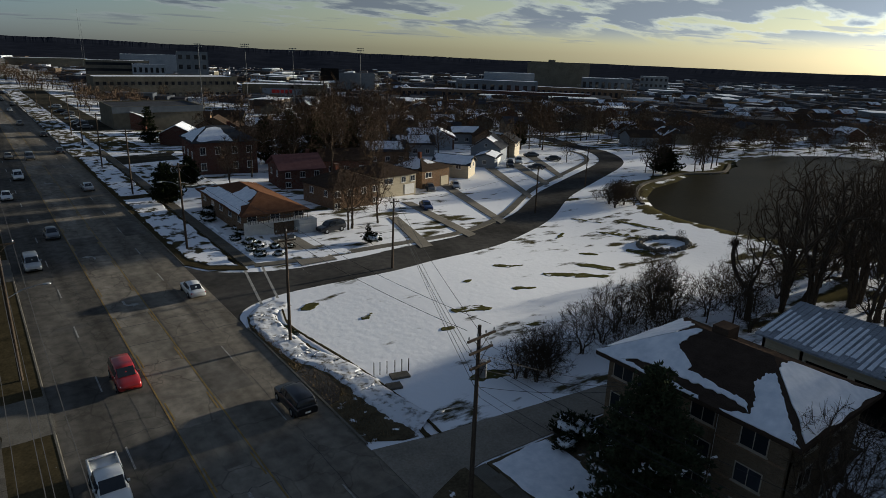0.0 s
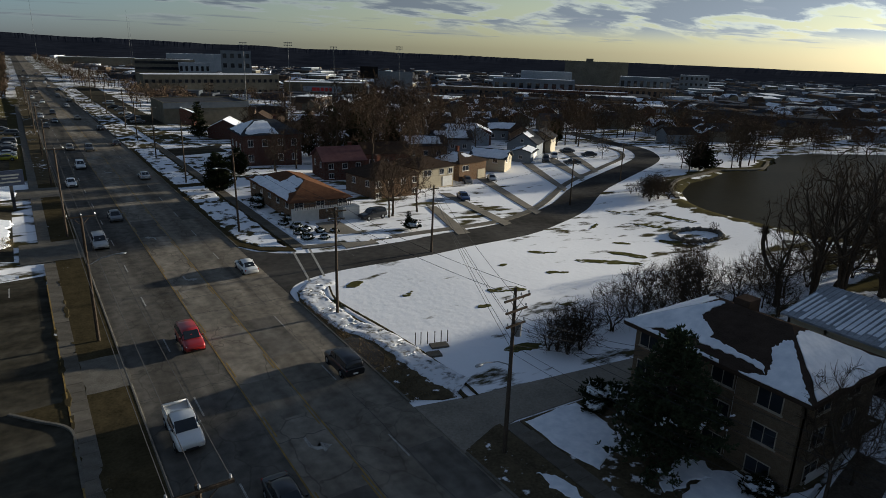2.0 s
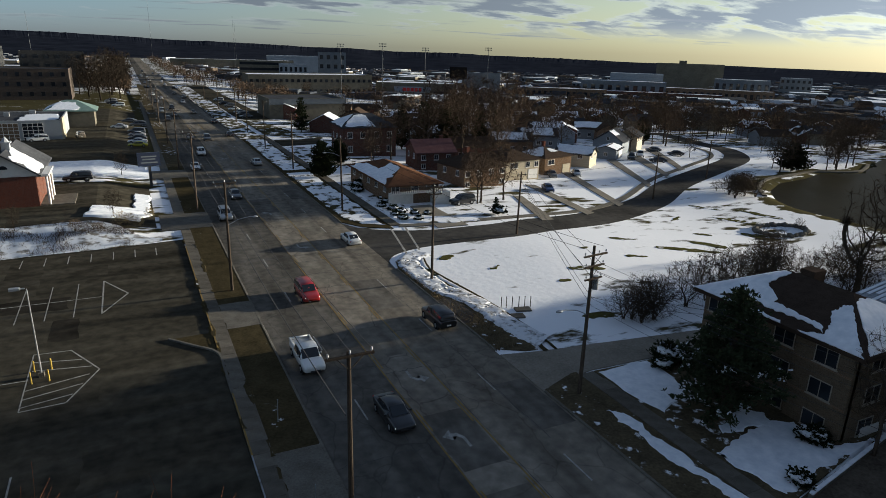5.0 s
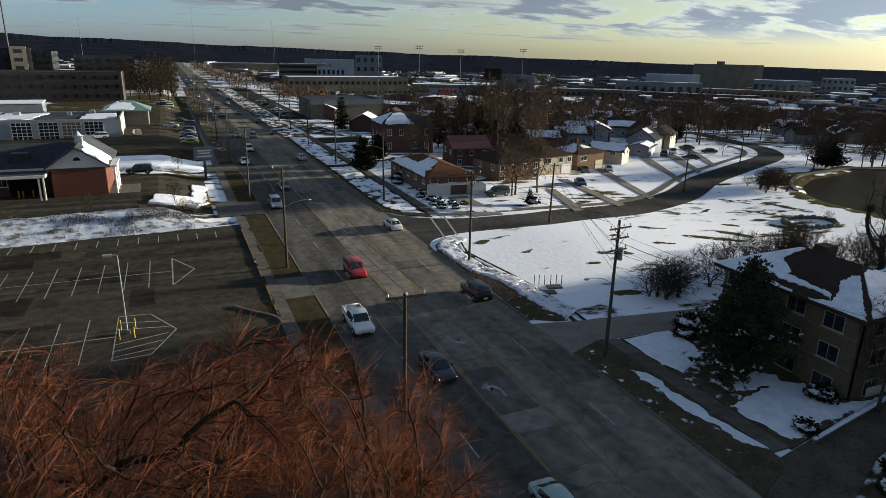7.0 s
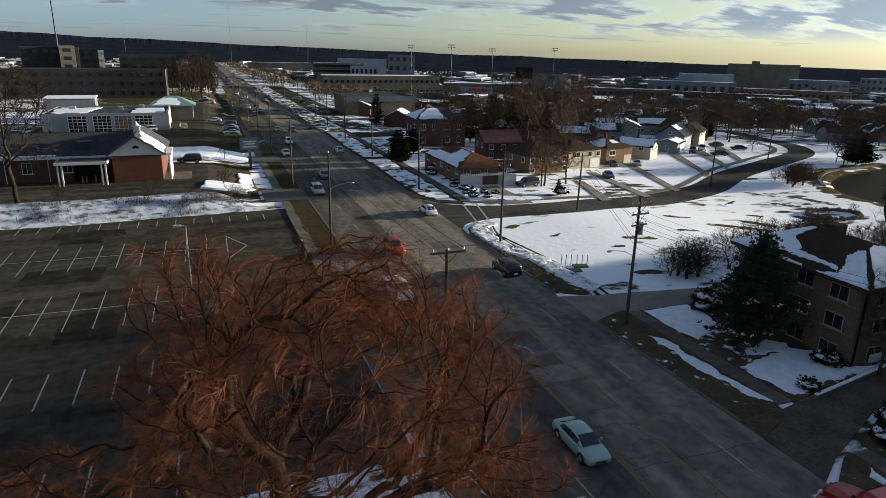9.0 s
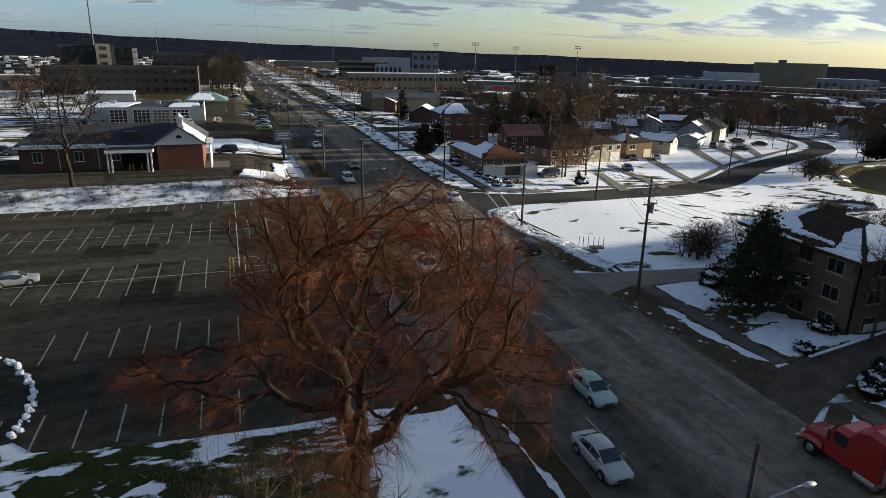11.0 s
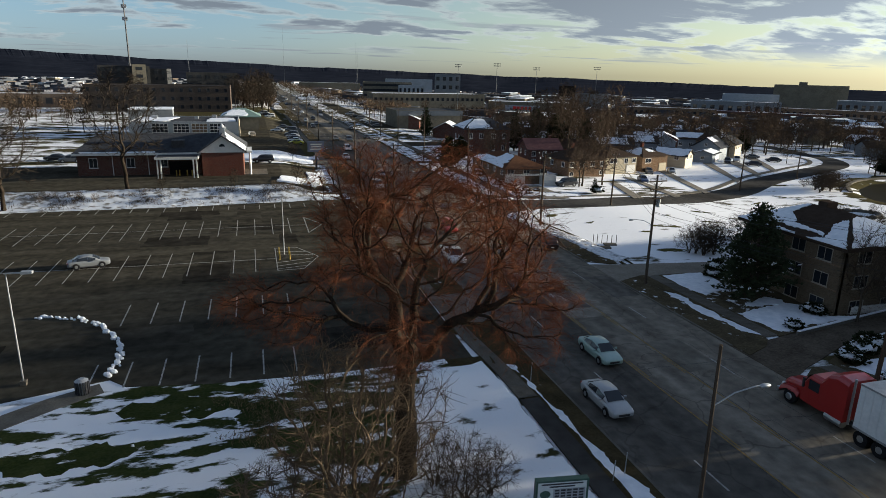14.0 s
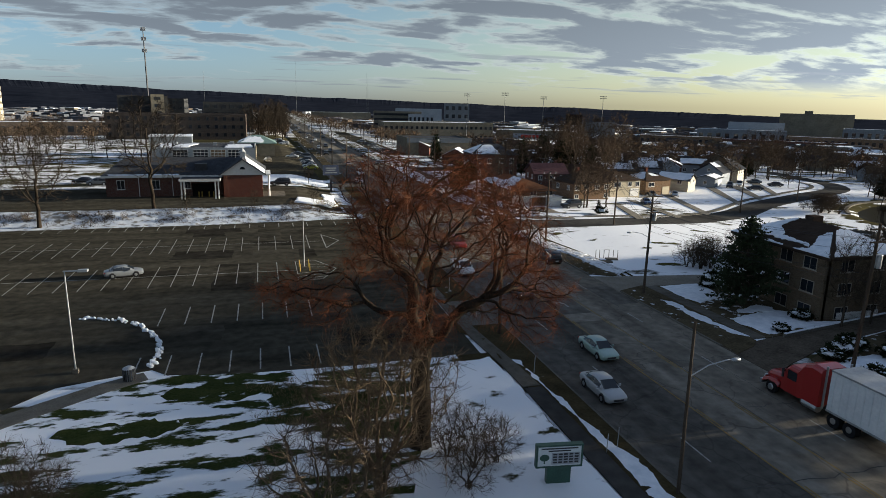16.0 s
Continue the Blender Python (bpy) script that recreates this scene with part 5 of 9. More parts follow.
def carport():
    ob = thing("carport", (0, 0, 0), "open-fronted garage row with a snow-streaked metal roof", "garage")
    x0, x1, y0, y1, h = 45.0, 52.0, -24.0, -1.0, 3.9
    bm = box(bm_new(), x1 - 0.25, x1, y0, y1, -1, h)
    box(bm, x0, x1, y1 - 0.25, y1, -1, h)
    box(bm, x0, x1, y0, y0 + 0.25, -1, h)
    box(bm, x0, x0 + 0.25, y1 - 3.6, y1, -1, h)
    part("wall", bm, CREAM, ob)
    bm = bm_new()
    for i in range(5):
        y = y1 - 3.6 - 3.9 * i
        box(bm, x0, x0 + 0.25, y - 0.25, y + 0.25, -1, h)
    box(bm, x0 - 0.02, x0 + 0.28, y0, y1 - 3.6, 3.0, h)
    part("front_post", bm, CREAM, ob)
    # near-black floor: the dimness under the roof is in its colour
    bm = box(bm_new(), x0 + 0.3, x1 - 0.3, y0 + 0.3, y1 - 0.3, -0.9, 0.05)
    part("floor", bm, DARK_OPENING, ob)
    bm = bm_new()
    v = [bm.verts.new(p) for p in ((x0 - 0.6, y0 - 0.5, h + 0.2), (x0 - 0.6, y1 + 0.5, h + 0.2), (x1 + 0.4, y1 + 0.5, h + 1.5), (x1 + 0.4, y0 - 0.5, h + 1.5))]
    lo = [bm.verts.new((q.co.x, q.co.y, q.co.z - 0.18)) for q in v]
    bm.faces.new(v[::-1])
    bm.faces.new(lo)
    for i in range(4):
        bm.faces.new((v[i], v[(i + 1) % 4], lo[(i + 1) % 4], lo[i]))
    roof = part("roof", bm, FROSTED, ob)
    rnd = random.Random(3)
    for i in range(46):                                     # streaks of snow in the ribs
        y = y0 + 0.52 * i - 0.2
        u0, u1 = rnd.uniform(0.0, 0.2), rnd.uniform(0.55, 1.0)
        w = rnd.uniform(0.12, 0.22)
        pts = [(x0 - 0.6 + u * 8.0, y + q, h + 0.2 + u * 1.3) for u, q in ((u0, -w), (u1, -w * 0.6), (u1, w * 0.6), (u0, w))]
        bm = bm_new()
        top = [bm.verts.new((p[0], p[1], p[2] + 0.05)) for p in pts]
        bot = [bm.verts.new(p) for p in pts]
        bm.faces.new(top)
        for q in range(4):
            bm.faces.new((bot[q], bot[(q + 1) % 4], top[(q + 1) % 4], top[q]))
        part("snow_streak", bm, SNOW, roof)
    for i in range(45):
        y = y0 + 0.52 * i + 0.06
        bm = bm_new()
        v = [bm.verts.new(p) for p in ((x0 - 0.6, y - 0.03, h + 0.21), (x0 - 0.6, y + 0.03, h + 0.21), (x1 + 0.4, y + 0.03, h + 1.51), (x1 + 0.4, y - 0.03, h + 1.51))]
        t = [bm.verts.new(q.co + Vector((0, 0, 0.05))) for q in v]
        bm.faces.new(t[::-1])
        for q in range(4):
            bm.faces.new((v[q], v[(q + 1) % 4], t[(q + 1) % 4], t[q]))
        part("rib", bm, FROSTED, roof)


carport()


# red brick hall with a charcoal roof, a gabled front and a canopy
def hall():
    ob = thing("brick_hall", (0, 0, 0), "low red brick hall with a charcoal roof, white gable and cupola", "hall")
    g = 1.45
    y0, x0, x1 = 78.5, -62.0, -39.5
    bm = box(bm_new(), x0, x1, y0, 92.0, g - 1, 5.9)
    wall = part("wall", bm, DARK_BRICK, ob)
    facets = {k: [(p[0] + (x0 + x1) / 2 + 2.5, p[1] + 85.25, p[2]) for p in f] for k, f in roof_facets(x1 - x0 + 5, 13.5, 6.0, 3.1, "hip", 0.7, 3.5).items()}
    roof = part("roof", roof_mesh(facets, 0.2), SHINGLE_GREY, ob)
    bm = box(bm_new(), x0 - 0.7, x1, y0 - 0.75, y0 - 0.6, 5.55, 6.0)
    part("fascia", bm, TRIM, roof)
    roof_snow(facets["front"], 0.02, 0.5, 0.0, 0.05, roof, 2, 0.1, 0.05)
    for x in (-59.2, -52.6, -46.6):
        window(ob, (x, y0, 3.1), 0, 1.5, 1.9)
    for x in (-55.8, -49.4):
        bm = tube(bm_new(), (x, y0 - 0.08, g), (x, y0 - 0.08, 5.6), 0.06, None, 6)
        part("downpipe", bm, TRIM, ob)
    # gabled front block
    fx0, fx1, fy0 = -39.2, -31.4, 75.4
    bm = box(bm_new(), fx0, fx1, fy0, 92, g - 1, 6.5)
    front = part("front_block", bm, RED_BRICK, ob)
    mid = (fx0 + fx1) / 2
    bm = bm_new()
    v = [bm.verts.new(p) for p in ((fx0 - 0.5, fy0 - 0.06, 6.5), (fx1 + 0.5, fy0 - 0.06, 6.5), (mid, fy0 - 0.06, 9.35))]
    w = [bm.verts.new((q.co.x, q.co.y + 0.3, q.co.z)) for q in v]
    bm.faces.new(v)
    bm.faces.new(w[::-1])
    for i in range(3):
        bm.faces.new((v[i], w[i], w[(i + 1) % 3], v[(i + 1) % 3]))
    box(bm, fx0 - 0.5, fx1 + 0.5, fy0 - 0.12, fy0 + 0.2, 6.2, 6.5)
    part("gable", bm, TRIM, front, "off-white boarded gable")
    gf = {"left": [(fx0 - 0.8, 92, 6.35), (fx0 - 0.8, fy0 - 0.6, 6.35), (mid, fy0 - 0.6, 9.6), (mid, 92, 9.6)], "right": [(fx1 + 0.8, fy0 - 0.6, 6.35), (fx1 + 0.8, 92, 6.35), (mid, 92, 9.6), (mid, fy0 - 0.6, 9.6)]}
    gr = part("gable_roof", roof_mesh(gf, 0.25), TAR_ROOF, ob)
    roof_snow(gf["right"], 0.02, 0.5, 0.05, 0.9, gr, 7, 0.1, 0.08)
    bm = bm_new()
    pts = [(mid + 0.55 * math.cos(math.pi * i / 10), 7.35 + 0.55 * math.sin(math.pi * i / 10)) for i in range(11)]
    bm.faces.new([bm.verts.new((x, fy0 - 0.09, z)) for x, z in pts])
    part("fanlight", bm, GLASS, front)
    bm = box(bm_new(), mid - 0.55, mid + 0.55, 80.4, 81.5, 9.0, 10.5)
    box(bm, mid - 0.75, mid + 0.75, 80.2, 81.7, 10.5, 10.65)
    tube(bm, (mid, 80.95, 10.65), (mid, 80.95, 11.5), 0.6, 0.04, 8)
    part("cupola", bm, PALE_WALL, front)
    # white porch columns on the sunny side
    for y in (75.9, 79.2, 82.4):
        bm = tube(bm_new(), (fx1 + 1.3, y, g), (fx1 + 1.3, y, 6.3), 0.2, 0.17, 10)
        box(bm, fx1 + 1.05, fx1 + 1.55, y - 0.25, y + 0.25, g - 0.3, g + 0.15)
        part("column", bm, TRIM, front)
    bm = box(bm_new(), fx1, fx1 + 1.7, 75.4, 83.0, 6.05, 6.4)
    part("porch_roof", bm, TRIM, front)
    bm = box(bm_new(), fx1, fx1 + 4.6, 75.6, 83, g - 0.6, g + 0.25)
    part("terrace", bm, CONCRETE, front)
    # canopy
    bm = box(bm_new(), -47.6, -39.7, 73.4, 79.0, 5.15, 5.6)
    can = part("canopy", bm, TRIM, ob)
    bm = box(bm_new(), -47.4, -39.9, 73.6, 78.9, 5.6, 5.64)
    part("canopy_deck", bm, TAR_ROOF, can)
    for x in (-47.2, -46.6, -40.7, -40.1):
        bm = box(bm_new(), x - 0.12, x + 0.12, 73.6, 73.84, g - 0.5, 5.15)
        part("post", bm, TRIM, can)
    # flat near-black panel stands for the shade in the doorway
    bm = box(bm_new(), -45.6, -41.2, 78.3, 78.5, g, 4.2)
    part("entrance", bm, DARK_OPENING, can)
    bm = box(bm_new(), -45.0, -42.6, 79.6, 81.2, 6.4, 8.2)
    part("vent_housing", bm, DARK_METAL, roof)


hall()
for x in (-44.2, -43.6, -42.2, -41.3):
    b = thing("bollard", (x, 76.6, 1.45), "yellow painted steel bollard under the canopy", "bollard", "yellow bollards at the hall")
    bm = tube(bm_new(), (0, 0, -0.2), (0, 0, 1.25), 0.11, None, 10)
    part("post", bm, YELLOW, b)


def white_shop():
    ob = thing("car_workshop", (0, 0, 0), "white flat-roofed workshop with large glazed doors", "workshop")
    g, x0, x1, y0, y1, h = 1.3, -64.5, -33.5, 152.0, 176.0, 6.1
    bm = box(bm_new(), x0, x1, y0, y1, g - 1, h)
    wall = part("wall", bm, PALE_WALL, ob)
    bm = box(bm_new(), x0 + 0.3, x1 - 0.3, y0 + 0.3, y1 - 0.3, h - 0.1, h + 0.05)
    roof = part("roof", bm, TAR_ROOF, ob)
    bm = bm_new()
    for a in ((x0, x1, y0, y0 + 0.3), (x0, x1, y1 - 0.3, y1), (x0, x0 + 0.3, y0, y1), (x1 - 0.3, x1, y0, y1)):
        box(bm, *a, h, h + 0.22)
    part("parapet", bm, GREY_METAL, roof)
    f = [(x0 + 0.4, y0 + 0.4, h + 0.06), (x1 - 0.4, y0 + 0.4, h + 0.06), (x1 - 0.4, y1 - 0.4, h + 0.06), (x0 + 0.4, y1 - 0.4, h + 0.06)]
    roof_snow(f, 0.02, 0.38, 0.05, 0.9, roof, 5, 0.15, 0.08)
    roof_snow(f, 0.7, 0.98, 0.0, 0.7, roof, 6, 0.15, 0.08)
    for i, x in enumerate((-56.0, -50.0, -44.8, -39.6)):
        d = door_panel(ob, "garage_door", (x, y0, g), 0, 4.4, 4.4, GLASS if i != 2 else BROWN_BRICK, 0)
        for q in range(5):
            part("glazing_bar", box(bm_new(), x - 2.25 + 1.1 * q, x - 2.15 + 1.1 * q, y0 - 0.12, y0 - 0.06, g, g + 4.4), TRIM, d)
        for q in range(6):
            part("glazing_bar", box(bm_new(), x - 2.2, x + 2.2, y0 - 0.11, y0 - 0.06, g + 0.86 * q, g + 0.86 * q + 0.1), TRIM, d)
    bm = box(bm_new(), x1, x1 + 0.4, y0, y0 + 6, g - 1, h + 0.6)
    part("end_wall", bm, CREAM, wall)
    for x, y, s in ((-60, 166, 1.6), (-47, 164, 1.2), (-42, 170, 1.4)):
        part("roof_unit", box(bm_new(), x, x + s, y, y + s, h, h + 1.0), GREY_METAL, roof)


white_shop()


def block(name, at, w, d, h, wall_mat, label, category, storeys=2, bays=8, snow=True, win=None, roof_mat=None, turn=0.0, faces="fr", parapet=0.5, bands=False):
    """A flat-roofed building: walls, roof, parapet and each window of its storeys."""
    ob = thing(name, at, label, category, "", turn)
    bm = box(bm_new(), -w / 2, w / 2, -d / 2, d / 2, -3, h)
    wall = part("wall", bm, wall_mat, ob)
    bm = box(bm_new(), -w / 2 + 0.3, w / 2 - 0.3, -d / 2 + 0.3, d / 2 - 0.3, h, h + 0.12)
    part("roof", bm, SNOW if snow else (roof_mat or TAR_ROOF), ob, "snow-covered flat roof" if snow else "")
    bm = bm_new()
    for a in ((-w / 2, w / 2, -d / 2, -d / 2 + 0.3), (-w / 2, w / 2, d / 2 - 0.3, d / 2), (-w / 2, -w / 2 + 0.3, -d / 2 + 0.3, d / 2 - 0.3), (w / 2 - 0.3, w / 2, -d / 2 + 0.3, d / 2 - 0.3)):
        box(bm, *a, h, h + parapet)
    part("parapet", bm, wall_mat, ob)
    ww, wh = win or (w / bays * 0.5, h / max(storeys, 1) * 0.45)
    for s in range(storeys):
        z = h / storeys * (s + 0.32)
        if bands:
            for side in faces:
                L = w if side in "fb" else d
                m = {"f": pose(0, -d / 2, z, 0, 0, 0), "r": pose(w / 2, 0, z, 0, 0, 90), "l": pose(-w / 2, 0, z, 0, 0, -90)}[side]
                part("window_band", box(bm_new(), -L / 2 + 0.6, L / 2 - 0.6, -0.06, 0.0, 0, wh, m), GLASS, wall)
            continue
        for i in range(bays):
            x = -w / 2 + w * (i + 0.5) / bays
            if "f" in faces:
                window(ob, (x, -d / 2, z), 0, ww, wh, DARK_METAL, False, False)
        nb = max(1, int(bays * d / w))
        for i in range(nb):
            y = -d / 2 + d * (i + 0.5) / nb
            if "r" in faces:
                window(ob, (w / 2, y, z), 90, ww, wh, DARK_METAL, False, False)
            if "l" in faces:
                window(ob, (-w / 2, y, z), -90, ww, wh, DARK_METAL, False, False)
    return ob


block("office_building", (44, 222, -1), 29, 24, 7.0, FAR_TAN, "long low tan brick office with a pale fascia", "office", 0, 1, False)
fas = thing("fascia_band", (44, 209.8, -1), "pale metal fascia along the low office roof", "fascia")
part("panel", box(bm_new(), -14.7, 14.7, -0.3, 0.0, 5.4, 7.4), STEEL_GREY, fas)
block("shop_row", (93, 402, -6), 82, 24, 13, FAR_TAN, "long pale two-storey commercial building with dark windows", "commercial building", 2, 22, True, (1.9, 2.0))
block("hospital_wing", (-72, 296, 1), 66, 20, 12.0, DULL_BRICK, "long brown brick institutional building with rows of windows", "institution", 3, 16, False, (1.5, 1.8), faces="f")
block("hospital_tower", (-98, 420, 0), 34, 26, 20.0, DARK_CLAD, "dark multi-storey block behind a long brick wing", "institution", 5, 8, False, (1.8, 2.0), faces="fr")


# ---- poles, wires, lamps ----
def utility_pole(at, height, arms=(), lean=(0, 0), transformer=False, lamp=None, label="weathered wooden utility pole", group="utility poles", r=0.17, angle=0.0):
    """arms: (height, half length, insulators); they run along the local x axis."""
    ob = thing("utility_pole", at, label, "utility pole", group, angle)
    bm = tube(bm_new(), (0, 0, -0.5), (lean[0], lean[1], height), r, r * 0.62, 10)
    post = part("pole", bm, POLE, ob)

    def on(z):
        return lean[0] * z / height, lean[1] * z / height
    for z, half, pins in arms:
        x, y = on(z)
        bm = box(bm_new(), x - half, x + half, y - r - 0.10, y - r + 0.02, z - 0.06, z + 0.06)
        for s in (-1, 1):
            tube(bm, (x + s * half * 0.55, y - r - 0.04, z - 0.06), (x, y - r, z - 0.75), 0.025, None, 4)
        arm = part("crossarm", bm, POLE, ob)
        for i in range(pins):
            px = x - half + 0.12 + (2 * half - 0.24) * i / max(pins - 1, 1)
            bm = tube(bm_new(), (px, y - r - 0.04, z + 0.07), (px, y - r - 0.04, z + 0.18), 0.02, None, 5)
            tube(bm, (px, y - r - 0.04, z + 0.16), (px, y - r - 0.04, z + 0.30), 0.065, 0.04, 7)
            part("insulator", bm, GREY_METAL, arm)
    if transformer:
        x, y = on(height - 2.6)
        bm = tube(bm_new(), (x + 0.5, y, height - 3.5), (x + 0.5, y, height - 2.5), 0.24, None, 12)
        tube(bm, (x + 0.5, y, height - 2.5), (x + 0.5, y, height - 2.42), 0.26, 0.2, 12)
        box(bm, x + 0.1, x + 0.3, y - 0.08, y + 0.08, height - 3.3, height - 2.7)
        part("transformer", bm, GREY_METAL, ob, "grey can transformer")
    if lamp:
        lz, lx, ly = lamp
        x, y = on(lz)
        bm = bm_new()
        pts = [(x, y, lz - 0.5), (x + lx * 0.4, y + ly * 0.4, lz + 0.05), (x + lx * 0.8, y + ly * 0.8, lz + 0.25), (x + lx, y + ly, lz + 0.25)]
        for a, b in zip(pts, pts[1:]):
            tube(bm, a, b, 0.035, None, 6)
        part("lamp_arm", bm, GREY_METAL, ob)
        m = pose(x + lx, y + ly, lz + 0.22, 0, 0, math.degrees(math.atan2(ly, lx)))
        bm = bm_new()
        bmesh.ops.create_uvsphere(bm, u_segments=12, v_segments=8, radius=0.5, matrix=m @ Matrix.Diagonal((0.66, 0.30, 0.20, 1)))
        part("lamp_head", bm, GREY_METAL, ob, "cobra-head street light", True)
    return ob


def wire(name, a, b, sag, label, r=0.019, n=14, group="overhead wires"):
    verts, faces, k = [], [], 3
    a, b = Vector(a), Vector(b)
    side = (b - a).cross(Vector((0, 0, 1))).normalized()
    for i in range(n + 1):
        t = i / n
        p = a.lerp(b, t) - Vector((0, 0, sag * 4 * t * (1 - t)))
        for q in range(k):
            ang = 2 * math.pi * q / k
            verts.append(tuple(p + side * (r * math.cos(ang)) + Vector((0, 0, r * math.sin(ang)))))
    for i in range(n):
        for q in range(k):
            faces.append((k * i + q, k * i + (q + 1) % k, k * (i + 1) + (q + 1) % k, k * (i + 1) + q))
    ob = raw_part(name, verts, faces, WIRE)
    return tagged(ob, label, "wire", group)


utility_pole((11.97, 0.05, 0), 12.4, ((11.75, 1.2, 4), (10.9, 1.0, 3), (9.9, 0.9, 2)), (0.05, 0), True, (7.4, -2.7, 0.3), "tall utility pole with crossarms, transformer and street light", angle=8)
utility_pole((11.97, 28.0, 0), 11.6, ((11.2, 1.1, 3), (10.4, 0.9, 2)), (0, 0), False, None)
utility_pole((32.2, 41.7, -0.1), 9.4, ((9.0, 0.7, 2),), (0.25, 0.1))
utility_pole((75.8, 59.4, -1.9), 9.2, ((8.8, 0.7, 2),))
utility_pole((104, 71.8, -2.0), 9.2, ((8.8, 0.7, 2),))
utility_pole((12.0, 63.0, 0), 12.2, ((11.8, 1.0, 2),), (-0.2, 0), False, (9.6, -2.6, 0))
utility_pole((13.0, 102, 0), 12.2, ((11.8, 1.0, 2),))
utility_pole((13.2, 134, 0), 12.2, ((11.8, 1.0, 2),))
utility_pole((14.2, 167, 0), 12.2, ((11.8, 1.0, 2),))
utility_pole((15.0, 194, 0), 12.2, ((11.8, 1.0, 2),))
utility_pole((15.0, 240, 0), 12.2, ((11.8, 1.0, 2),))
utility_pole((15.0, 290, 0), 12.2, ((11.8, 1.0, 2),))
# west row
WEST = [(-8.75, -35.9, 10.7), (-9.75, -9.05, 12.2), (-9.75, 33.0, 12.2), (-9.6, 71.4, 12.6), (-9.5, 109.5, 12.4), (-9.4, 148, 12.2), (-9.4, 190, 12.2), (-9.4, 235, 12.2), (-9.4, 285, 12.2)]
for i, (x, y, h) in enumerate(WEST):
    utility_pole((x, y, 0), h, ((h - 0.15, 1.2, 3),) if i else (), (0.0 if i else -0.42, 0.0 if i else -0.3), False, (8.0, 2.9, 0) if i in (0, 2) else None, "weathered wooden utility pole beside the walk", r=0.17 if i else 0.12)
utility_pole((13.3, -27.0, 0), 13.6, ((13.2, 1.1, 3), (12.2, 0.9, 2)), (0.3, 0), True)
for (x0, y0, h0), (x1, y1, h1) in zip(WEST[1:], WEST[2:]):
    for dx in (-1.05, 0.0, 1.05):
        wire("power_line", (x0 + dx, y0 - 0.2, h0 + 0.12), (x1 + dx, y1 - 0.2, h1 + 0.12), 0.55, "thin overhead power line along the road")
    wire("cable", (x0 - 0.2, y0, h0 - 3.4), (x1 - 0.2, y1, h1 - 3.4), 0.6, "thick overhead telephone cable", 0.03)
EAST = [(11.97, 0.05, 12.3), (11.97, 28.0, 11.5), (12.0, 63.0, 12.1), (13.0, 102, 12.1), (13.2, 134, 12.1)]
for (x0, y0, h0), (x1, y1, h1) in zip(EAST, EAST[1:]):
    for dx in (-0.9, 0.9):
        wire("power_line", (x0 + dx, y0, h0), (x1 + dx, y1, h1), 0.5, "thin overhead power line along the road")
for dx, z0 in ((-0.9, 11.0), (0.0, 10.0), (0.9, 10.9), (0.3, 8.2), (0.3, 7.6)):
    wire("power_line", (11.97 + dx, 0.0, z0), (32.2 + dx * 0.6, 41.7, 9.2 - (11 - z0) * 0.35), 0.6, "overhead line crossing the open lot", 0.02)
    wire("power_line", (11.97 + dx, 0.0, z0), (13.3 + dx, -27.0, z0 + 1.4), 0.5, "overhead line along the east side", 0.014)
for x0, y0, z0, x1, y1, z1 in ((32.2, 41.7, 8.9, 75.8, 59.4, 6.9), (75.8, 59.4, 6.9, 104, 71.8, 6.8), (32.2, 41.7, 8.0, 24, 64, 4.0)):
    wire("power_line", (x0, y0, z0), (x1, y1, z1), 0.8, "overhead line along the side road")
for z in (10.6, 9.6, 8.4):
    wire("power_line", (11.97, 0.05, z), (24.9, -4.5, 6.6), 0.5, "service line to the apartment house")


def parking_light(at, h, arm, bollards=True):
    ob = thing("parking_light", at, "slim pale steel car park light", "street lamp", "car park lights")
    bm = tube(bm_new(), (0, 0, -0.1), (0, 0, h), 0.065, 0.042, 8)
    part("pole", bm, GREY_METAL, ob)
    bm = box(bm_new(), -0.2, 0.2, -0.2, 0.2, -0.1, 0.35)
    part("footing", bm, CONCRETE, ob)
    bm = bm_new()
    x = 0.0 if arm > 0 else -0.9
    box(bm, -0.1, arm, -0.05, 0.05, h, h + 0.08)
    box(bm, arm - 0.35, arm + 0.35, -0.2, 0.2, h - 0.04, h + 0.14)
    part("lamp_head", bm, GREY_METAL, ob)
    return ob


parking_light((-26.4, 19.4, 0.05), 7.5, -0.8)
parking_light((-46.2, -10.0, 0.05), 8.4, 1.3)
for x, y in ((-27.0, 20.4), (-25.8, 20.4), (-27.0, 18.3), (-25.8, 18.3)):
    b = thing("bollard", (x, y, 0.05), "yellow steel bollard guarding a lamp post", "bollard", "yellow bollards round the car park light")
    bm = tube(bm_new(), (0, 0, -0.1), (0, 0, 0.98), 0.065, None, 10)
    tube(bm, (0, 0, 0.98), (0, 0, 1.03), 0.065, 0.02, 10)
    part("post", bm, YELLOW, b)


# ---- trees ----
def tree_from(name, at, data, bark, twig, label, group="", turn=0.0, scale=1.0, category="tree", crown="crown"):
    ob = thing(name, at, label, category, group, turn)
    ob.scale = (scale, scale, scale)
    part_names = (("trunk", data[0], bark), (crown, data[1], twig))
    for nm, (vs, fs), mat in part_names:
        if vs:
            o = raw_part(nm, vs, fs, mat, ob)
            for p in o.data.polygons:
                p.use_smooth = True
    return ob


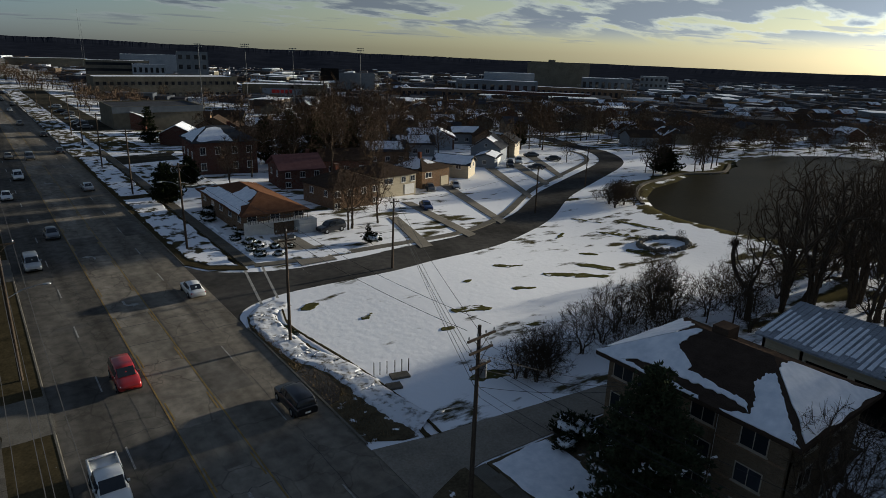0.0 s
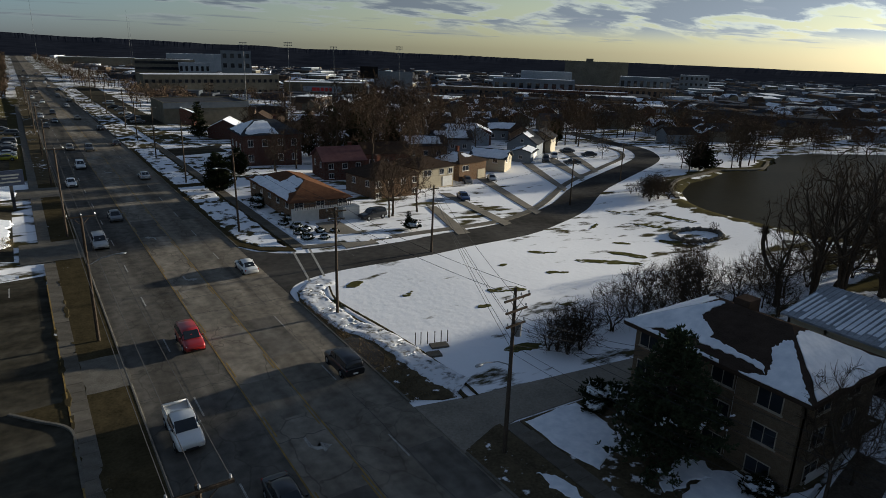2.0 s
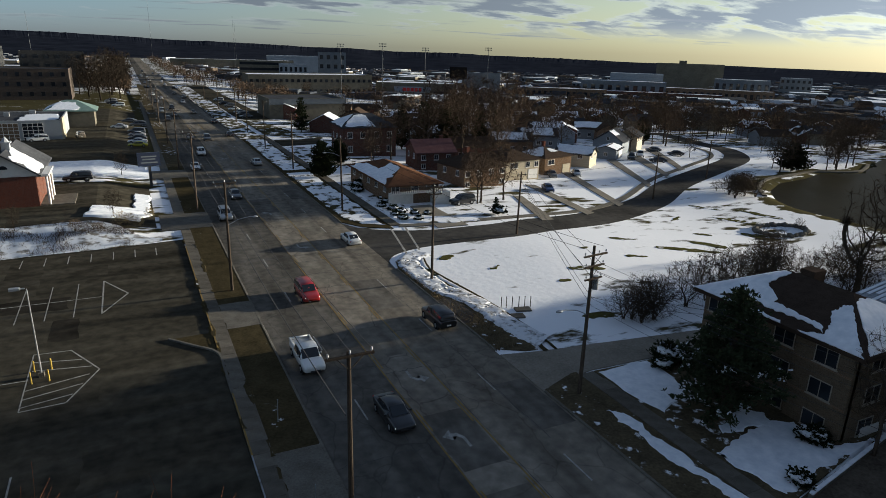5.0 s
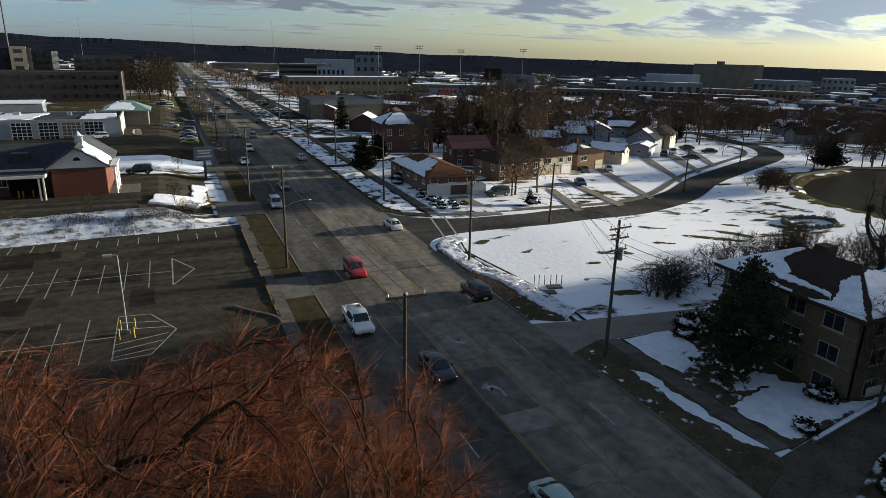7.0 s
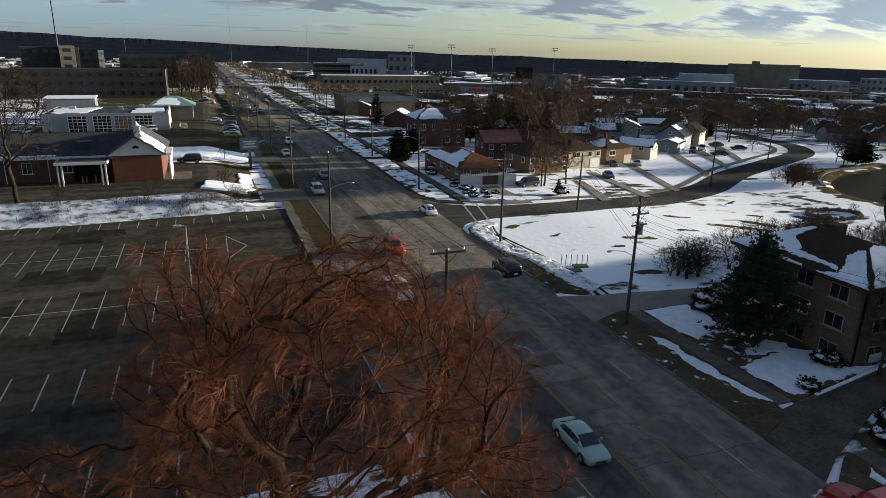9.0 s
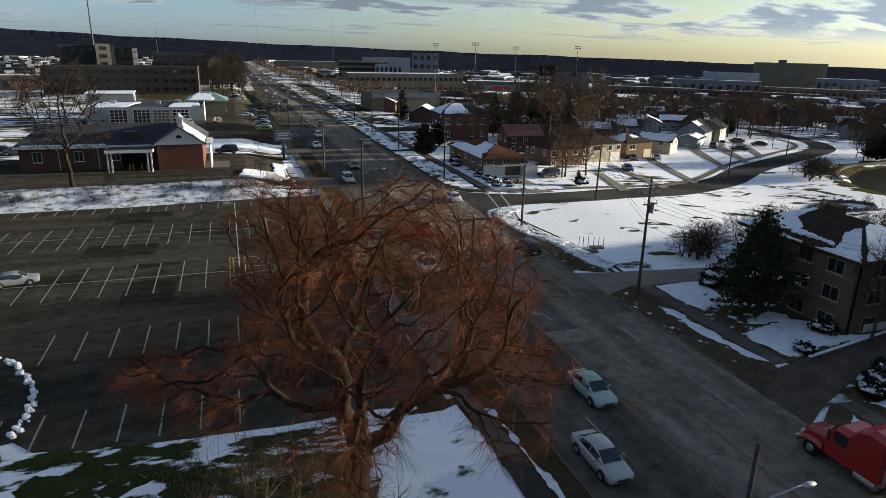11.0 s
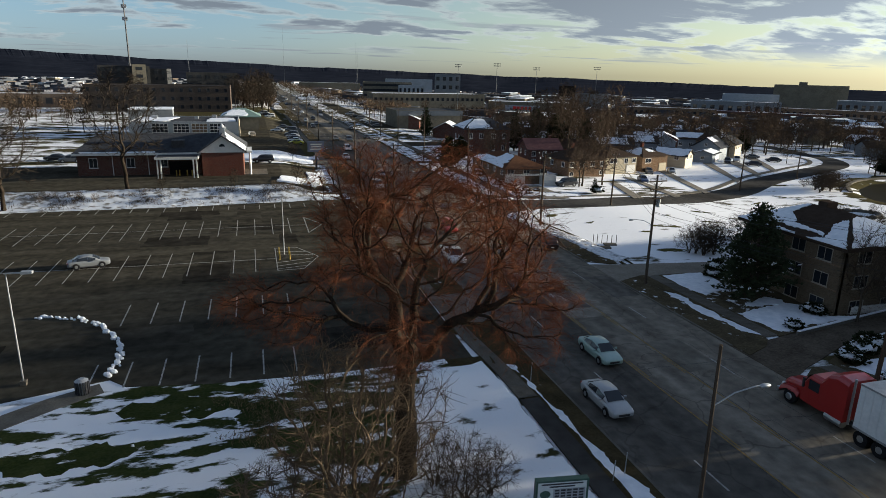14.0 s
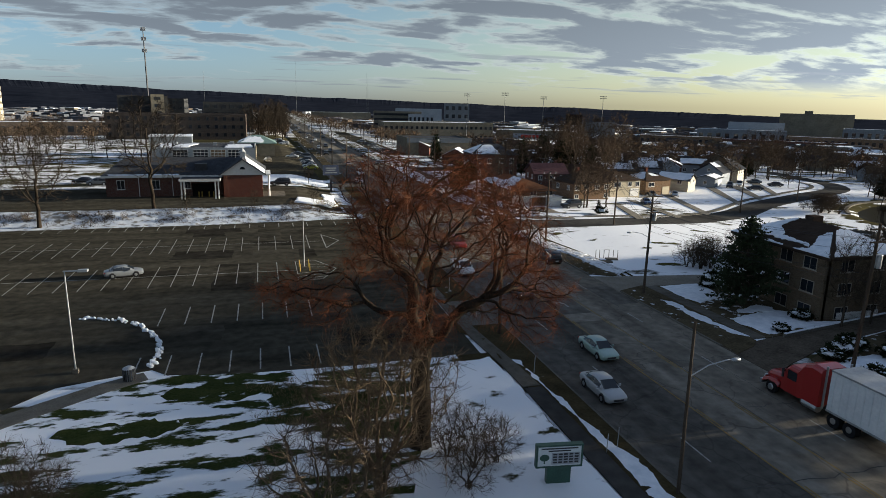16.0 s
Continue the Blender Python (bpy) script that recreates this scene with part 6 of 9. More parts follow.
def colonised(seed, roots, crowns, step=0.42, reach=3.6, kill=0.85, tip=0.012, power=2.35, gnarl=0.16, twigs=7, twig_len=1.1, twig_r=0.006, droop=0.25, sides=7, sprouts=0):
    """A bare tree whose limbs grow towards points scattered through its crown. roots: the bent starts of its stems, each a list of points;
    crowns: (x, y, z, rx, ry, rz, points). Returns the wood of each stem and all the twigs."""
    rng, rnd = np.random.default_rng(seed), random.Random(seed)
    goals = []
    for cx, cy, cz, rx, ry, rz, n in crowns:
        d = rng.normal(size=(n, 3))
        d /= np.linalg.norm(d, axis=1)[:, None]
        goals.append(np.array((cx, cy, cz)) + d * (rng.random(n) ** 0.42)[:, None] * np.array((rx, ry, rz)))
    goals = np.concatenate(goals)
    nodes, parents, stem = [], [], []
    for k, line_ in enumerate(roots):
        last = -1
        for p, q in zip(line_, line_[1:]):
            p, q = np.array(p, float), np.array(q, float)
            m = max(1, int(np.linalg.norm(q - p) / step))
            for i in range(m):
                nodes.append(p + (q - p) * i / m + rng.normal(size=3) * 0.03 * (last >= 0))
                parents.append(last)
                stem.append(k)
                last = len(nodes) - 1
    near = np.full(len(goals), 1e9)
    owner = np.zeros(len(goals), int)

    def note(first):
        for i in range(first, len(nodes)):
            d = np.linalg.norm(goals - nodes[i], axis=1)
            better = d < near
            near[better], owner[better] = d[better], i
    note(0)
    alive = np.ones(len(goals), bool)
    for turn_ in range(160):
        alive &= near > kill
        pull = alive & (near < reach * (2.2 if turn_ < 14 else 1.0))
        if not pull.any():
            break
        first = len(nodes)
        for i in np.unique(owner[pull]):
            mine = goals[pull & (owner == i)] - nodes[i]
            d = (mine / np.linalg.norm(mine, axis=1)[:, None]).mean(axis=0)
            if parents[i] >= 0:
                d = d + 0.55 * (nodes[i] - nodes[parents[i]]) / step
            d = d / (np.linalg.norm(d) + 1e-9) + rng.normal(size=3) * gnarl
            nodes.append(nodes[i] + d / np.linalg.norm(d) * step)
            parents.append(i)
            stem.append(stem[i])
        note(first)
        if len(nodes) > 14000:
            break
    n = len(nodes)
    kids = [[] for _ in range(n)]
    for i, p in enumerate(parents):
        if p >= 0:
            kids[p].append(i)
    load = np.zeros(n)
    for i in range(n - 1, -1, -1):
        load[i] = max(load[i], tip ** power)
        if parents[i] >= 0:
            load[parents[i]] += load[i]
    rad = load ** (1 / power)
    woods, twig = [([], []) for _ in roots], ([], [])
    P = [Vector(p) for p in nodes]

    def tube_along(store, pts, radii, k):
        vs, fs = store
        base = len(vs)
        for i, (p, r) in enumerate(zip(pts, radii)):
            z = (pts[min(i + 1, len(pts) - 1)] - pts[max(i - 1, 0)]).normalized()
            a = (Vector((0.0, 1.0, 0.13)) - z * z.dot(Vector((0.0, 1.0, 0.13))))
            a = a.normalized() if a.length > 0.05 else z.orthogonal().normalized()
            c = z.cross(a)
            for j in range(k):
                w = 2 * math.pi * j / k
                vs.append(tuple(p + a * (r * math.cos(w)) + c * (r * math.sin(w))))
        for i in range(len(pts) - 1):
            for j in range(k):
                fs.append((base + k * i + j, base + k * i + (j + 1) % k, base + k * (i + 1) + (j + 1) % k, base + k * (i + 1) + j))

    for i in range(n):
        if parents[i] >= 0 and max(kids[parents[i]], key=lambda q: rad[q]) == i:
            continue
        chain = ([parents[i]] if parents[i] >= 0 else []) + [i]
        while kids[chain[-1]]:
            chain.append(max(kids[chain[-1]], key=lambda q: rad[q]))
        radii = [rad[q] for q in chain]
        if parents[i] >= 0:
            radii[0] = radii[1]
        else:
            radii = [r * (1 + 0.55 * math.exp(-q * step / 0.7)) for q, r in enumerate(radii)]
        big_r = radii[0]
        tube_along(woods[stem[i]], [P[q] for q in chain], radii, sides + 2 if big_r > 0.2 else (sides if big_r > 0.09 else (5 if big_r > 0.04 else 3)))
    for i in range(n):
        thick = rad[i] > 0.14 and P[i].z > 1.2
        if parents[i] < 0 or (rad[i] > tip * 3.2 and not (thick and sprouts)):
            continue
        along = (P[i] - P[parents[i]]).normalized()
        for k in range(sprouts if thick else (twigs if not kids[i] else max(1, twigs // 3))):
            d = (along + Vector((rnd.gauss(0, 0.6), rnd.gauss(0, 0.6), rnd.gauss(0, 0.5)))).normalized()
            size, p, pts = twig_len * rnd.uniform(0.45, 1.25), P[i] + (P[parents[i]] - P[i]) * rnd.random(), []
            for q in range(4):
                pts.append(p.copy())
                p = p + d * (size / 3)
                d = (d + Vector((rnd.gauss(0, 0.18), rnd.gauss(0, 0.18), rnd.gauss(0, 0.15) - droop))).normalized()
            tube_along(twig, pts, (twig_r, twig_r * 0.85, twig_r * 0.7, twig_r * 0.4), 3)
    return woods, twig


def bare_tree(name, at, data, bark, twig, label, group="", turn=0.0, scale=1.0, category="tree"):
    ob = thing(name, at, label, category, group, turn)
    ob.scale = (scale, scale, scale)
    for k, (vs, fs) in enumerate(data[0]):
        o = raw_part("trunk" if len(data[0]) == 1 else "stem", vs, fs, bark, ob)
        o.data.polygons.foreach_set("use_smooth", [True] * len(fs))
    raw_part("crown", *data[1], twig, ob)
    return ob


def crown_at(across, depth, z, *rest):
    """Crown places by the two sides of the large tree: across runs east by south, depth north by east."""
    return (0.953 * across + 0.303 * depth, -0.303 * across + 0.953 * depth, z, *rest)


def pads():
    """Clumps of twigs round the large crown, with gaps between them."""
    rnd = random.Random(14)
    made = []
    for k in range(30):
        a, e = k * 2.39996, 1 - 1.35 * (k + 0.5) / 30
        c = math.sqrt(max(0.0, 1 - e * e))
        q = rnd.uniform(0.72, 0.98)
        made.append(crown_at(1.4 + 6.0 * c * math.cos(a) * q, 0.3 + 6.0 * c * math.sin(a) * q, 13.4 + 4.7 * e * q, rnd.uniform(1.5, 2.3), rnd.uniform(1.5, 2.3), rnd.uniform(1.0, 1.5), 95))
    made += [crown_at(*p) for p in ((-8.2, 0.4, 10.2, 2.2, 2.0, 1.3, 170), (-5.8, -0.8, 9.6, 2.2, 2.2, 1.4, 170), (-4.6, 1.4, 11.2, 1.8, 1.8, 1.0, 80), (7.4, 0.4, 11.0, 1.8, 2.2, 1.6, 120), (6.3, -2.2, 9.6, 1.9, 1.9, 1.5, 100),
                                    (-3.6, 1.0, 17.0, 1.8, 2.2, 1.5, 130), (-1.6, -1.0, 17.8, 1.8, 1.8, 1.2, 110), (2.2, 1.0, 18.0, 1.8, 1.8, 1.1, 110), (0.4, -5.0, 10.4, 2.4, 1.8, 1.4, 110), (4.2, 3.4, 8.6, 2.2, 2.0, 1.2, 90))]
    return made


big = colonised(7, [[(0, 0, -0.3), (0.12, 0.05, 2.6), (-0.05, 0.1, 5.0), (0.15, 0.0, 6.6)]], pads(), 0.36, 4.4, 0.50, 0.0175, 1.87, 0.22, 19, 1.15, 0.0055, 0.24, 7, 7)
bare_tree("tree", (-22.0, -27.3, 0.1), big, OLD_BARK, RED_TWIG, "large gnarled bare tree with drooping reddish twigs")


def upright(seed, h, wide, points, twigs, base=0.28, tip=0.016, twig_r=0.011, lean=0.0):
    """A tall bare tree with steep limbs."""
    rnd = random.Random(seed)
    top = h * base
    return colonised(seed, [[(0, 0, -0.4), (rnd.uniform(-0.15, 0.15), rnd.uniform(-0.15, 0.15), top * 0.5), (lean * top, rnd.uniform(-0.3, 0.3), top)]],
                     [(lean * h * 0.6, 0, h * 0.66, wide, wide, h * 0.34, points), (lean * h * 0.4, 0, h * 0.42, wide * 1.0, wide * 1.0, h * 0.2, points // 3)], 0.5, 4.6, 0.85, tip, 2.05, 0.17, twigs, 1.3, twig_r, 0.0, 6)


park = [upright(s, h, w, 420, 5, b, 0.032, 0.014, l) for s, h, w, b, l in ((21, 18.5, 5.6, 0.20, 0.05), (22, 17.0, 6.2, 0.15, -0.06), (23, 19.5, 5.0, 0.22, 0.02), (24, 15.5, 6.0, 0.16, 0.1))]
small = [upright(s, 14.5, w, 420, 8, b, 0.022, 0.020) for s, w, b in ((31, 4.6, 0.17), (32, 5.2, 0.14), (33, 4.2, 0.20))]
SPOTS = [(72.7, 10.0, 1.0), (74.9, 9.8, 0.9), (70.4, 6.3, 0.95), (58.3, 8.3, 0.69), (59.5, 7.6, 0.74), (84.4, 8.5, 1.22), (88.5, 8.8, 1.16), (85.2, 5.2, 1.22), (74.0, -0.6, 1.1), (89.8, 13.8, 0.9), (96.0, 10.0, 1.0), (96.1, 7.0, 1.22), (96.0, 3.0, 1.22), (92.0, -4.0, 1.28), (84.0, -5.0, 1.16), (100.0, 8.0, 1.1), (76, -5, 1.1), (104, -2, 1.22), (88, 1, 0.98), (66.5, -6.5, 0.78), (110, 4, 1.22), (62, -3.5, 0.84), (64, -11, 0.95), (69, -14, 1.01), (78, -11, 1.22), (86, -12, 1.22), (95, -10, 1.22), (72, -20, 1.06), (82, -19, 1.22), (92, -18, 1.22), (104, -12, 1.22), (62, -18, 0.9), (66, -25, 1.01), (76, -27, 1.22), (88, -26, 1.22), (60.5, 3.2, 0.78), (79, 3.5, 1.04), (67.5, 1.5, 0.84), (100, -20, 1.22)]


def stand(spots, kinds, label, group, bark, twig, seed=0):
    made = []
    for i, (x, y, s) in enumerate(spots):
        k = i % len(kinds)
        if i < len(kinds):
            made.append(bare_tree("tree", (x, y, land(x, y)), kinds[k], bark, twig, label, group, 50 * i + seed, s))
        else:
            t = copy_thing(made[k], pose(x, y, land(x, y), 0, 0, 67 * i + seed))
            t.scale = (s * 0.85, s * 0.85, s * (0.9 + 0.2 * ((i * 37) % 10) / 10))


# southern trees, mostly out of view, all kept to shade the apartment house
stand([p for i, p in enumerate(SPOTS) if p[1] < -2 or i % 2 == 0 or p[0] > 95], park, "tall bare deciduous tree near the pond", "bare trees by the pond", BARK, TWIG)
# broad forked trees at the near shore: several stout limbs from low down
forked = []
for seed, h, wide, lean in ((25, 17.0, 5.4, -0.22), (26, 18.0, 4.8, 0.05), (27, 16.0, 5.6, 0.15)):
    rnd = random.Random(seed)
    limbs = [[(0, 0, -0.4), (0.1, 0.1, 1.6)]]
    for k in range(5):
        a = 2 * math.pi * k / 5 + rnd.uniform(-0.3, 0.3)
        o = rnd.uniform(0.6, 1.5)
        limbs.append([(0.1 * math.cos(a), 0.1 * math.sin(a), 0.2), (o * 0.5 * math.cos(a) + lean, o * 0.5 * math.sin(a), h * 0.22), (o * math.cos(a) + lean * 3, o * math.sin(a), h * 0.4)])
    forked.append(colonised(seed, limbs, [(lean * h * 0.7, 0, h * 0.66, wide, wide, h * 0.34, 230), (lean * h * 0.4, 0, h * 0.42, wide, wide, h * 0.18, 60)], 0.5, 4.6, 0.85, 0.046, 2.2, 0.16, 3, 1.3, 0.014, 0.0, 6))
stand([(66.0, 6.9, 1.05), (67.2, 4.2, 1.1), (76.0, 3.0, 1.1), (71.0, -2.6, 1.0)], forked, "bare forked tree with stout rising limbs", "bare trees by the pond", BARK, TWIG, 20)
stand([(131.4, 73.0, 0.75), (153.2, 72.4, 0.75), (157, 75.0, 0.7), (169, 138, 0.95), (168.8, 77.5, 0.85), (163.4, 104, 0.5), (178, 131, 0.95), (177.5, 139, 0.95), (160, 74, 0.85), (148, 71.5, 0.8), (164, 80, 0.9), (172, 84, 0.95), (184, 96, 0.95), (192, 108, 1.0), (135, 78, 0.6), (140, 77.2, 0.75), (137.4, 76.4, 0.7), (136.6, 73.6, 0.65), (57, 8, 0.45), (63.5, 9.0, 0.5), (54, 9.5, 0.4), (25.8, -14.7, 0.66), (29.6, -14.6, 0.5), (140, 128, 0.9), (156, 132, 0.8), (128, 100, 0.5), (195, 150, 1.0), (210, 120, 0.9), (182, 140, 0.9)], small, "bare park tree standing in snow", "bare park trees", BARK, DARK_TWIG, 20)
stand([(36.4, 61.6, 0.72), (37.4, 62.2, 0.78), (43.1, 63.7, 0.74), (38.8, 110, 0.95), (72, 140, 1.45), (77, 137, 1.5), (82, 135.5, 1.5), (87, 133, 1.4), (67, 144, 1.4), (75, 147, 1.4), (92, 138, 1.2), (136, 128, 1.2), (142, 124, 1.3), (147, 130, 1.2), (62, 98, 0.9), (50, 112, 1.25), (70, 112, 1.1), (30, 98, 0.7), (57, 108, 1.3), (63, 116, 1.25), (46, 116, 1.1), (84, 116, 0.9), (98, 122, 0.9), (118, 114, 0.9), (122, 128, 1.0), (104, 138, 0.9), (44, 132, 0.9), (58, 130, 0.9), (76, 138, 0.9), (40, 148, 0.8), (92, 144, 1.0), (66, 92, 0.7), (33, 108, 0.6), (52, 120, 1.0), (80, 160, 1.0), (120, 160, 1.0), (140, 176, 1.0), (60, 176, 1.0)], small, "bare tree between the houses", "bare trees among the houses", BARK, FAR_TWIG, 33)
stand([(-50.6, 62.0, 1.42), (-67.2, 54.2, 1.25), (-81.0, 172, 0.6), (-88, 125, 0.5), (-96, 128, 0.45), (-113, 240, 0.95), (-86, 174, 0.55), (-104, 190, 0.7), (-92, 205, 0.6), (-20.3, 100, 0.35), (-21.5, 68.5, 0.3), (-33.0, 61, 0.25), (-45.0, 60.4, 0.25), (-88, 92, 0.7)], small, "bare tree on the snow bank", "bare trees on the bank", OLD_BARK, SHADED_TWIG, 10)


stand([(-20.5, 300, 1.2), (-24, 316, 1.35), (-28, 282, 1.2), (-18.5, 330, 1.3), (-23, 345, 1.4), (-30, 330, 1.3), (-19, 362, 1.4), (-26, 370, 1.4), (-34, 352, 1.3), (-20, 385, 1.4), (-33, 300, 1.2), (-18, 405, 1.4), (-38, 322, 1.3), (-24, 268, 1.0)], small, "dark bare roadside tree near the hospital", "bare trees beside the far road", SHADED_TWIG, SHADED_TWIG, 51)


# shrubs: several stems from one stool, spreading into a ragged dome
def fan(seed, n, low, out, mid):
    rnd = random.Random(seed)
    made = []
    for k in range(n):
        a = 2 * math.pi * k / n + rnd.uniform(-0.4, 0.4)
        o = out * rnd.uniform(0.5, 1.1)
        made.append([(0.12 * math.cos(a), 0.12 * math.sin(a), -0.2), (o * 0.35 * math.cos(a), o * 0.35 * math.sin(a), low * mid), (o * math.cos(a), o * math.sin(a), low)])
    return made


SHRUBS = [colonised(s, fan(s, 6, 1.3, 0.8, 0.5), [(0, 0, 2.7, 2.3, 2.3, 2.1, 420), (0.4, 0.2, 1.5, 2.3, 2.3, 1.0, 130)], 0.25, 2.0, 0.42, 0.012, 2.1, 0.26, 7, 0.8, 0.010, 0.04, 5) for s in (41, 42)]


def shrubs(spots, label, group, mat, seed):
    made = []
    for i, (x, y, s) in enumerate(spots):
        if i < 2:
            made.append(bare_tree("shrub", (x, y, land(x, y) + 0.05), SHRUBS[i], BARK, mat, label, group, seed + 40 * i, s, "shrub"))
        else:
            t = copy_thing(made[i % 2], pose(x, y, land(x, y) + 0.05, 0, 0, seed + 71 * i))
            t.scale = (s, s, s)


shrubs([(27.4, 9.8, 1.0), (29.8, 10.6, 0.9), (25.6, 10.6, 0.8), (26.7, 9.1, 0.75), (28.4, 9.2, 0.8), (26.4, 10.2, 0.7), (28.6, 10.4, 0.85), (34.6, 10.9, 1.1), (38.4, 11.6, 1.2), (41.8, 12.7, 1.2), (45.5, 13.2, 1.1), (49.1, 13.1, 1.1), (53, 16, 1.1), (58, 18, 1.0), (36.8, 7.6, 0.9), (43, 8.4, 1.0), (40.5, 3.2, 0.9), (47, 9.8, 1.1), (62, 22, 1.0), (56, 5.5, 1.0), (59.5, 8.6, 1.0), (56, 10.8, 1.05), (51.7, 12.3, 1.2), (50.4, 14.2, 1.1), (63.5, 12, 1.0), (68, 12.5, 0.9), (76, 12, 1.0), (85, 12, 0.9), (71, 10, 1.0), (81, 9, 1.1), (91, 11, 1.0), (97, 12, 1.0), (66, 15, 0.9)], "leafless bush at the edge of the snowy lot", "leafless bushes by the lot", DARK_TWIG, 5)
shrubs([(96.5, 56.5, 0.9), (93.5, 54.5, 0.8), (99, 54, 0.9), (101, 59, 0.7), (84, 33, 0.4), (108, 64, 0.6), (96, 61.5, 0.5), (97.4, 55.4, 1.0), (100.0, 57.4, 1.0), (95.4, 57.6, 0.9), (102, 61, 0.8), (98.6, 58.6, 0.95), (97.0, 58.8, 0.85), (101.4, 59.2, 0.9), (96.2, 56.4, 0.95)], "low bare bush by the pond", "bushes at the pond edge", DARK_TWIG, 8)
shrubs([(-19.4, -30.6, 0.85), (-17.9, -30.4, 0.65), (-20.6, -28.8, 0.8), (-20.4, -32.6, 0.75)], "dark leafless shrub on the snow", "shrubs under the large tree", DARK_TWIG, 17)
shrubs([(-44.4, -28.4, 0.8), (-42.8, -30.2, 0.75), (-46.2, -30.0, 0.8)], "leafless brown shrub on the lawn", "shrubs on the lawn edge", TWIG, 7)
shrubs([(-27.0, -19.6, 0.42), (-25.2, -19.0, 0.45), (-23.4, -19.6, 0.4)], "low straw-coloured shrub on the lawn", "shrubs on the lawn", YELLOW_TWIG, 27)
def dry_stems(name, n, place, tall, mat, label, seed):
    """Dead grass and weed stems, too many to count, each a thin bent blade; place gives a spot or nothing."""
    rnd = random.Random(seed)
    vs, fs = [], []
    for k in range(n):
        spot = place(rnd)
        if spot is None:
            continue
        x, y, z = spot
        h, a, w = tall * rnd.uniform(0.4, 1.2), rnd.random() * 6.283, rnd.uniform(0.012, 0.03)
        lx, ly = rnd.gauss(0, 0.6) * h, rnd.gauss(0, 0.6) * h
        b = len(vs)
        dx, dy = w * math.cos(a), w * math.sin(a)
        vs.extend(((x - dx, y - dy, z), (x + dx, y + dy, z), (x + lx * 0.4 + dx * 0.8, y + ly * 0.4 + dy * 0.8, z + h * 0.6), (x + lx * 0.4 - dx * 0.8, y + ly * 0.4 - dy * 0.8, z + h * 0.6), (x + lx, y + ly, z + h)))
        fs.extend(((b, b + 1, b + 2, b + 3), (b + 3, b + 2, b + 4)))
    tagged(raw_part(name, vs, fs, mat), label, "dry grass", kind="stuff")


def on_bank(rnd):
    x = rnd.uniform(-100, -19)
    v = clamp01(rnd.gauss(0.48, 0.24))
    y = 53.6 + 9.0 * v
    return (x, y, land(x, y) + 0.15) if noise.noise((x * 0.16, y * 0.5, 3)) + 0.5 * noise.noise((x * 0.7, y, 8)) > rnd.uniform(0.0, 0.5) else None


def on_lawn(rnd):
    x, y = rnd.uniform(-33, -17), rnd.uniform(-23, -14)
    return (x, y, 0.15) if noise.noise((x * 0.35, y * 0.45, 5)) > rnd.uniform(0.05, 0.4) else None


def on_verge(rnd):
    y = rnd.uniform(9, 33)
    x = 9.9 + rnd.random() * (2.4 if y < 22 else 0.9)
    return (x, y, 0.11)


dry_stems("bank_brush", 34000, on_bank, 0.55, DARK_TWIG, "brown weed stems standing through the snow bank", 6)
dry_stems("lawn_grass", 6000, on_lawn, 0.26, STRAW_TWIG, "straw-coloured dead grass tufts on the lawn", 7)
dry_stems("verge_grass", 2500, on_verge, 0.20, STRAW_TWIG, "dead grass on the muddy verge", 8)
shrubs([(-24.6, 58.6, 0.36), (-26.0, 59.4, 0.4), (-23.2, 59.0, 0.34), (-27.6, 58.8, 0.3), (-55, 57.4, 0.3), (-57.5, 58.0, 0.32), (-52.6, 57.8, 0.26), (-63, 57.0, 0.28), (-43.6, 57.8, 0.24), (-70, 57, 0.3), (-76, 57.6, 0.3)], "low brown brush on the snow bank", "brush on the bank", TWIG, 3)
shrubs([(-16.6, 68.6, 0.35), (-19.4, 63.0, 0.4), (-20.6, 62.6, 0.45), (-18.2, 62.8, 0.35)], "dry brown bush in the snow", "bushes on the bank", YELLOW_TWIG, 29)
sapling = [colonised(51, fan(51, 7, 3.2, 1.5, 0.55), [(0, 0, 6.0, 3.9, 3.9, 3.1, 1000), (0.3, 0, 3.2, 3.8, 3.8, 1.7, 300)], 0.3, 2.6, 0.48, 0.0175, 2.05, 0.18, 7, 1.0, 0.0105, -0.04, 5),
           colonised(52, fan(52, 6, 2.2, 1.3, 0.55), [(0, 0, 4.2, 3.8, 3.8, 2.5, 900)], 0.3, 2.4, 0.48, 0.0175, 2.05, 0.20, 7, 0.9, 0.0105, 0.02, 5)]
bare_tree("sapling_clump", (-25.4, -32.0, 0.1), sapling[0], BARE_STEM, BARE_STEM, "clump of slender pale brown saplings before the large tree", scale=1.15)
bare_tree("sapling_clump", (-28.6, -35.2, 0.1), sapling[1], BARK, TWIG, "low spreading clump of slender grey-brown saplings", turn=80)


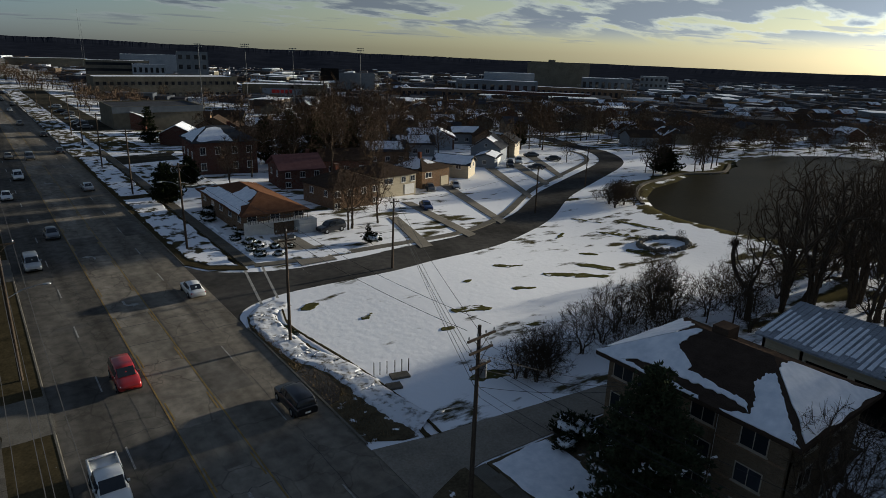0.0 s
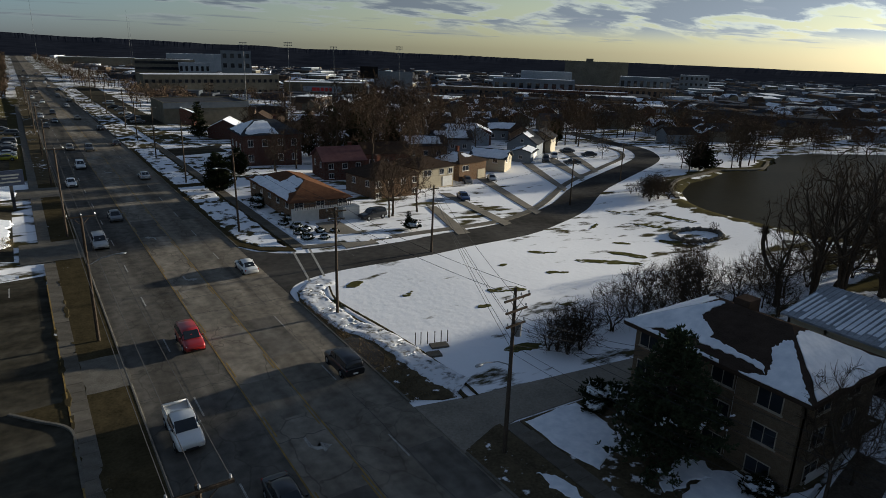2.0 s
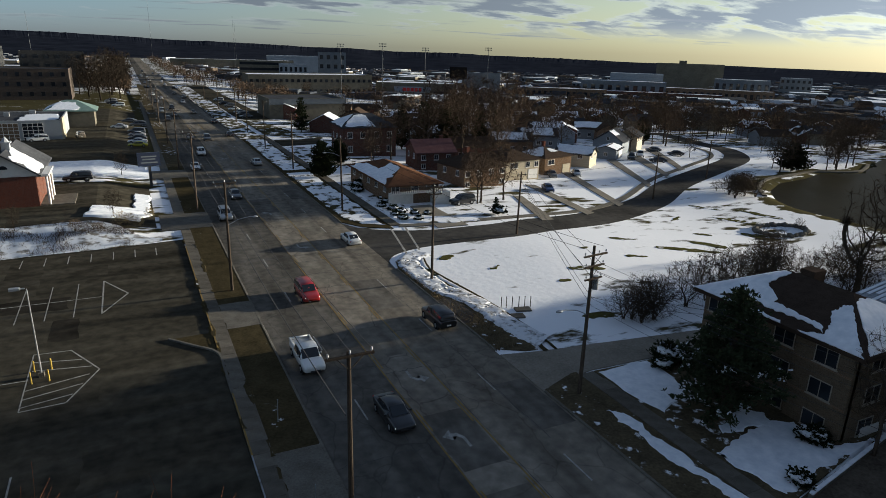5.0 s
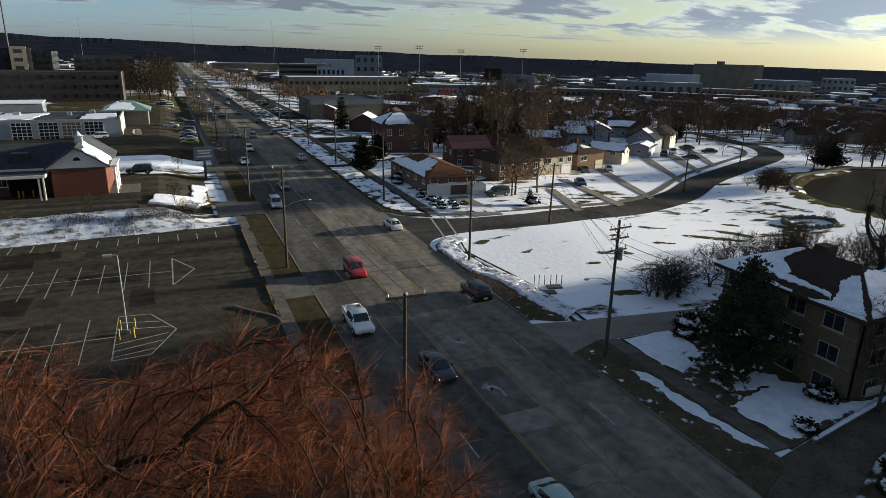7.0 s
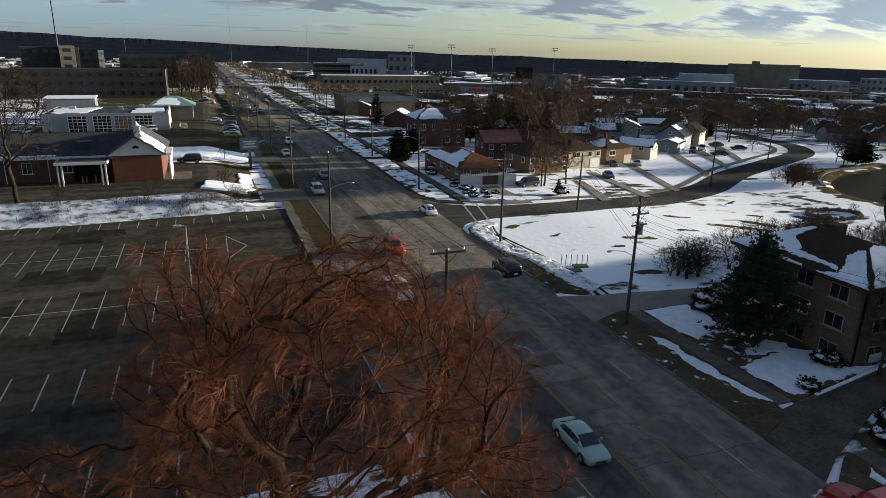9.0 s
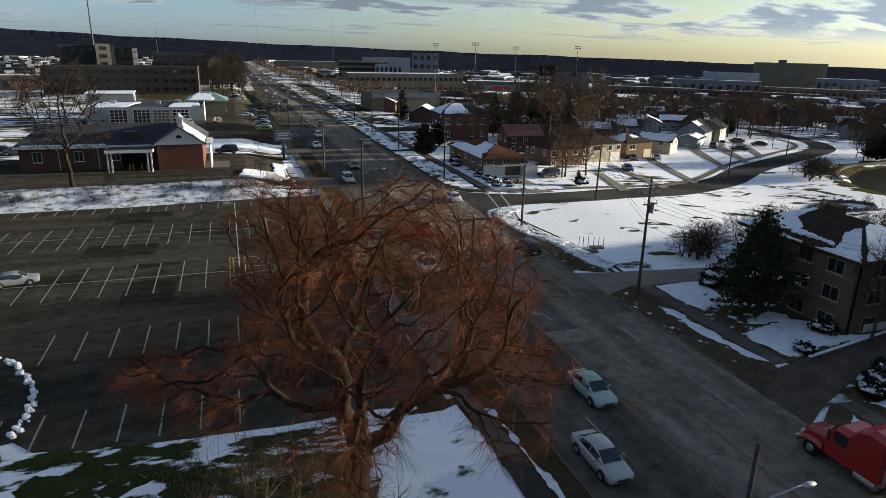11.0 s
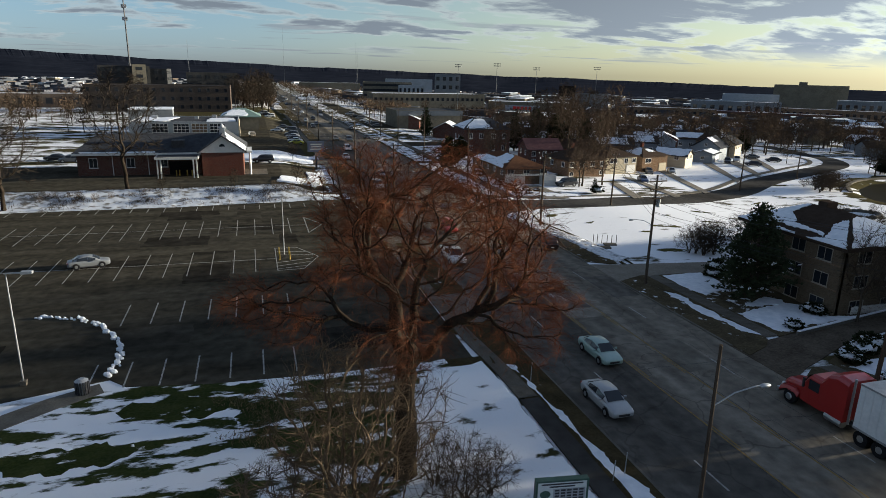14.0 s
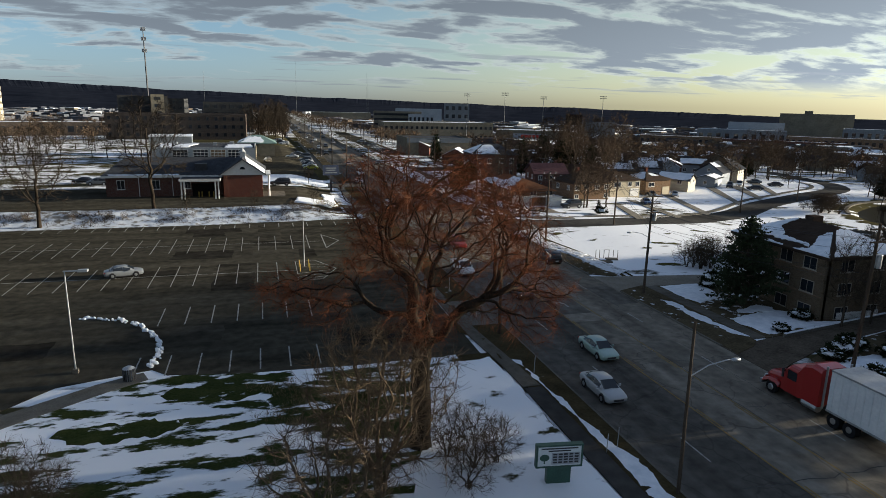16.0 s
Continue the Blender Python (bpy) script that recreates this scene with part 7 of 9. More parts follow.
def conifer(seed, h, width, rows, tufts, narrow=False):
    """A conifer: trunk, and whorls of drooping boughs set with tufts of needles."""
    rnd = random.Random(seed)
    wood, leaf = ([], []), ([], [])

    def stick(p, q, r0, r1, store, n=4):
        vs, fs = store
        z = (q - p).normalized()
        a = z.orthogonal().normalized()
        b = z.cross(a)
        base = len(vs)
        for c, r in ((p, r0), (q, r1)):
            for k in range(n):
                vs.append(tuple(c + a * (r * math.cos(2 * math.pi * k / n)) + b * (r * math.sin(2 * math.pi * k / n))))
        for k in range(n):
            fs.append((base + k, base + (k + 1) % n, base + n + (k + 1) % n, base + n + k))

    def tuft(p, d, size):
        vs, fs = leaf
        for k in range(5):
            e = (d + Vector((rnd.gauss(0, 0.55), rnd.gauss(0, 0.55), rnd.gauss(0, 0.4)))).normalized() * size * rnd.uniform(0.7, 1.2)
            s = e.orthogonal().normalized() * size * 0.20
            s.rotate(Matrix.Rotation(rnd.random() * 6.28, 3, e))
            b = len(vs)
            vs.extend((tuple(p - s * 0.4), tuple(p + e * 0.55 + s), tuple(p + e), tuple(p + e * 0.5 - s)))
            fs.append((b, b + 1, b + 2, b + 3))

    stick(Vector((0, 0, -0.3)), Vector((0, 0, h * 0.97)), 0.02 * h, 0.02, wood, 8)
    for i in range(rows):
        t = (i + rnd.random() * 0.6) / rows
        z = h * (0.05 + 0.93 * t) if narrow else h * (0.10 + 0.88 * t)
        reach = width * (1 - t) ** (0.55 if narrow else 0.95) * rnd.uniform(0.75, 1.12) + 0.12
        for k in range(max(4, int(9 - 4 * t))):
            ang = rnd.random() * 2 * math.pi
            out = Vector((math.cos(ang), math.sin(ang), 0))
            L = reach * rnd.uniform(0.6, 1.08)
            p, q = Vector((0, 0, z)), Vector((0, 0, z)) + out * L + Vector((0, 0, L * (0.35 if narrow else rnd.uniform(-0.12, 0.30))))
            stick(p, q, 0.035, 0.01, wood, 3)
            m = max(3, int(tufts * L / width))
            for j in range(m):
                f = 0.2 + 0.8 * (j + rnd.random()) / m
                pos = p.lerp(q, f) + Vector((rnd.gauss(0, 0.16), rnd.gauss(0, 0.16), rnd.gauss(0, 0.12)))
                tuft(pos, out + Vector((0, 0, 0.5)), 0.42 if not narrow else 0.36)
    return wood, leaf


def bushy_pine(seed, h, wide):
    """An old pine with a lumpy, rounded outline: steep forked boughs, each ending in pads of needle tufts, with scraps of snow on the lower pads."""
    rnd = random.Random(seed)
    wood, leaf, white = ([], []), ([], []), ([], [])

    def stick(p, q, r0, r1, n):
        vs, fs = wood
        z = (q - p).normalized()
        a = z.orthogonal().normalized()
        c = z.cross(a)
        base = len(vs)
        for m, r in ((p, r0), (q, r1)):
            for k in range(n):
                vs.append(tuple(m + a * (r * math.cos(2 * math.pi * k / n)) + c * (r * math.sin(2 * math.pi * k / n))))
        for k in range(n):
            fs.append((base + k, base + (k + 1) % n, base + n + (k + 1) % n, base + n + k))

    def needles(store, p, d, size, count, broad):
        vs, fs = store
        for k in range(count):
            e = (d + Vector((rnd.gauss(0, 0.7), rnd.gauss(0, 0.7), rnd.gauss(0, 0.55)))).normalized() * size * rnd.uniform(0.6, 1.2)
            w = e.orthogonal().normalized() * size * broad
            w.rotate(Matrix.Rotation(rnd.random() * 6.28, 3, e))
            b = len(vs)
            vs.extend((tuple(p), tuple(p + e * 0.5 + w), tuple(p + e), tuple(p + e * 0.5 - w)))
            fs.append((b, b + 1, b + 2, b + 3))

    stick(Vector((0, 0, -0.3)), Vector((0.2, 0.1, h * 0.55)), 0.26, 0.15, 9)
    stick(Vector((0.2, 0.1, h * 0.55)), Vector((0.1, -0.1, h * 0.97)), 0.15, 0.03, 7)
    for i in range(210):
        t = (i + rnd.random()) / 210
        z = h * (0.10 + 0.87 * t)
        ang = i * 2.39996 + rnd.uniform(-0.3, 0.3)
        lump = 0.86 + 0.55 * noise.noise((math.cos(ang) * 1.3, math.sin(ang) * 1.3, z * 0.42))
        reach = wide * min(1.0, 1.28 * (1 - t) ** 0.72) * (0.78 + 0.22 * smooth(0.0, 0.18, t)) * lump + 0.15
        out = Vector((math.cos(ang), math.sin(ang), 0))
        L = reach * rnd.uniform(0.72, 1.0)
        p = Vector((0.12, 0, z - 0.18 * L))
        q = p + out * L + Vector((0, 0, L * rnd.uniform(0.05, 0.42)))
        stick(p, q, 0.045, 0.012, 4)
        for j in range(max(4, int(L * 6.5))):
            f = 1 - 0.75 * rnd.random() ** 1.4
            pos = p.lerp(q, f) + Vector((rnd.gauss(0, 0.24), rnd.gauss(0, 0.24), rnd.gauss(0, 0.16)))
            needles(leaf, pos, out * 0.8 + Vector((0, 0, 0.75)), 0.36, 7, 0.16)
        if t < 0.5 and i % 5 == 0:
            for k in range(3):
                needles(white, q + Vector((rnd.gauss(0, 0.25), rnd.gauss(0, 0.25), 0.08)), Vector((0, 0, -0.1)) + out * 0.4, 0.22, 4, 0.42)
    return wood, leaf, white


pine = bushy_pine(61, 10.3, 4.2)
pine_tree = tree_from("pine_tree", (20.2, -6.6, 0.1), pine, BARK, NEEDLES, "dark bushy pine with scraps of snow beside the apartment house")
tagged(raw_part("snow_dusting", *pine[2], SNOW, pine_tree, "scraps of snow on the boughs"), kind="stuff")
cedar = conifer(63, 9.0, 2.4, 26, 16, True)
protos = [tree_from("cedar_tree", (44, -16.0, 0), cedar, BARK, HEDGE, "dark columnar evergreen among bare trees", "cedars")]
wind = tree_from("cedar_tree", (42, -15.0, 0), conifer(66, 9.0, 3.2, 10, 6, True), BARK, HEDGE, "dark evergreen of a garden windbreak", "windbreak evergreens")
# evergreens out of view south of the apartment house, added to shade the near lawn
for i in range(18):
    x, y, s = 44 + 7 * math.sin(i * 2.3), -17.5 - 3.4 * i, 1.9 + 0.25 * math.sin(i * 1.7)
    t = copy_thing(wind, pose(x, y, 0, 0, 0, 77 * i))
    t.scale = (s * 1.15, s * 1.15, s)
dense = conifer(65, 7.4, 3.2, 34, 30, True)
hedge = tree_from("cedar_tree", (16.6, 91.5, 0), dense, BARK, HEDGE, "dark dense rounded cedar beside the walk", "cedars")
for x, y, sx, sz in ((138.6, 74.6, 1.5, 0.95),):
    t = copy_thing(hedge, pose(x, y, land(x, y), 0, 0, 31 * x))
    t.scale = (sx, sx, sz)
    tagged(t, "broad dark rounded evergreen by the pond")
t = copy_thing(hedge, pose(24.5, 106, 0, 0, 0, 70))
t.scale = (0.8, 0.8, 0.8)
for x, y, s in ((139, 133, 1.0), (144, 136, 0.9), (71.5, 138, 1.5), (84, 137, 1.2), (79.5, 139, 1.4), (54, 124, 1.5), (60, 122, 1.4), (56, 116, 1.4), (49, 128, 1.3), (31, 168, 1.2), (71, 124, 1.3), (35.6, 53.7, 0.33)):
    t = copy_thing(protos[0], pose(x, y, land(x, y), 0, 0, 40 * x))
    t.scale = (s, s, s)
low = conifer(64, 1.6, 1.3, 9, 10, True)
protos = [tree_from("evergreen_shrub", (22.8, 1.6, 0.1), low, BARK, HEDGE, "low evergreen shrub dusted with snow", "foundation shrubs", category="shrub")]
bm = bm_new()
bmesh.ops.create_icosphere(bm, subdivisions=3, radius=1.0, matrix=Matrix.Diagonal((0.95, 0.95, 0.42, 1)))
for v in bm.verts:
    k = 1 + 0.30 * noise.noise(v.co * 2.6) + 0.14 * noise.noise(v.co * 7)
    v.co = Vector((v.co.x * k, v.co.y * k, 0.98 + v.co.z * k + 0.55 * noise.noise(v.co * 3.3 + Vector((5, 1, 2)))))
part("snow_cap", bm, SNOW, protos[0], "snow lying on the shrub", True)
for x, y, s in ((24.0, 1.0, 1.1), (21.6, 0.8, 0.8), (23.4, -11.8, 0.9), (18.2, -14.6, 0.7), (19.6, -20.6, 1.0), (21.4, -20.0, 1.1), (17.2, -21.6, 0.9), (17.0, -26.0, 1.0), (23.2, -23.0, 1.2), (19.0, 57.5, 0.62), (20.6, 58.6, 0.74), (22.4, 57.2, 0.62), (24.2, 56.4, 0.56), (20.0, 60.5, 0.81), (21.0, 66.0, 0.74), (21.2, 69.0, 0.62), (26, 118, 1.4), (18.9, 63.5, 0.68), (18.8, 76, 1.0), (19.2, 54.6, 0.74), (21.6, 53.6, 0.62), (20.6, 80, 1.2), (36.2, 53.6, 1.1), (27.6, -20.6, 1.2), (25.4, -21.6, 1.0)):
    t = copy_thing(protos[0], pose(x, y, land(x, y) + 0.08, 0, 0, 53 * x))
    t.scale = (s, s, s * 0.72)


# ---- vehicles ----
def loft(bm, rings):
    made = [[bm.verts.new(p) for p in r] for r in rings]
    n = len(rings[0])
    for a, b in zip(made, made[1:]):
        for i in range(n):
            bm.faces.new((a[i], a[(i + 1) % n], b[(i + 1) % n], b[i]))
    bm.faces.new(made[0][::-1])
    bm.faces.new(made[-1])
    bmesh.ops.recalc_face_normals(bm, faces=bm.faces)
    return bm


CAR_SHAPES = {
    # length, width, stations of the lower body (y, bottom, top, half width), stations of the glasshouse (y, bottom, top, half width low, half width top)
    "sedan": (4.7, ((-2.35, 0.42, 0.78, 0.72), (-2.22, 0.28, 0.90, 0.84), (-1.55, 0.22, 0.96, 0.90), (-0.6, 0.20, 0.97, 0.91), (0.8, 0.20, 0.95, 0.91), (1.6, 0.22, 0.88, 0.89), (2.2, 0.28, 0.76, 0.82), (2.36, 0.40, 0.62, 0.66)),
              ((-1.75, 0.93, 0.97, 0.74, 0.62), (-1.05, 0.93, 1.38, 0.80, 0.60), (-0.1, 0.93, 1.45, 0.82, 0.62), (0.45, 0.93, 1.38, 0.82, 0.60), (1.25, 0.90, 0.94, 0.78, 0.66)), (-1.0, 0.42, 1.40, 0.60)),
    "suv": (4.8, ((-2.4, 0.50, 0.95, 0.78), (-2.3, 0.34, 1.05, 0.88), (-1.5, 0.28, 1.10, 0.94), (0.7, 0.26, 1.08, 0.95), (1.6, 0.28, 1.02, 0.93), (2.25, 0.34, 0.90, 0.86), (2.42, 0.46, 0.72, 0.70)),
            ((-2.28, 1.04, 1.10, 0.80, 0.70), (-2.0, 1.05, 1.68, 0.86, 0.70), (-0.2, 1.05, 1.74, 0.88, 0.72), (0.55, 1.05, 1.66, 0.88, 0.70), (1.25, 1.02, 1.07, 0.84, 0.74)), (-1.95, 0.52, 1.70, 0.70)),
    "pickup": (5.5, ((-2.75, 0.55, 1.00, 0.86), (-2.7, 0.42, 1.08, 0.92), (-0.9, 0.36, 1.10, 0.96), (0.9, 0.34, 1.10, 0.97), (1.9, 0.36, 1.06, 0.96), (2.6, 0.42, 0.98, 0.90), (2.76, 0.5, 0.8, 0.78)),
               ((-0.75, 1.06, 1.15, 0.86, 0.74), (-0.55, 1.06, 1.74, 0.90, 0.74), (0.3, 1.06, 1.80, 0.90, 0.76), (0.75, 1.06, 1.72, 0.90, 0.74), (1.45, 1.04, 1.10, 0.86, 0.78)), (-0.5, 0.72, 1.76, 0.74)),
}
PAINT = {}


def car(kind, at, turn, colour, colour_name, label, group="cars on the road", lights=False):
    """The car looks along its +y axis."""
    L, lower, glass, roof = CAR_SHAPES[kind]
    if colour_name not in PAINT:
        PAINT[colour_name] = gloss(colour_name + "_car_paint", colour, 0.28, 0.15, 0.6)
    paint = PAINT[colour_name]
    name = {"sedan": "car", "suv": "suv", "pickup": "pickup_truck"}[kind]
    ob = thing(name, at, label, {"sedan": "car", "suv": "car", "pickup": "truck"}[kind], group, turn)

    def between(stations, k=3):
        """Smooth stations, k for each given one."""
        P = [stations[0]] + list(stations) + [stations[-1]]
        out = []
        for a, b, c, d in zip(P, P[1:], P[2:], P[3:]):
            for q in range(k):
                t = q / k
                out.append([0.5 * (2 * b[m] + (c[m] - a[m]) * t + (2 * a[m] - 5 * b[m] + 4 * c[m] - d[m]) * t * t + (3 * b[m] - a[m] - 3 * c[m] + d[m]) * t ** 3) for m in range(len(b))])
        return out + [list(stations[-1])]

    def ring(y, z0, z1, w):
        h = z1 - z0
        side = ((0.88, 0.0), (0.96, 0.10), (0.985, 0.30), (1.0, 0.52), (0.985, 0.72), (0.95, 0.86), (0.88, 0.95), (0.70, 1.0), (0.35, 1.02))
        return [(-w * a, y, z0 + h * b) for a, b in side] + [(w * a, y, z0 + h * b) for a, b in side[::-1]]
    bm = loft(bm_new(), [ring(*s) for s in between(lower)])
    if kind == "pickup":
        box(bm, -0.78, 0.78, -2.6, -0.85, 1.1, 1.135)
        for s in (-1, 1):
            box(bm, s * 0.86 - 0.06, s * 0.86 + 0.06, -2.7, -0.8, 1.04, 1.3)
        box(bm, -0.9, 0.9, -2.72, -2.62, 1.04, 1.3)
    body = part("body", bm, paint, ob, "", True)
    # cabin: painted shell with its panes set on it
    part("cabin", loft(bm_new(), [[(-a, y, z0), (-(a + b) / 2 - 0.01, y, (z0 + z1) / 2), (-b - 0.02, y, z1 - 0.07), (-b + 0.10, y, z1), (0, y, z1 + 0.03), (b - 0.10, y, z1), (b + 0.02, y, z1 - 0.07), ((a + b) / 2 + 0.01, y, (z0 + z1) / 2), (a, y, z0)] for y, z0, z1, a, b in between(glass, 2)]), paint, ob, "", True)

    def pane(name, quad):
        c = sum((Vector(p) for p in quad), Vector()) / 4
        out = (Vector(quad[1]) - Vector(quad[0])).cross(Vector(quad[3]) - Vector(quad[0])).normalized()
        if out.dot(c - Vector((0, 0, 0.8))) < 0:
            out = -out
        bm = bm_new()
        top = [bm.verts.new(c + (Vector(p) - c) * 0.90 + out * 0.045) for p in quad]
        low = [bm.verts.new(c + (Vector(p) - c) * 0.94 + out * -0.02) for p in quad]
        bm.faces.new(top)
        for q in range(4):
            bm.faces.new((low[q], low[(q + 1) % 4], top[(q + 1) % 4], top[q]))
        bmesh.ops.recalc_face_normals(bm, faces=bm.faces)
        part(name, bm, GLASS, ob)
    g0, g1, g2, g3, g4 = glass
    pane("windscreen", [(-g3[4], g3[0], g3[2]), (g3[4], g3[0], g3[2]), (g4[4], g4[0], g4[2]), (-g4[4], g4[0], g4[2])])
    pane("rear_window", [(-g1[4], g1[0], g1[2]), (g1[4], g1[0], g1[2]), (g0[4], g0[0], g0[2]), (-g0[4], g0[0], g0[2])])
    for sx in (-1, 1):
        for (ya, za, zb, wa, wb), (yc, zc, zd, wc, wd) in (((g1[0] - 0.25, g1[1], g1[2] - 0.10, g1[3], g1[4]), g2), (g2, (g3[0] + 0.35, g3[1], g3[2] - 0.12, g3[3], g3[4]))):
            pane("side_window", [(sx * wa, ya, za + 0.02), (sx * wc, yc, zc + 0.02), (sx * (wd + 0.02), yc, zd - 0.08), (sx * (wb + 0.02), ya, zb - 0.08)])
    fy, ry = L / 2, -L / 2
    part("grille", box(bm_new(), -0.42, 0.42, fy - 0.12, fy - 0.01 + 0.03, 0.42, 0.58), DARK_METAL, ob)
    part("number_plate", box(bm_new(), -0.22, 0.22, ry - 0.03, ry + 0.1, 0.55, 0.68), TRIM, ob)
    for sx in (-1, 1):
        part("sill", box(bm_new(), sx * lower[2][3] * 0.93 - 0.04, sx * lower[2][3] * 0.93 + 0.04, -L * 0.2, L * 0.2, lower[3][1] - 0.02, lower[3][1] + 0.10), DARK_METAL, ob)
        for y in (-L * 0.29, L * 0.30):
            x = sx * (lower[2][3] + 0.004)
            part("wheel_arch", tube(bm_new(), (x - sx * 0.12, y, 0.34), (x, y, 0.34), 0.41 if kind == "sedan" else 0.46, None, 16), DARK_METAL, ob)
    r = 0.33 if kind == "sedan" else 0.38
    for sx in (-1, 1):
        for y in (-L * 0.29, L * 0.30):
            x = sx * lower[2][3] * 0.915
            wheel = part("wheel", tube(bm_new(), (x - 0.11, y, r), (x + 0.11, y, r), r, None, 16), TYRE, ob)
            part("rim", tube(bm_new(), (x + sx * 0.095, y, r), (x + sx * 0.125, y, r), r * 0.62, r * 0.55, 10), RIM, wheel)
    for sx in (-1, 1):
        fy, ry, z = L / 2 - 0.09, -L / 2 + 0.04, lower[-2][2] - 0.13
        part("headlight", box(bm_new(), sx * 0.62 - 0.14, sx * 0.62 + 0.14, fy - 0.2, fy + 0.02, z - 0.05, z + 0.05), HEADLIGHT if lights else CLEAR_LENS, ob)
        z = lower[1][2] - 0.16
        part("tail_light", box(bm_new(), sx * 0.66 - 0.14, sx * 0.66 + 0.14, ry - 0.02, ry + 0.14, z - 0.08, z + 0.09), RED_LENS, ob)
        part("mirror", box(bm_new(), sx * 0.98 - 0.09, sx * 0.98 + 0.09, 0.72, 0.82, z + 0.16, z + 0.30), paint, ob)
    return ob


HEADLIGHT = lamp_glow("lit_headlight", (1.0, 0.93, 0.8), 1.5)
SILVER, WHITE, BLACK, RED, GREY, BLUE, GREEN, TAN = (0.36, 0.37, 0.38), (0.66, 0.66, 0.65), (0.012, 0.012, 0.014), (0.28, 0.014, 0.014), (0.10, 0.105, 0.11), (0.02, 0.045, 0.14), (0.30, 0.40, 0.36), (0.26, 0.22, 0.16)
Z = 0.055
lone = car("sedan", (-48.2, 20.1, Z), -78, (0.20, 0.21, 0.22), "dull_silver", "dull silver sedan parked in the empty car park", "parked cars")
lone.scale = (0.93, 0.93, 0.96)
# traffic: the two western lanes come towards the camera, the two eastern ones go away
car("suv", (-2.7, 28.3, Z), 180, RED, "red", "red four-wheel-drive car coming down the road", lights=True)
car("pickup", (-6.4, 13.6, Z), 180, WHITE, "white", "white pickup truck in the outer lane", lights=True)
car("sedan", (-2.8, 2.6, Z), 180, BLACK, "black", "black sedan in the inner lane", lights=True)
car("sedan", (-2.7, -15.6, Z), 180, GREEN, "pale_green", "pale green coupe in the inner lane")
car("sedan", (7.9, 46.0, Z), 0, WHITE, "white", "white sedan beside the junction")
car("suv", (7.6, 17.0, Z), 0, BLACK, "black", "black four-wheel-drive car in the outer lane")
for kind, x, y, c, cn in (("suv", -6.2, 64.8, SILVER, "silver"), ("sedan", -2.6, 78.8, GREY, "grey"), ("sedan", 6.8, 110.6, SILVER, "silver"), ("suv", -3.2, 127.4, WHITE, "white"), ("sedan", -6.3, 108.7, WHITE, "white"), ("suv", 0.9, 152.5, GREY, "grey"),
                          ("sedan", -3.1, 156, TAN, "tan"), ("sedan", 8.0, 196.8, BLACK, "black"), ("suv", -1.8, 251, BLACK, "black"), ("sedan", 4.9, 282, SILVER, "silver"), ("suv", -6.0, 283, GREY, "grey"), ("sedan", 7.9, 160, BLACK, "black"),
                          ("sedan", -5.8, 330, WHITE, "white"), ("suv", 5.2, 340, GREY, "grey"), ("sedan", -2.6, 365, TAN, "tan"), ("suv", 7.8, 385, BLACK, "black"), ("sedan", 5.0, 419, SILVER, "silver"), ("sedan", -6, 440, GREY, "grey"), ("suv", -2.4, 470, WHITE, "white"), ("sedan", 7.6, 500, BLACK, "black"), ("suv", -5.8, 540, SILVER, "silver"), ("sedan", 4.8, 590, GREY, "grey"), ("suv", -2.5, 640, BLACK, "black"), ("sedan", 7.5, 700, WHITE, "white"), ("suv", -6.0, 205, BLACK, "black"), ("sedan", -2.7, 222, GREY, "grey"), ("suv", -6.1, 238, SILVER, "silver"), ("sedan", 4.6, 231, TAN, "tan"), ("sedan", -2.8, 304, WHITE, "white"), ("suv", 7.8, 312, GREY, "grey"), ("sedan", -6.2, 395, BLACK, "black"), ("suv", 4.7, 455, WHITE, "white"), ("sedan", -2.6, 525, SILVER, "silver"), ("sedan", 7.6, 560, TAN, "tan")):
    car(kind, (x, y, land(x, y) + Z), 180 if x < 1 else 0, {"silver": SILVER, "white": WHITE, "grey": GREY, "black": BLACK, "tan": TAN}[cn], cn, f"{cn} {'sedan' if kind == 'sedan' else 'four-wheel-drive car'} far along the road", lights=x < 1 and y < 300)
car("sedan", (-6.4, -23.0, Z), 180, SILVER, "silver", "silver sedan passing the grass verge")
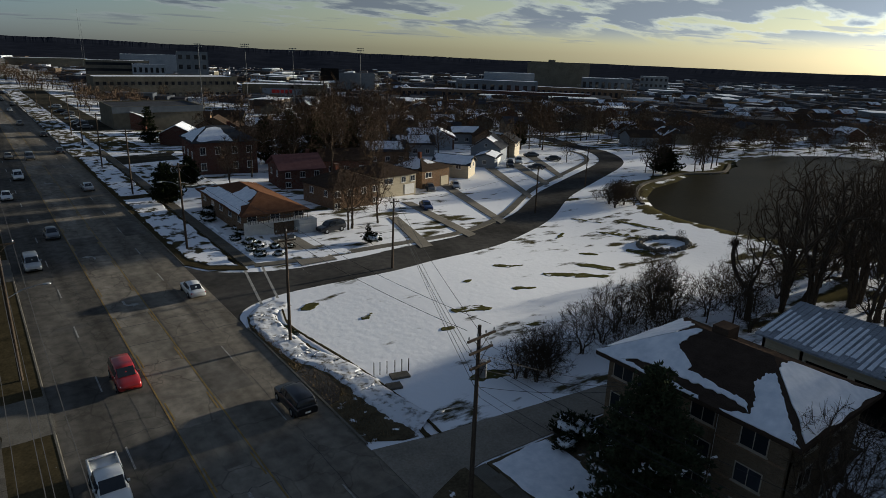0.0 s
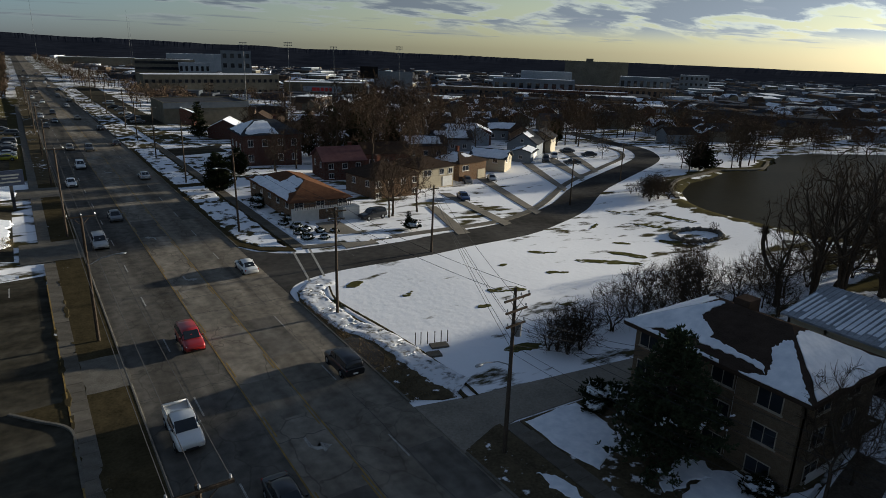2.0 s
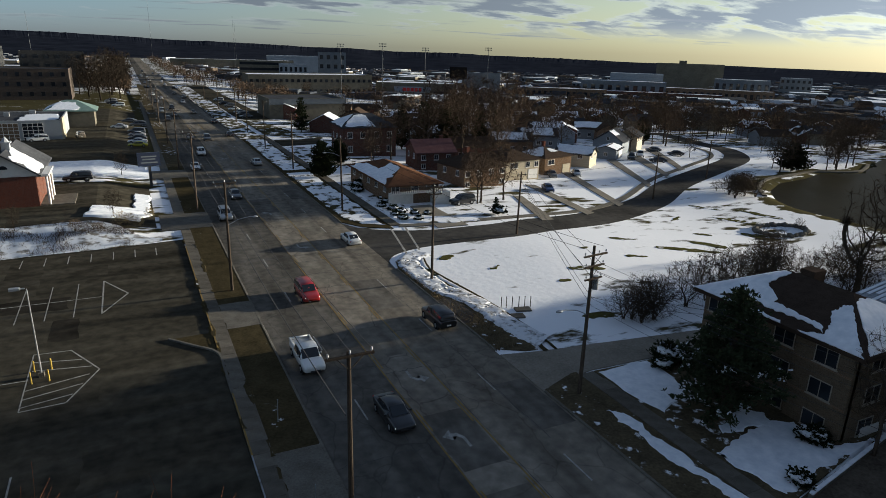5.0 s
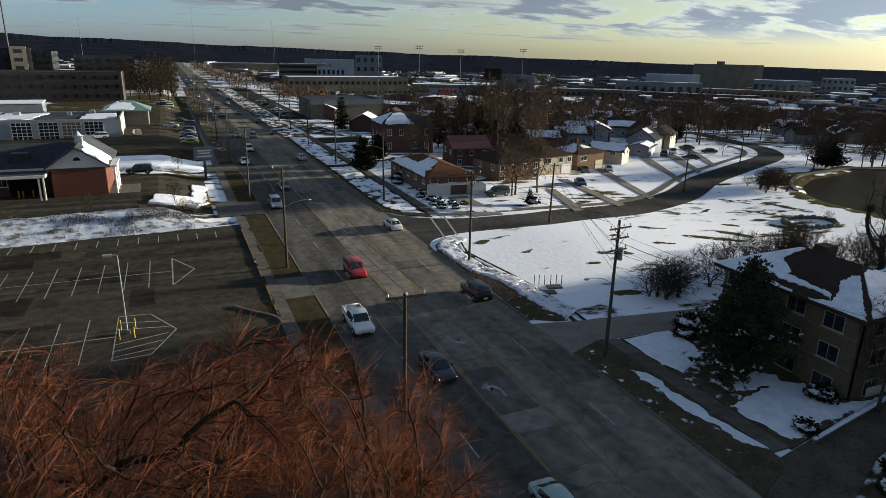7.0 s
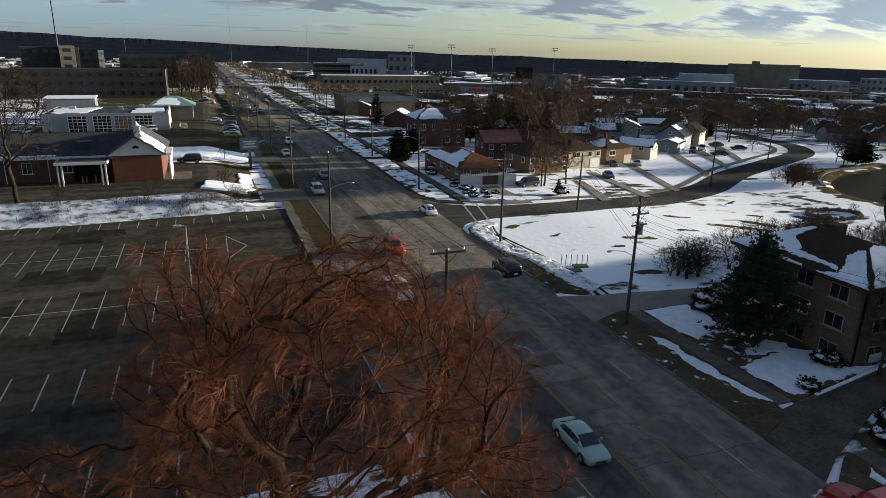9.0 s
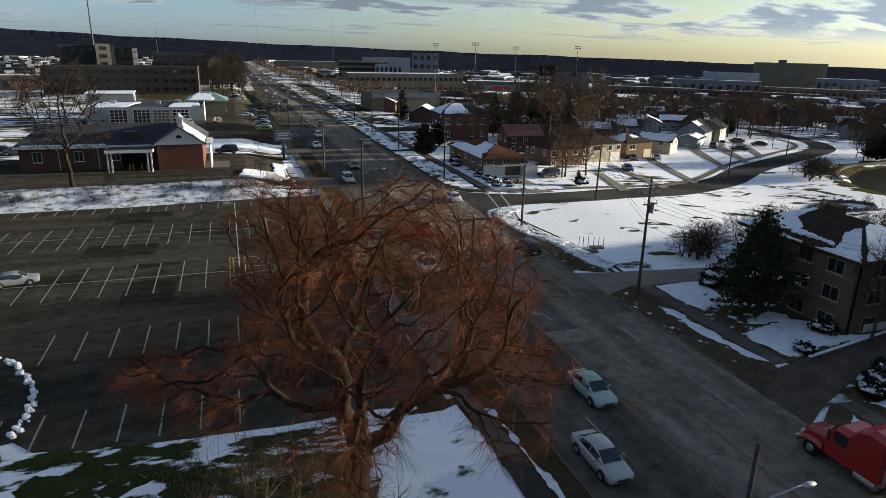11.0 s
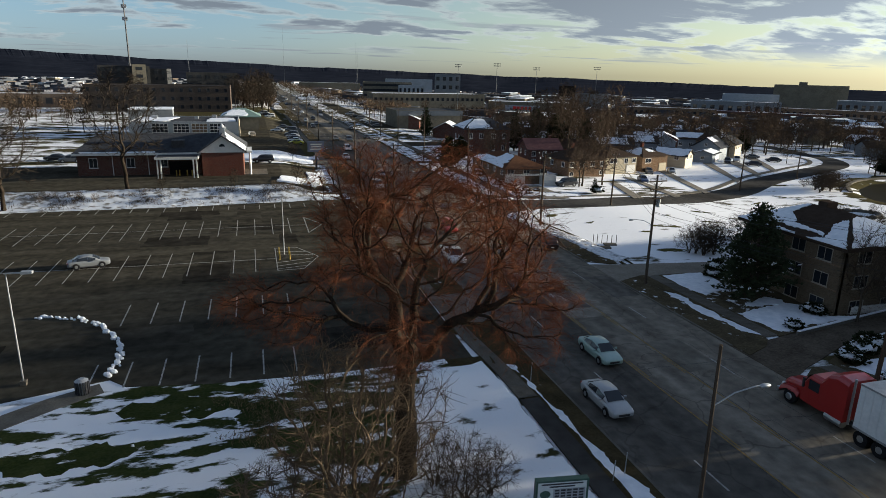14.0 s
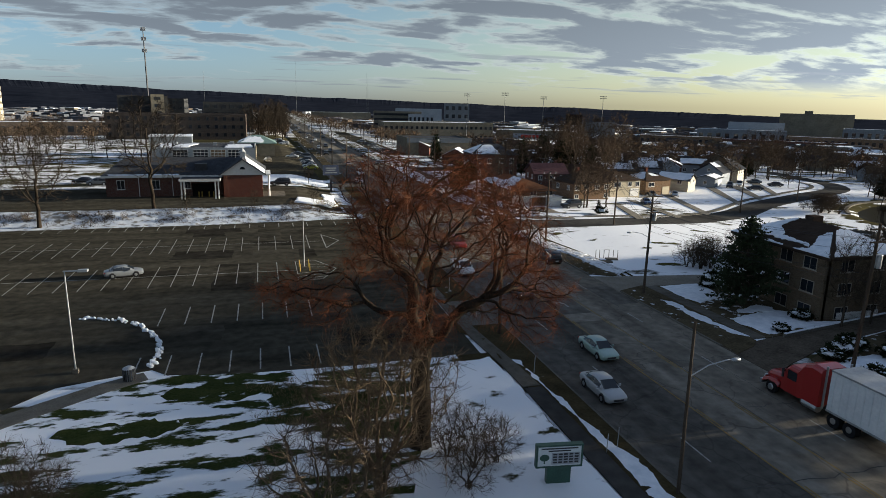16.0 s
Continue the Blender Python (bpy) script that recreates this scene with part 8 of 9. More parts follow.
# parked cars
for kind, x, y, turn, c, cn, where in (("sedan", 57.9, 70.6, 160, BLUE, "blue", "in a concrete driveway"), ("sedan", 69.7, 85.9, 155, GREY, "grey", "by a garage"), ("sedan", 76.7, 85.9, 150, SILVER, "silver", "in a driveway"), ("suv", 106.9, 101, 140, BLACK, "black", "before a white garage"),
                                       ("pickup", 113.6, 104.8, 140, WHITE, "white", "beside a garage"), ("sedan", 110.8, 94.8, 60, BLACK, "black", "in a snowy driveway"), ("sedan", 126.8, 113.5, 60, GREY, "grey", "in a snowy yard"), ("sedan", 127.5, 104.9, 65, BLACK, "black", "on a snowy drive"),
                                       ("suv", 33.5, 61.8, 100, BLACK, "black", "before the corner house"), ("suv", -27.3, 94.4, 90, BLACK, "black", "beside the brick hall"), ("suv", -16.4, 172, 85, GREY, "grey", "in a sales lot"),
                                       ("sedan", -16.4, 164.8, 85, SILVER, "silver", "in a sales lot"), ("sedan", -16.4, 157, 85, BLACK, "black", "in a sales lot"), ("sedan", -16.6, 150, 85, WHITE, "white", "in a sales lot"), ("suv", -38.6, 149, 100, WHITE, "white", "by the workshop"), ("suv", -29.6, 153.9, 10, TAN, "tan", "by the workshop"),
                                       ("suv", -21.2, 253.7, 90, WHITE, "white", "beyond the workshop"), ("suv", -15.6, 191, 90, GREY, "grey", "beyond the workshop"), ("sedan", 21.5, 214, 92, GREY, "grey", "before the low office"), ("suv", 21.5, 222, 90, BLACK, "black", "before the low office"), ("sedan", 22, 233, 88, SILVER, "silver", "on a far forecourt"), ("sedan", 21.8, 246, 90, WHITE, "white", "on a far forecourt"), ("suv", 22.4, 262, 92, GREY, "grey", "on a far forecourt"), ("sedan", 21.6, 276, 90, BLACK, "black", "on a far forecourt"), ("suv", 22, 296, 88, SILVER, "silver", "on a far forecourt"), ("sedan", -23, 262, 90, BLACK, "black", "beyond the workshop"), ("suv", -24, 270, 90, SILVER, "silver", "beyond the workshop"), ("sedan", -18, 200, 85, GREY, "grey", "in a sales lot"), ("sedan", -20.8, 178, 80, WHITE, "white", "in a sales lot"), ("suv", -68, 99, 90, GREY, "grey", "behind the hall"), ("sedan", -64, 101, 90, SILVER, "silver", "behind the hall"), ("sedan", -72, 103, 90, BLACK, "black", "behind the hall")):
    car(kind, (x, y, land(x, y) + 0.06), turn, c, cn, f"{cn} {dict(sedan='sedan', suv='four-wheel-drive car', pickup='pickup truck')[kind]} parked {where}", "parked cars")
car("sedan", (-16.6, 143.4, land(-16.6, 143) + 0.06), 85, (0.36, 0.34, 0.02), "yellow_green", "yellow-green sedan parked in a sales lot", "parked cars")


def lorry(at, turn):
    ob = thing("semi_truck", at, "red semi truck with a long white box trailer", "truck", "", turn)
    red, white = gloss("red_cab_paint", (0.30, 0.016, 0.014), 0.3, 0.1, 0.5), surface("trailer_panels", (0.55, 0.57, 0.58), (0.68, 0.69, 0.69), 1.0, 0.5, 0.05, 5.0)
    # cab: sleeper with a raked roof fairing, lower cabin, long bonnet and flared wings

    def shell(stations):
        return loft(bm_new(), [[(-w, y, z0), (-w, y, z1 - 0.30), (-w + 0.10, y, z1 - 0.10), (-w + 0.32, y, z1), (w - 0.32, y, z1), (w - 0.10, y, z1 - 0.10), (w, y, z1 - 0.30), (w, y, z0)] for y, z0, z1, w in stations])
    cab = part("cab", shell(((-1.75, 0.75, 2.95, 1.14), (-0.55, 0.75, 2.92, 1.14), (-0.30, 0.75, 2.70, 1.12), (0.12, 0.75, 1.98, 1.06))), red, ob)
    part("sleeper", shell(((-3.45, 0.85, 3.75, 1.20), (-2.6, 0.85, 3.85, 1.20), (-1.95, 0.85, 3.62, 1.19), (-1.45, 0.85, 2.98, 1.16))), red, cab)
    part("bonnet", shell(((0.08, 0.75, 1.90, 0.92), (0.9, 0.75, 1.78, 0.86), (1.65, 0.72, 1.62, 0.76), (1.93, 0.75, 1.40, 0.66))), red, cab)
    for s in (-1, 1):
        part("wing", shell([(y, z0, z1, 0.26) for y, z0, z1 in ((0.22, 0.75, 1.12), (0.55, 0.95, 1.30), (1.3, 0.95, 1.26), (1.85, 0.62, 1.02))]), red, cab).location = (s * 0.92, 0, 0)
    part("grille", box(bm_new(), -0.42, 0.42, 1.90, 1.96, 0.80, 1.32), RIM, cab)
    bm = bm_new()
    v = [bm.verts.new(p) for p in ((-0.98, -0.36, 2.70), (0.98, -0.36, 2.70), (0.94, 0.08, 2.03), (-0.94, 0.08, 2.03))]
    bm.faces.new(v)
    bmesh.ops.translate(bm, verts=v, vec=(0, 0.05, 0.06))
    part("windscreen", bm, GLASS, cab)
    for s in (-1, 1):
        part("side_window", box(bm_new(), s * 1.14 - 0.02, s * 1.14 + 0.02, -1.35, -0.5, 1.85, 2.55), GLASS, cab)
        part("mirror", box(bm_new(), s * 1.4 - 0.05, s * 1.4 + 0.05, -0.35, -0.2, 1.9, 2.6), DARK_METAL, cab)
        part("fuel_tank", tube(bm_new(), (s * 0.95, -3.4, 0.7), (s * 0.95, -2.1, 0.7), 0.32, None, 12), RIM, cab)
        part("headlight", box(bm_new(), s * 0.72 - 0.16, s * 0.72 + 0.16, 1.82, 1.99, 0.9, 1.12), CLEAR_LENS, cab)
        part("exhaust_pipe", tube(bm_new(), (s * 1.05, -3.75, 0.9), (s * 1.05, -3.75, 4.1), 0.08, None, 8), RIM, cab)
    part("bumper", box(bm_new(), -1.15, 1.15, 1.9, 2.1, 0.4, 0.75), RIM, cab)
    part("chassis", box(bm_new(), -0.45, 0.45, -7.2, 1.2, 0.65, 0.95), DARK_METAL, ob)
    bm = box(bm_new(), -1.27, 1.27, -18.2, -4.3, 1.15, 4.1)
    trailer = part("trailer", bm, white, ob)
    for i in range(24):
        y = -18.0 + 0.58 * i
        for s in (-1, 1):
            part("rib", box(bm_new(), s * 1.285 - 0.012, s * 1.285 + 0.012, y - 0.03, y + 0.03, 1.2, 4.0), white, trailer)
    part("top_rail", box(bm_new(), -1.31, 1.31, -18.22, -4.28, 4.02, 4.14), GREY_METAL, trailer)
    part("bottom_rail", box(bm_new(), -1.31, 1.31, -18.22, -4.28, 1.05, 1.18), GREY_METAL, trailer)
    for s in (-1, 1):
        d = part("rear_door", box(bm_new(), s * 0.62 - 0.6, s * 0.62 + 0.6, -18.26, -18.2, 1.25, 3.98), white, trailer)
        bm = bm_new()
        for q in (0.25, 0.85):
            tube(bm, (s * q, -18.3, 1.25), (s * q, -18.3, 3.98), 0.025, None, 5)
        part("lock_rod", bm, GREY_METAL, trailer)
    bm = box(bm_new(), -1.2, 1.2, -18.2, -18.1, 0.45, 0.6)
    box(bm, -0.6, -0.5, -18.2, -18.1, 0.55, 1.1)
    box(bm, 0.5, 0.6, -18.2, -18.1, 0.55, 1.1)
    part("underrun_bar", bm, GREY_METAL, trailer)
    for y in (0.9, -4.9, -6.2, -15.6, -16.9):
        for s in (-1, 1):
            x = s * (1.0 if y > 0 else 0.95)
            w = part("wheel", tube(bm_new(), (x - 0.16 * (1 if y > 0 else 1.6), y, 0.52), (x + 0.16 * (1 if y > 0 else 1.6), y, 0.52), 0.52, None, 16), TYRE, ob)
            part("rim", tube(bm_new(), (x + s * 0.2, y, 0.52), (x + s * 0.28, y, 0.52), 0.27, 0.22, 10), RIM, w)


lorry((7.9, -26.8, Z), 0)


# ---- the town beyond ----
def far(name, x, y, top, w, d, turn, mat, label, category, storeys=2, bays=8, snow=True, **more):
    z = land(x, y) - 0.3
    return block(name, (x, y, z), w, d, top - z, mat, label, category, storeys, bays, snow, turn=turn, **more)


far("tower_block", 551, 510, 16.9, 70, 24, -46, FAR_TAN, "large tan slab block on the skyline", "tower block", 0, 14, False)
far("roof_house", 546, 516, 20.0, 8, 8, -46, FAR_TAN, "plant room on top of the slab block", "roof house", 0, 1, False)
far("white_hall", 404, 431, 8.9, 46, 20, -42, FAR_PALE, "long white windowless hall", "warehouse", 0, 1)
far("warehouse", 369, 408, 3.5, 70, 20, -41, STEEL_GREY, "long grey industrial building", "warehouse", 1, 10)
far("warehouse", 550, 437, 3.7, 52, 24, -50, STEEL_GREY, "grey low factory in the distance", "warehouse", 1, 8)
far("long_row", 284, 374, -0.5, 60, 14, -36, BROWN_BRICK, "long low brick row with pale doors", "row of shops", 1, 14)
far("long_row", 365, 357, -3.0, 90, 14, -44, DARK_BRICK, "long low dark row with pale doors", "row of shops", 1, 20)
far("long_row", 423, 354, -0.4, 84, 16, -48, BROWN_BRICK, "long brick row beyond the park", "row of shops", 1, 18)
far("factory", 620, 428, 6.0, 30, 24, -54, STEEL_GREY, "grey block at the far side of the valley", "factory", 3, 6)
far("office_block", 97, 562, 11.6, 46, 24, -11, FAR_TAN, "pale office block with window bands", "office", 4, 6, True, bands=True, faces="fr")
far("glass_block", 136, 491, 20.2, 22, 18, -17, STEEL_GREY, "tall grey stadium entrance block", "stadium", 4, 4, False)
far("stepped_block", 115, 538, 9.5, 24, 16, -13, FAR_PALE, "white stepped building with snow on its decks", "office", 2, 6)
far("store", 182, 830, 11.5, 64, 30, -13, FAR_PALE, "wide pale building before the ridge", "store", 0, 8)
far("store", 87, 948, 3.0, 90, 30, -6, FAR_TAN, "wide tan low building before the ridge", "store", 0, 10)
far("stadium_stand", 254, 453, 6.8, 32, 14, -29, STEEL_GREY, "long grey concrete stadium stand", "stadium", 0, 4, False)
market = far("market", 172, 403, 1.8, 56, 22, -24, FAR_TAN, "low supermarket with a red-lettered fascia", "supermarket", 0, 1)
part("fascia", box(bm_new(), -15, 11, -11.3, -11.0, 3.6, 7.6), FAR_PALE, market)
red = gloss("red_sign_letters", (0.55, 0.02, 0.02), 0.4)
for i, w in enumerate((2.6, 2.2, 2.2, 2.0, 1.8)):
    part("sign_bar", box(bm_new(), -9 + 2.9 * i, -9 + 2.9 * i + w, -11.45, -11.3, 4.4, 6.8), red, market, "red sign shape")
sb = thing("scoreboard", (159, 310, land(159, 310)), "large dark scoreboard on posts", "scoreboard", turn=-27)
part("panel", box(bm_new(), -5, 5, -0.6, 0.6, 15.5, 22), DARK_OPENING, sb)
for x in (-3.5, 3.5):
    part("post", box(bm_new(), x - 0.3, x + 0.3, -0.3, 0.3, -1, 15.5), DARK_METAL, sb)
for x, y, top in ((87, 307, 27.1), (99, 276, 27.7), (129, 291, 26.3), (169, 293, 27.3)):
    z = land(x, y)
    m = thing("floodlight_mast", (x, y, z), "tall stadium floodlight mast", "floodlight", "stadium floodlights", -25)
    part("mast", tube(bm_new(), (0, 0, -1), (0, 0, top - z), 0.20, 0.10, 8), ROOF_METAL, m)
    bm = bm_new()
    for r in range(2):
        box(bm, -1.9, 1.9, -0.1, 0.1, top - z - 0.3 - 1.1 * r, top - z - 0.15 - 1.1 * r)
        for k in range(5):
            box(bm, -1.8 + 0.8 * k, -1.4 + 0.8 * k, -0.35, -0.05, top - z - 0.6 - 1.1 * r, top - z - 0.1 - 1.1 * r)
    part("lamp_bank", bm, ROOF_METAL, m)
# west of the road
far("clinic_wing", -52, 383, 18.5, 30, 18, 4, DARK_CLAD, "dark grey hospital block behind the brick wing", "hospital", 4, 6, False)
far("clinic_tower", -107, 412, 21.5, 30, 20, 8, DARK_CLAD, "dark hospital block with a pale stair tower", "hospital", 5, 6, False)
far("stair_tower", -97, 404, 22.5, 8, 8, 8, FAR_TAN, "pale stair tower of the hospital block", "hospital", 5, 1, False)
far("yellow_tower", -190, 383, 39.6, 18, 18, 14, CREAM, "tall yellow apartment tower at the edge of town", "tower block", 11, 4, False, faces="fr")
far("low_store", -140, 330, 7.0, 60, 20, 12, DULL_BRICK, "long dark low building behind the fields", "store", 1, 10)
cell = thing("cell_tower", (-109, 447, 0), "tall slender cell tower with antenna clusters", "radio mast")
part("mast", tube(bm_new(), (0, 0, -1), (0, 0, 69), 0.75, 0.3, 10), DARK_METAL, cell)
for z in (67.5, 61, 53):
    bm = bm_new()
    for k in range(12):
        a = 2 * math.pi * k / 12
        x, y = 1.5 * math.cos(a), 1.5 * math.sin(a)
        box(bm, x - 0.2, x + 0.2, y - 0.12, y + 0.12, z - 1.2, z + 1.2)
        tube(bm, (0, 0, z), (x, y, z), 0.06, None, 4)
    part("antenna_ring", bm, GREY_METAL, cell)
for x, y, top in ((-79, 552, 46), (120, 900, 70), (128, 940, 62), (18, 900, 80)):
    m = thing("radio_mast", (x, y, land(x, y)), "thin distant radio mast", "radio mast", "distant radio masts")
    part("mast", tube(bm_new(), (0, 0, -1), (0, 0, top), 0.16, 0.08, 6), ROOF_METAL, m)
green = thing("green_roofed_shop", (-33, 186, 1.3), "small shop with a pale green metal hipped roof", "shop")
part("wall", box(bm_new(), -6, 6, -6, 6, -1, 4.6), FAR_TAN, green)
f = roof_facets(12, 12, 4.7, 2.6, "hip", 0.9, 5.5)
g = part("roof", roof_mesh(f, 0.3), GREEN_METAL, green)
roof_snow(f["left"], 0.05, 0.95, 0.05, 0.85, g, 4, 0.12, 0.06)
roof_snow(f["front"], 0.0, 0.75, 0.05, 0.75, g, 5, 0.12, 0.06)
shed = thing("flat_roofed_shed", (-63, 190, 1.3), "low white flat-roofed shed", "shed", turn=4)
part("wall", box(bm_new(), -7, 7, -6, 6, -1, 6.6), STEEL_GREY, shed)
part("roof", box(bm_new(), -7.2, 7.2, -6.2, 6.2, 6.6, 6.9), SNOW, shed)


def far_houses():
    """Small houses that fill the valley, in a few makes, each a thing with walls and a snowy or bare roof."""
    rnd = random.Random(77)
    makes = []
    for i in range(8):
        w, d, h, rise = rnd.uniform(9, 13), rnd.uniform(7, 9.5), rnd.uniform(3.0, 5.4), rnd.uniform(1.8, 2.8)
        wall = (FAR_PALE, FAR_TAN, BROWN_BRICK, DARK_BRICK, GREY_SIDING, DARK_BRICK, BROWN_BRICK, FAR_TAN)[i]
        makes.append((w, d, h, rise, wall, i % 5 in (0, 3), ("pale grey", "tan", "brown brick", "dark brick", "grey", "dark brick", "brown brick", "tan")[i]))
    first = {}
    n = 0
    for k in range(900):
        az, r = radians(rnd.uniform(9, 74)), 165 + 560 * rnd.random() ** 1.5
        x, y = r * math.sin(az), r * math.cos(az)
        if x < 40 or pond_depth(x, y) > -25 or (y < 150 and x < 190) or (60 < x < 220 and 270 < y < 430 and rnd.random() < 0.7):
            continue
        x, y = round(x / 19) * 19 + rnd.uniform(-2, 2), round(y / 24) * 24 + rnd.uniform(-2, 2)
        m = rnd.randrange(8)
        turn = -28 + rnd.choice((0, 90)) + rnd.uniform(-4, 4)
        if m not in first:
            w, d, h, rise, wall, snowy, word = makes[m]
            ob = thing("far_house", (x, y, land(x, y)), f"small distant {word} house with a {'snowy' if snowy else 'dark'} roof", "house", "houses across the valley", turn)
            bm = box(bm_new(), -w / 2, w / 2, -d / 2, d / 2, -2, h)
            for s in (-1, 1):
                bm.faces.new([bm.verts.new(p) for p in ((s * w / 2, -d / 2, h), (s * w / 2, d / 2, h), (s * w / 2, 0, h + rise * 0.9))])
            part("wall", bm, wall, ob)
            part("roof", roof_mesh(roof_facets(w, d, h, rise, "gable", 0.4)), SNOW if snowy else (SHINGLE_GREY if m % 2 else SHINGLE_BROWN), ob)
            first[m] = ob
        else:
            copy_thing(first[m], pose(x, y, land(x, y), 0, 0, turn))
        n += 1
        if n >= 300:
            break


far_houses()


def far_sheds():
    """Long low flat-roofed buildings of the town, each with walls, a parapet band and a snowy or dark roof."""
    rnd = random.Random(31)
    first = {}
    spots = []
    for k in range(400):
        west = k % 5 == 0
        az, r = radians(rnd.uniform(-38, -6) if west else rnd.uniform(7, 76)), rnd.uniform(330, 1150)
        x, y = r * math.sin(az), r * math.cos(az)
        if pond_depth(x, y) > -40 or any(math.hypot(x - a, y - b) < 42 for a, b in spots) or math.hypot(x - 172, y - 403) < 70 or math.hypot(x - 93, y - 402) < 75 or -30 < x < 40:
            continue
        spots.append((x, y))
        m = rnd.randrange(6)
        turn = -28 + rnd.choice((0, 0, 90)) + rnd.uniform(-8, 8) - (20 if not west else -30)
        if m not in first:
            w, d, h = (26, 34, 20, 42, 30, 24)[m], (13, 15, 12, 16, 18, 14)[m], (4.5, 5.5, 6.5, 4.8, 7.0, 5.0)[m]
            wall = (BROWN_BRICK, STEEL_GREY, FAR_TAN, DULL_BRICK, STEEL_GREY, DULL_BRICK)[m]
            word = ("brown brick", "grey metal", "tan", "dark brick", "grey metal", "dark brick")[m]
            ob = thing("far_building", (x, y, land(x, y)), f"long low distant {word} building with a {'snowy' if m != 3 else 'bare'} flat roof", "building", "low buildings across the valley", turn)
            part("wall", box(bm_new(), -w / 2, w / 2, -d / 2, d / 2, -4, h), wall, ob)
            part("roof", box(bm_new(), -w / 2 - 0.2, w / 2 + 0.2, -d / 2 - 0.2, d / 2 + 0.2, h, h + 0.3), TAR_ROOF if m == 3 else SNOW, ob)
            for i in range(7):
                xx = -w / 2 + w * (i + 0.5) / 7
                part("window", box(bm_new(), xx - w * 0.045, xx + w * 0.045, -d / 2 - 0.06, -d / 2, 0.8, h * 0.7), GLASS if m != 0 else FAR_PALE, ob)
            first[m] = ob
        else:
            copy_thing(first[m], pose(x, y, land(x, y), 0, 0, turn))
        if len(spots) >= 90:
            break


far_sheds()


def far_roofs():
    """Low blocks of the town beyond, too many to count."""
    rnd = random.Random(88)
    vs, fs = [], []
    for k in range(5200):
        az, r = radians(rnd.uniform(-40, 80)), 380 + 1900 * rnd.random() ** 1.25
        x, y = r * math.sin(az), r * math.cos(az)
        if -45 < x < 60 or pond_depth(x, y) > -60 or (az < 0 and r < 600):
            continue
        a = radians(-30 + rnd.choice((0, 90)) + rnd.uniform(-6, 6))
        w, d, h = rnd.uniform(3.5, 7) if rnd.random() < 0.8 else rnd.uniform(8, 20), rnd.uniform(3.0, 6.0), rnd.uniform(2.2, 4.6)
        z, b = land(x, y), len(vs)
        for zz in (z - 2, z + h):
            for p, q in ((-w, -d), (w, -d), (w, d), (-w, d)):
                vs.append((x + p * math.cos(a) - q * math.sin(a), y + p * math.sin(a) + q * math.cos(a), zz))
        fs += [(b, b + 1, b + 5, b + 4), (b + 1, b + 2, b + 6, b + 5), (b + 2, b + 3, b + 7, b + 6), (b + 3, b, b + 4, b + 7), (b + 4, b + 5, b + 6, b + 7)]
    tagged(raw_part("far_roofs", vs, fs, MIXED_ROOFS), "low roofs of the town across the valley", "buildings", kind="stuff")


far_roofs()


def far_woods():
    """Bare trees and shrubs between the far houses, too many to count: twiggy crowns of thin upright blades on short trunks."""
    rnd = random.Random(5)
    vs, fs = [], []
    n = 0
    while n < 8300:
        if n < 4600:
            az, r = radians(rnd.uniform(6, 80)), 150 + 1000 * rnd.random() ** 1.7
        elif n < 5600:
            az, r = radians(rnd.uniform(-40, -3.5)), 230 + 800 * rnd.random() ** 1.3
        elif n < 6200:
            az, r = radians(rnd.uniform(-3, 6)), 420 + 1200 * rnd.random()
        else:
            az, r = 0.0, 240 + 900 * rnd.random()
        x, y = r * math.sin(az), r * math.cos(az)
        if n >= 6200:                                          # rows of trees along the road
            x = rnd.choice((-1, -1, 1)) * (rnd.uniform(26, 75) if n < 6900 else rnd.uniform(16, 34))
            if x > 0 and y < 430:
                x = -x
        n += 1
        if (-100 < x < -14 and y < 335) or (x < -14 and y < 110) or (14 < x < 80 and 140 < y < 270) or -14 < x < (22 if n < 6900 else 18) or pond_depth(x, y) > -6 or (x > 0 and y < 150 and x < 190) or (80 < x < 170 and 150 < y < 175) or (0.19 < math.atan2(x, y) < 0.46 and 230 < y < 385 and n % 10 < 7):
            continue
        z = land(x, y)
        h = rnd.uniform(5, 10) if r < 420 else rnd.uniform(4, 8)
        for k in range(80 if r < 380 else (34 if r < 650 else 16)):                 # small ragged clumps of twigs through a rounded crown
            a, q, e = rnd.random() * 6.283, rnd.random() ** 0.45, rnd.uniform(-1, 1)
            rad = 0.36 * h * q * math.sqrt(max(0.0, 1 - e * e))
            px, py, pz = x + rad * math.cos(a), y + rad * math.sin(a), z + h * (0.62 + 0.38 * e * q)
            b = len(vs)
            size = h * rnd.uniform(0.03, 0.06)
            ux, uy, uz = rnd.gauss(0, 1), rnd.gauss(0, 1), rnd.gauss(0.6, 1)
            for m in range(3):
                k2 = (-1.5, 1.5, 0.4)[m] * size
                vs.append((px + ux * k2 + rnd.gauss(0, size * 0.3), py + uy * k2 + rnd.gauss(0, size * 0.3), pz + uz * k2 + rnd.gauss(0, size * 0.3)))
            fs.append((b, b + 1, b + 2))
        b = len(vs)
        vs.extend(((x - 0.2, y, z - 1), (x + 0.2, y, z - 1), (x + 0.08, y, z + h * 0.5), (x - 0.08, y, z + h * 0.5)))
        fs.append((b, b + 1, b + 2, b + 3))
    tagged(raw_part("far_woods", vs, fs, FAR_TWIG), "bare brown trees scattered between the far houses", "trees", kind="stuff")


far_woods()


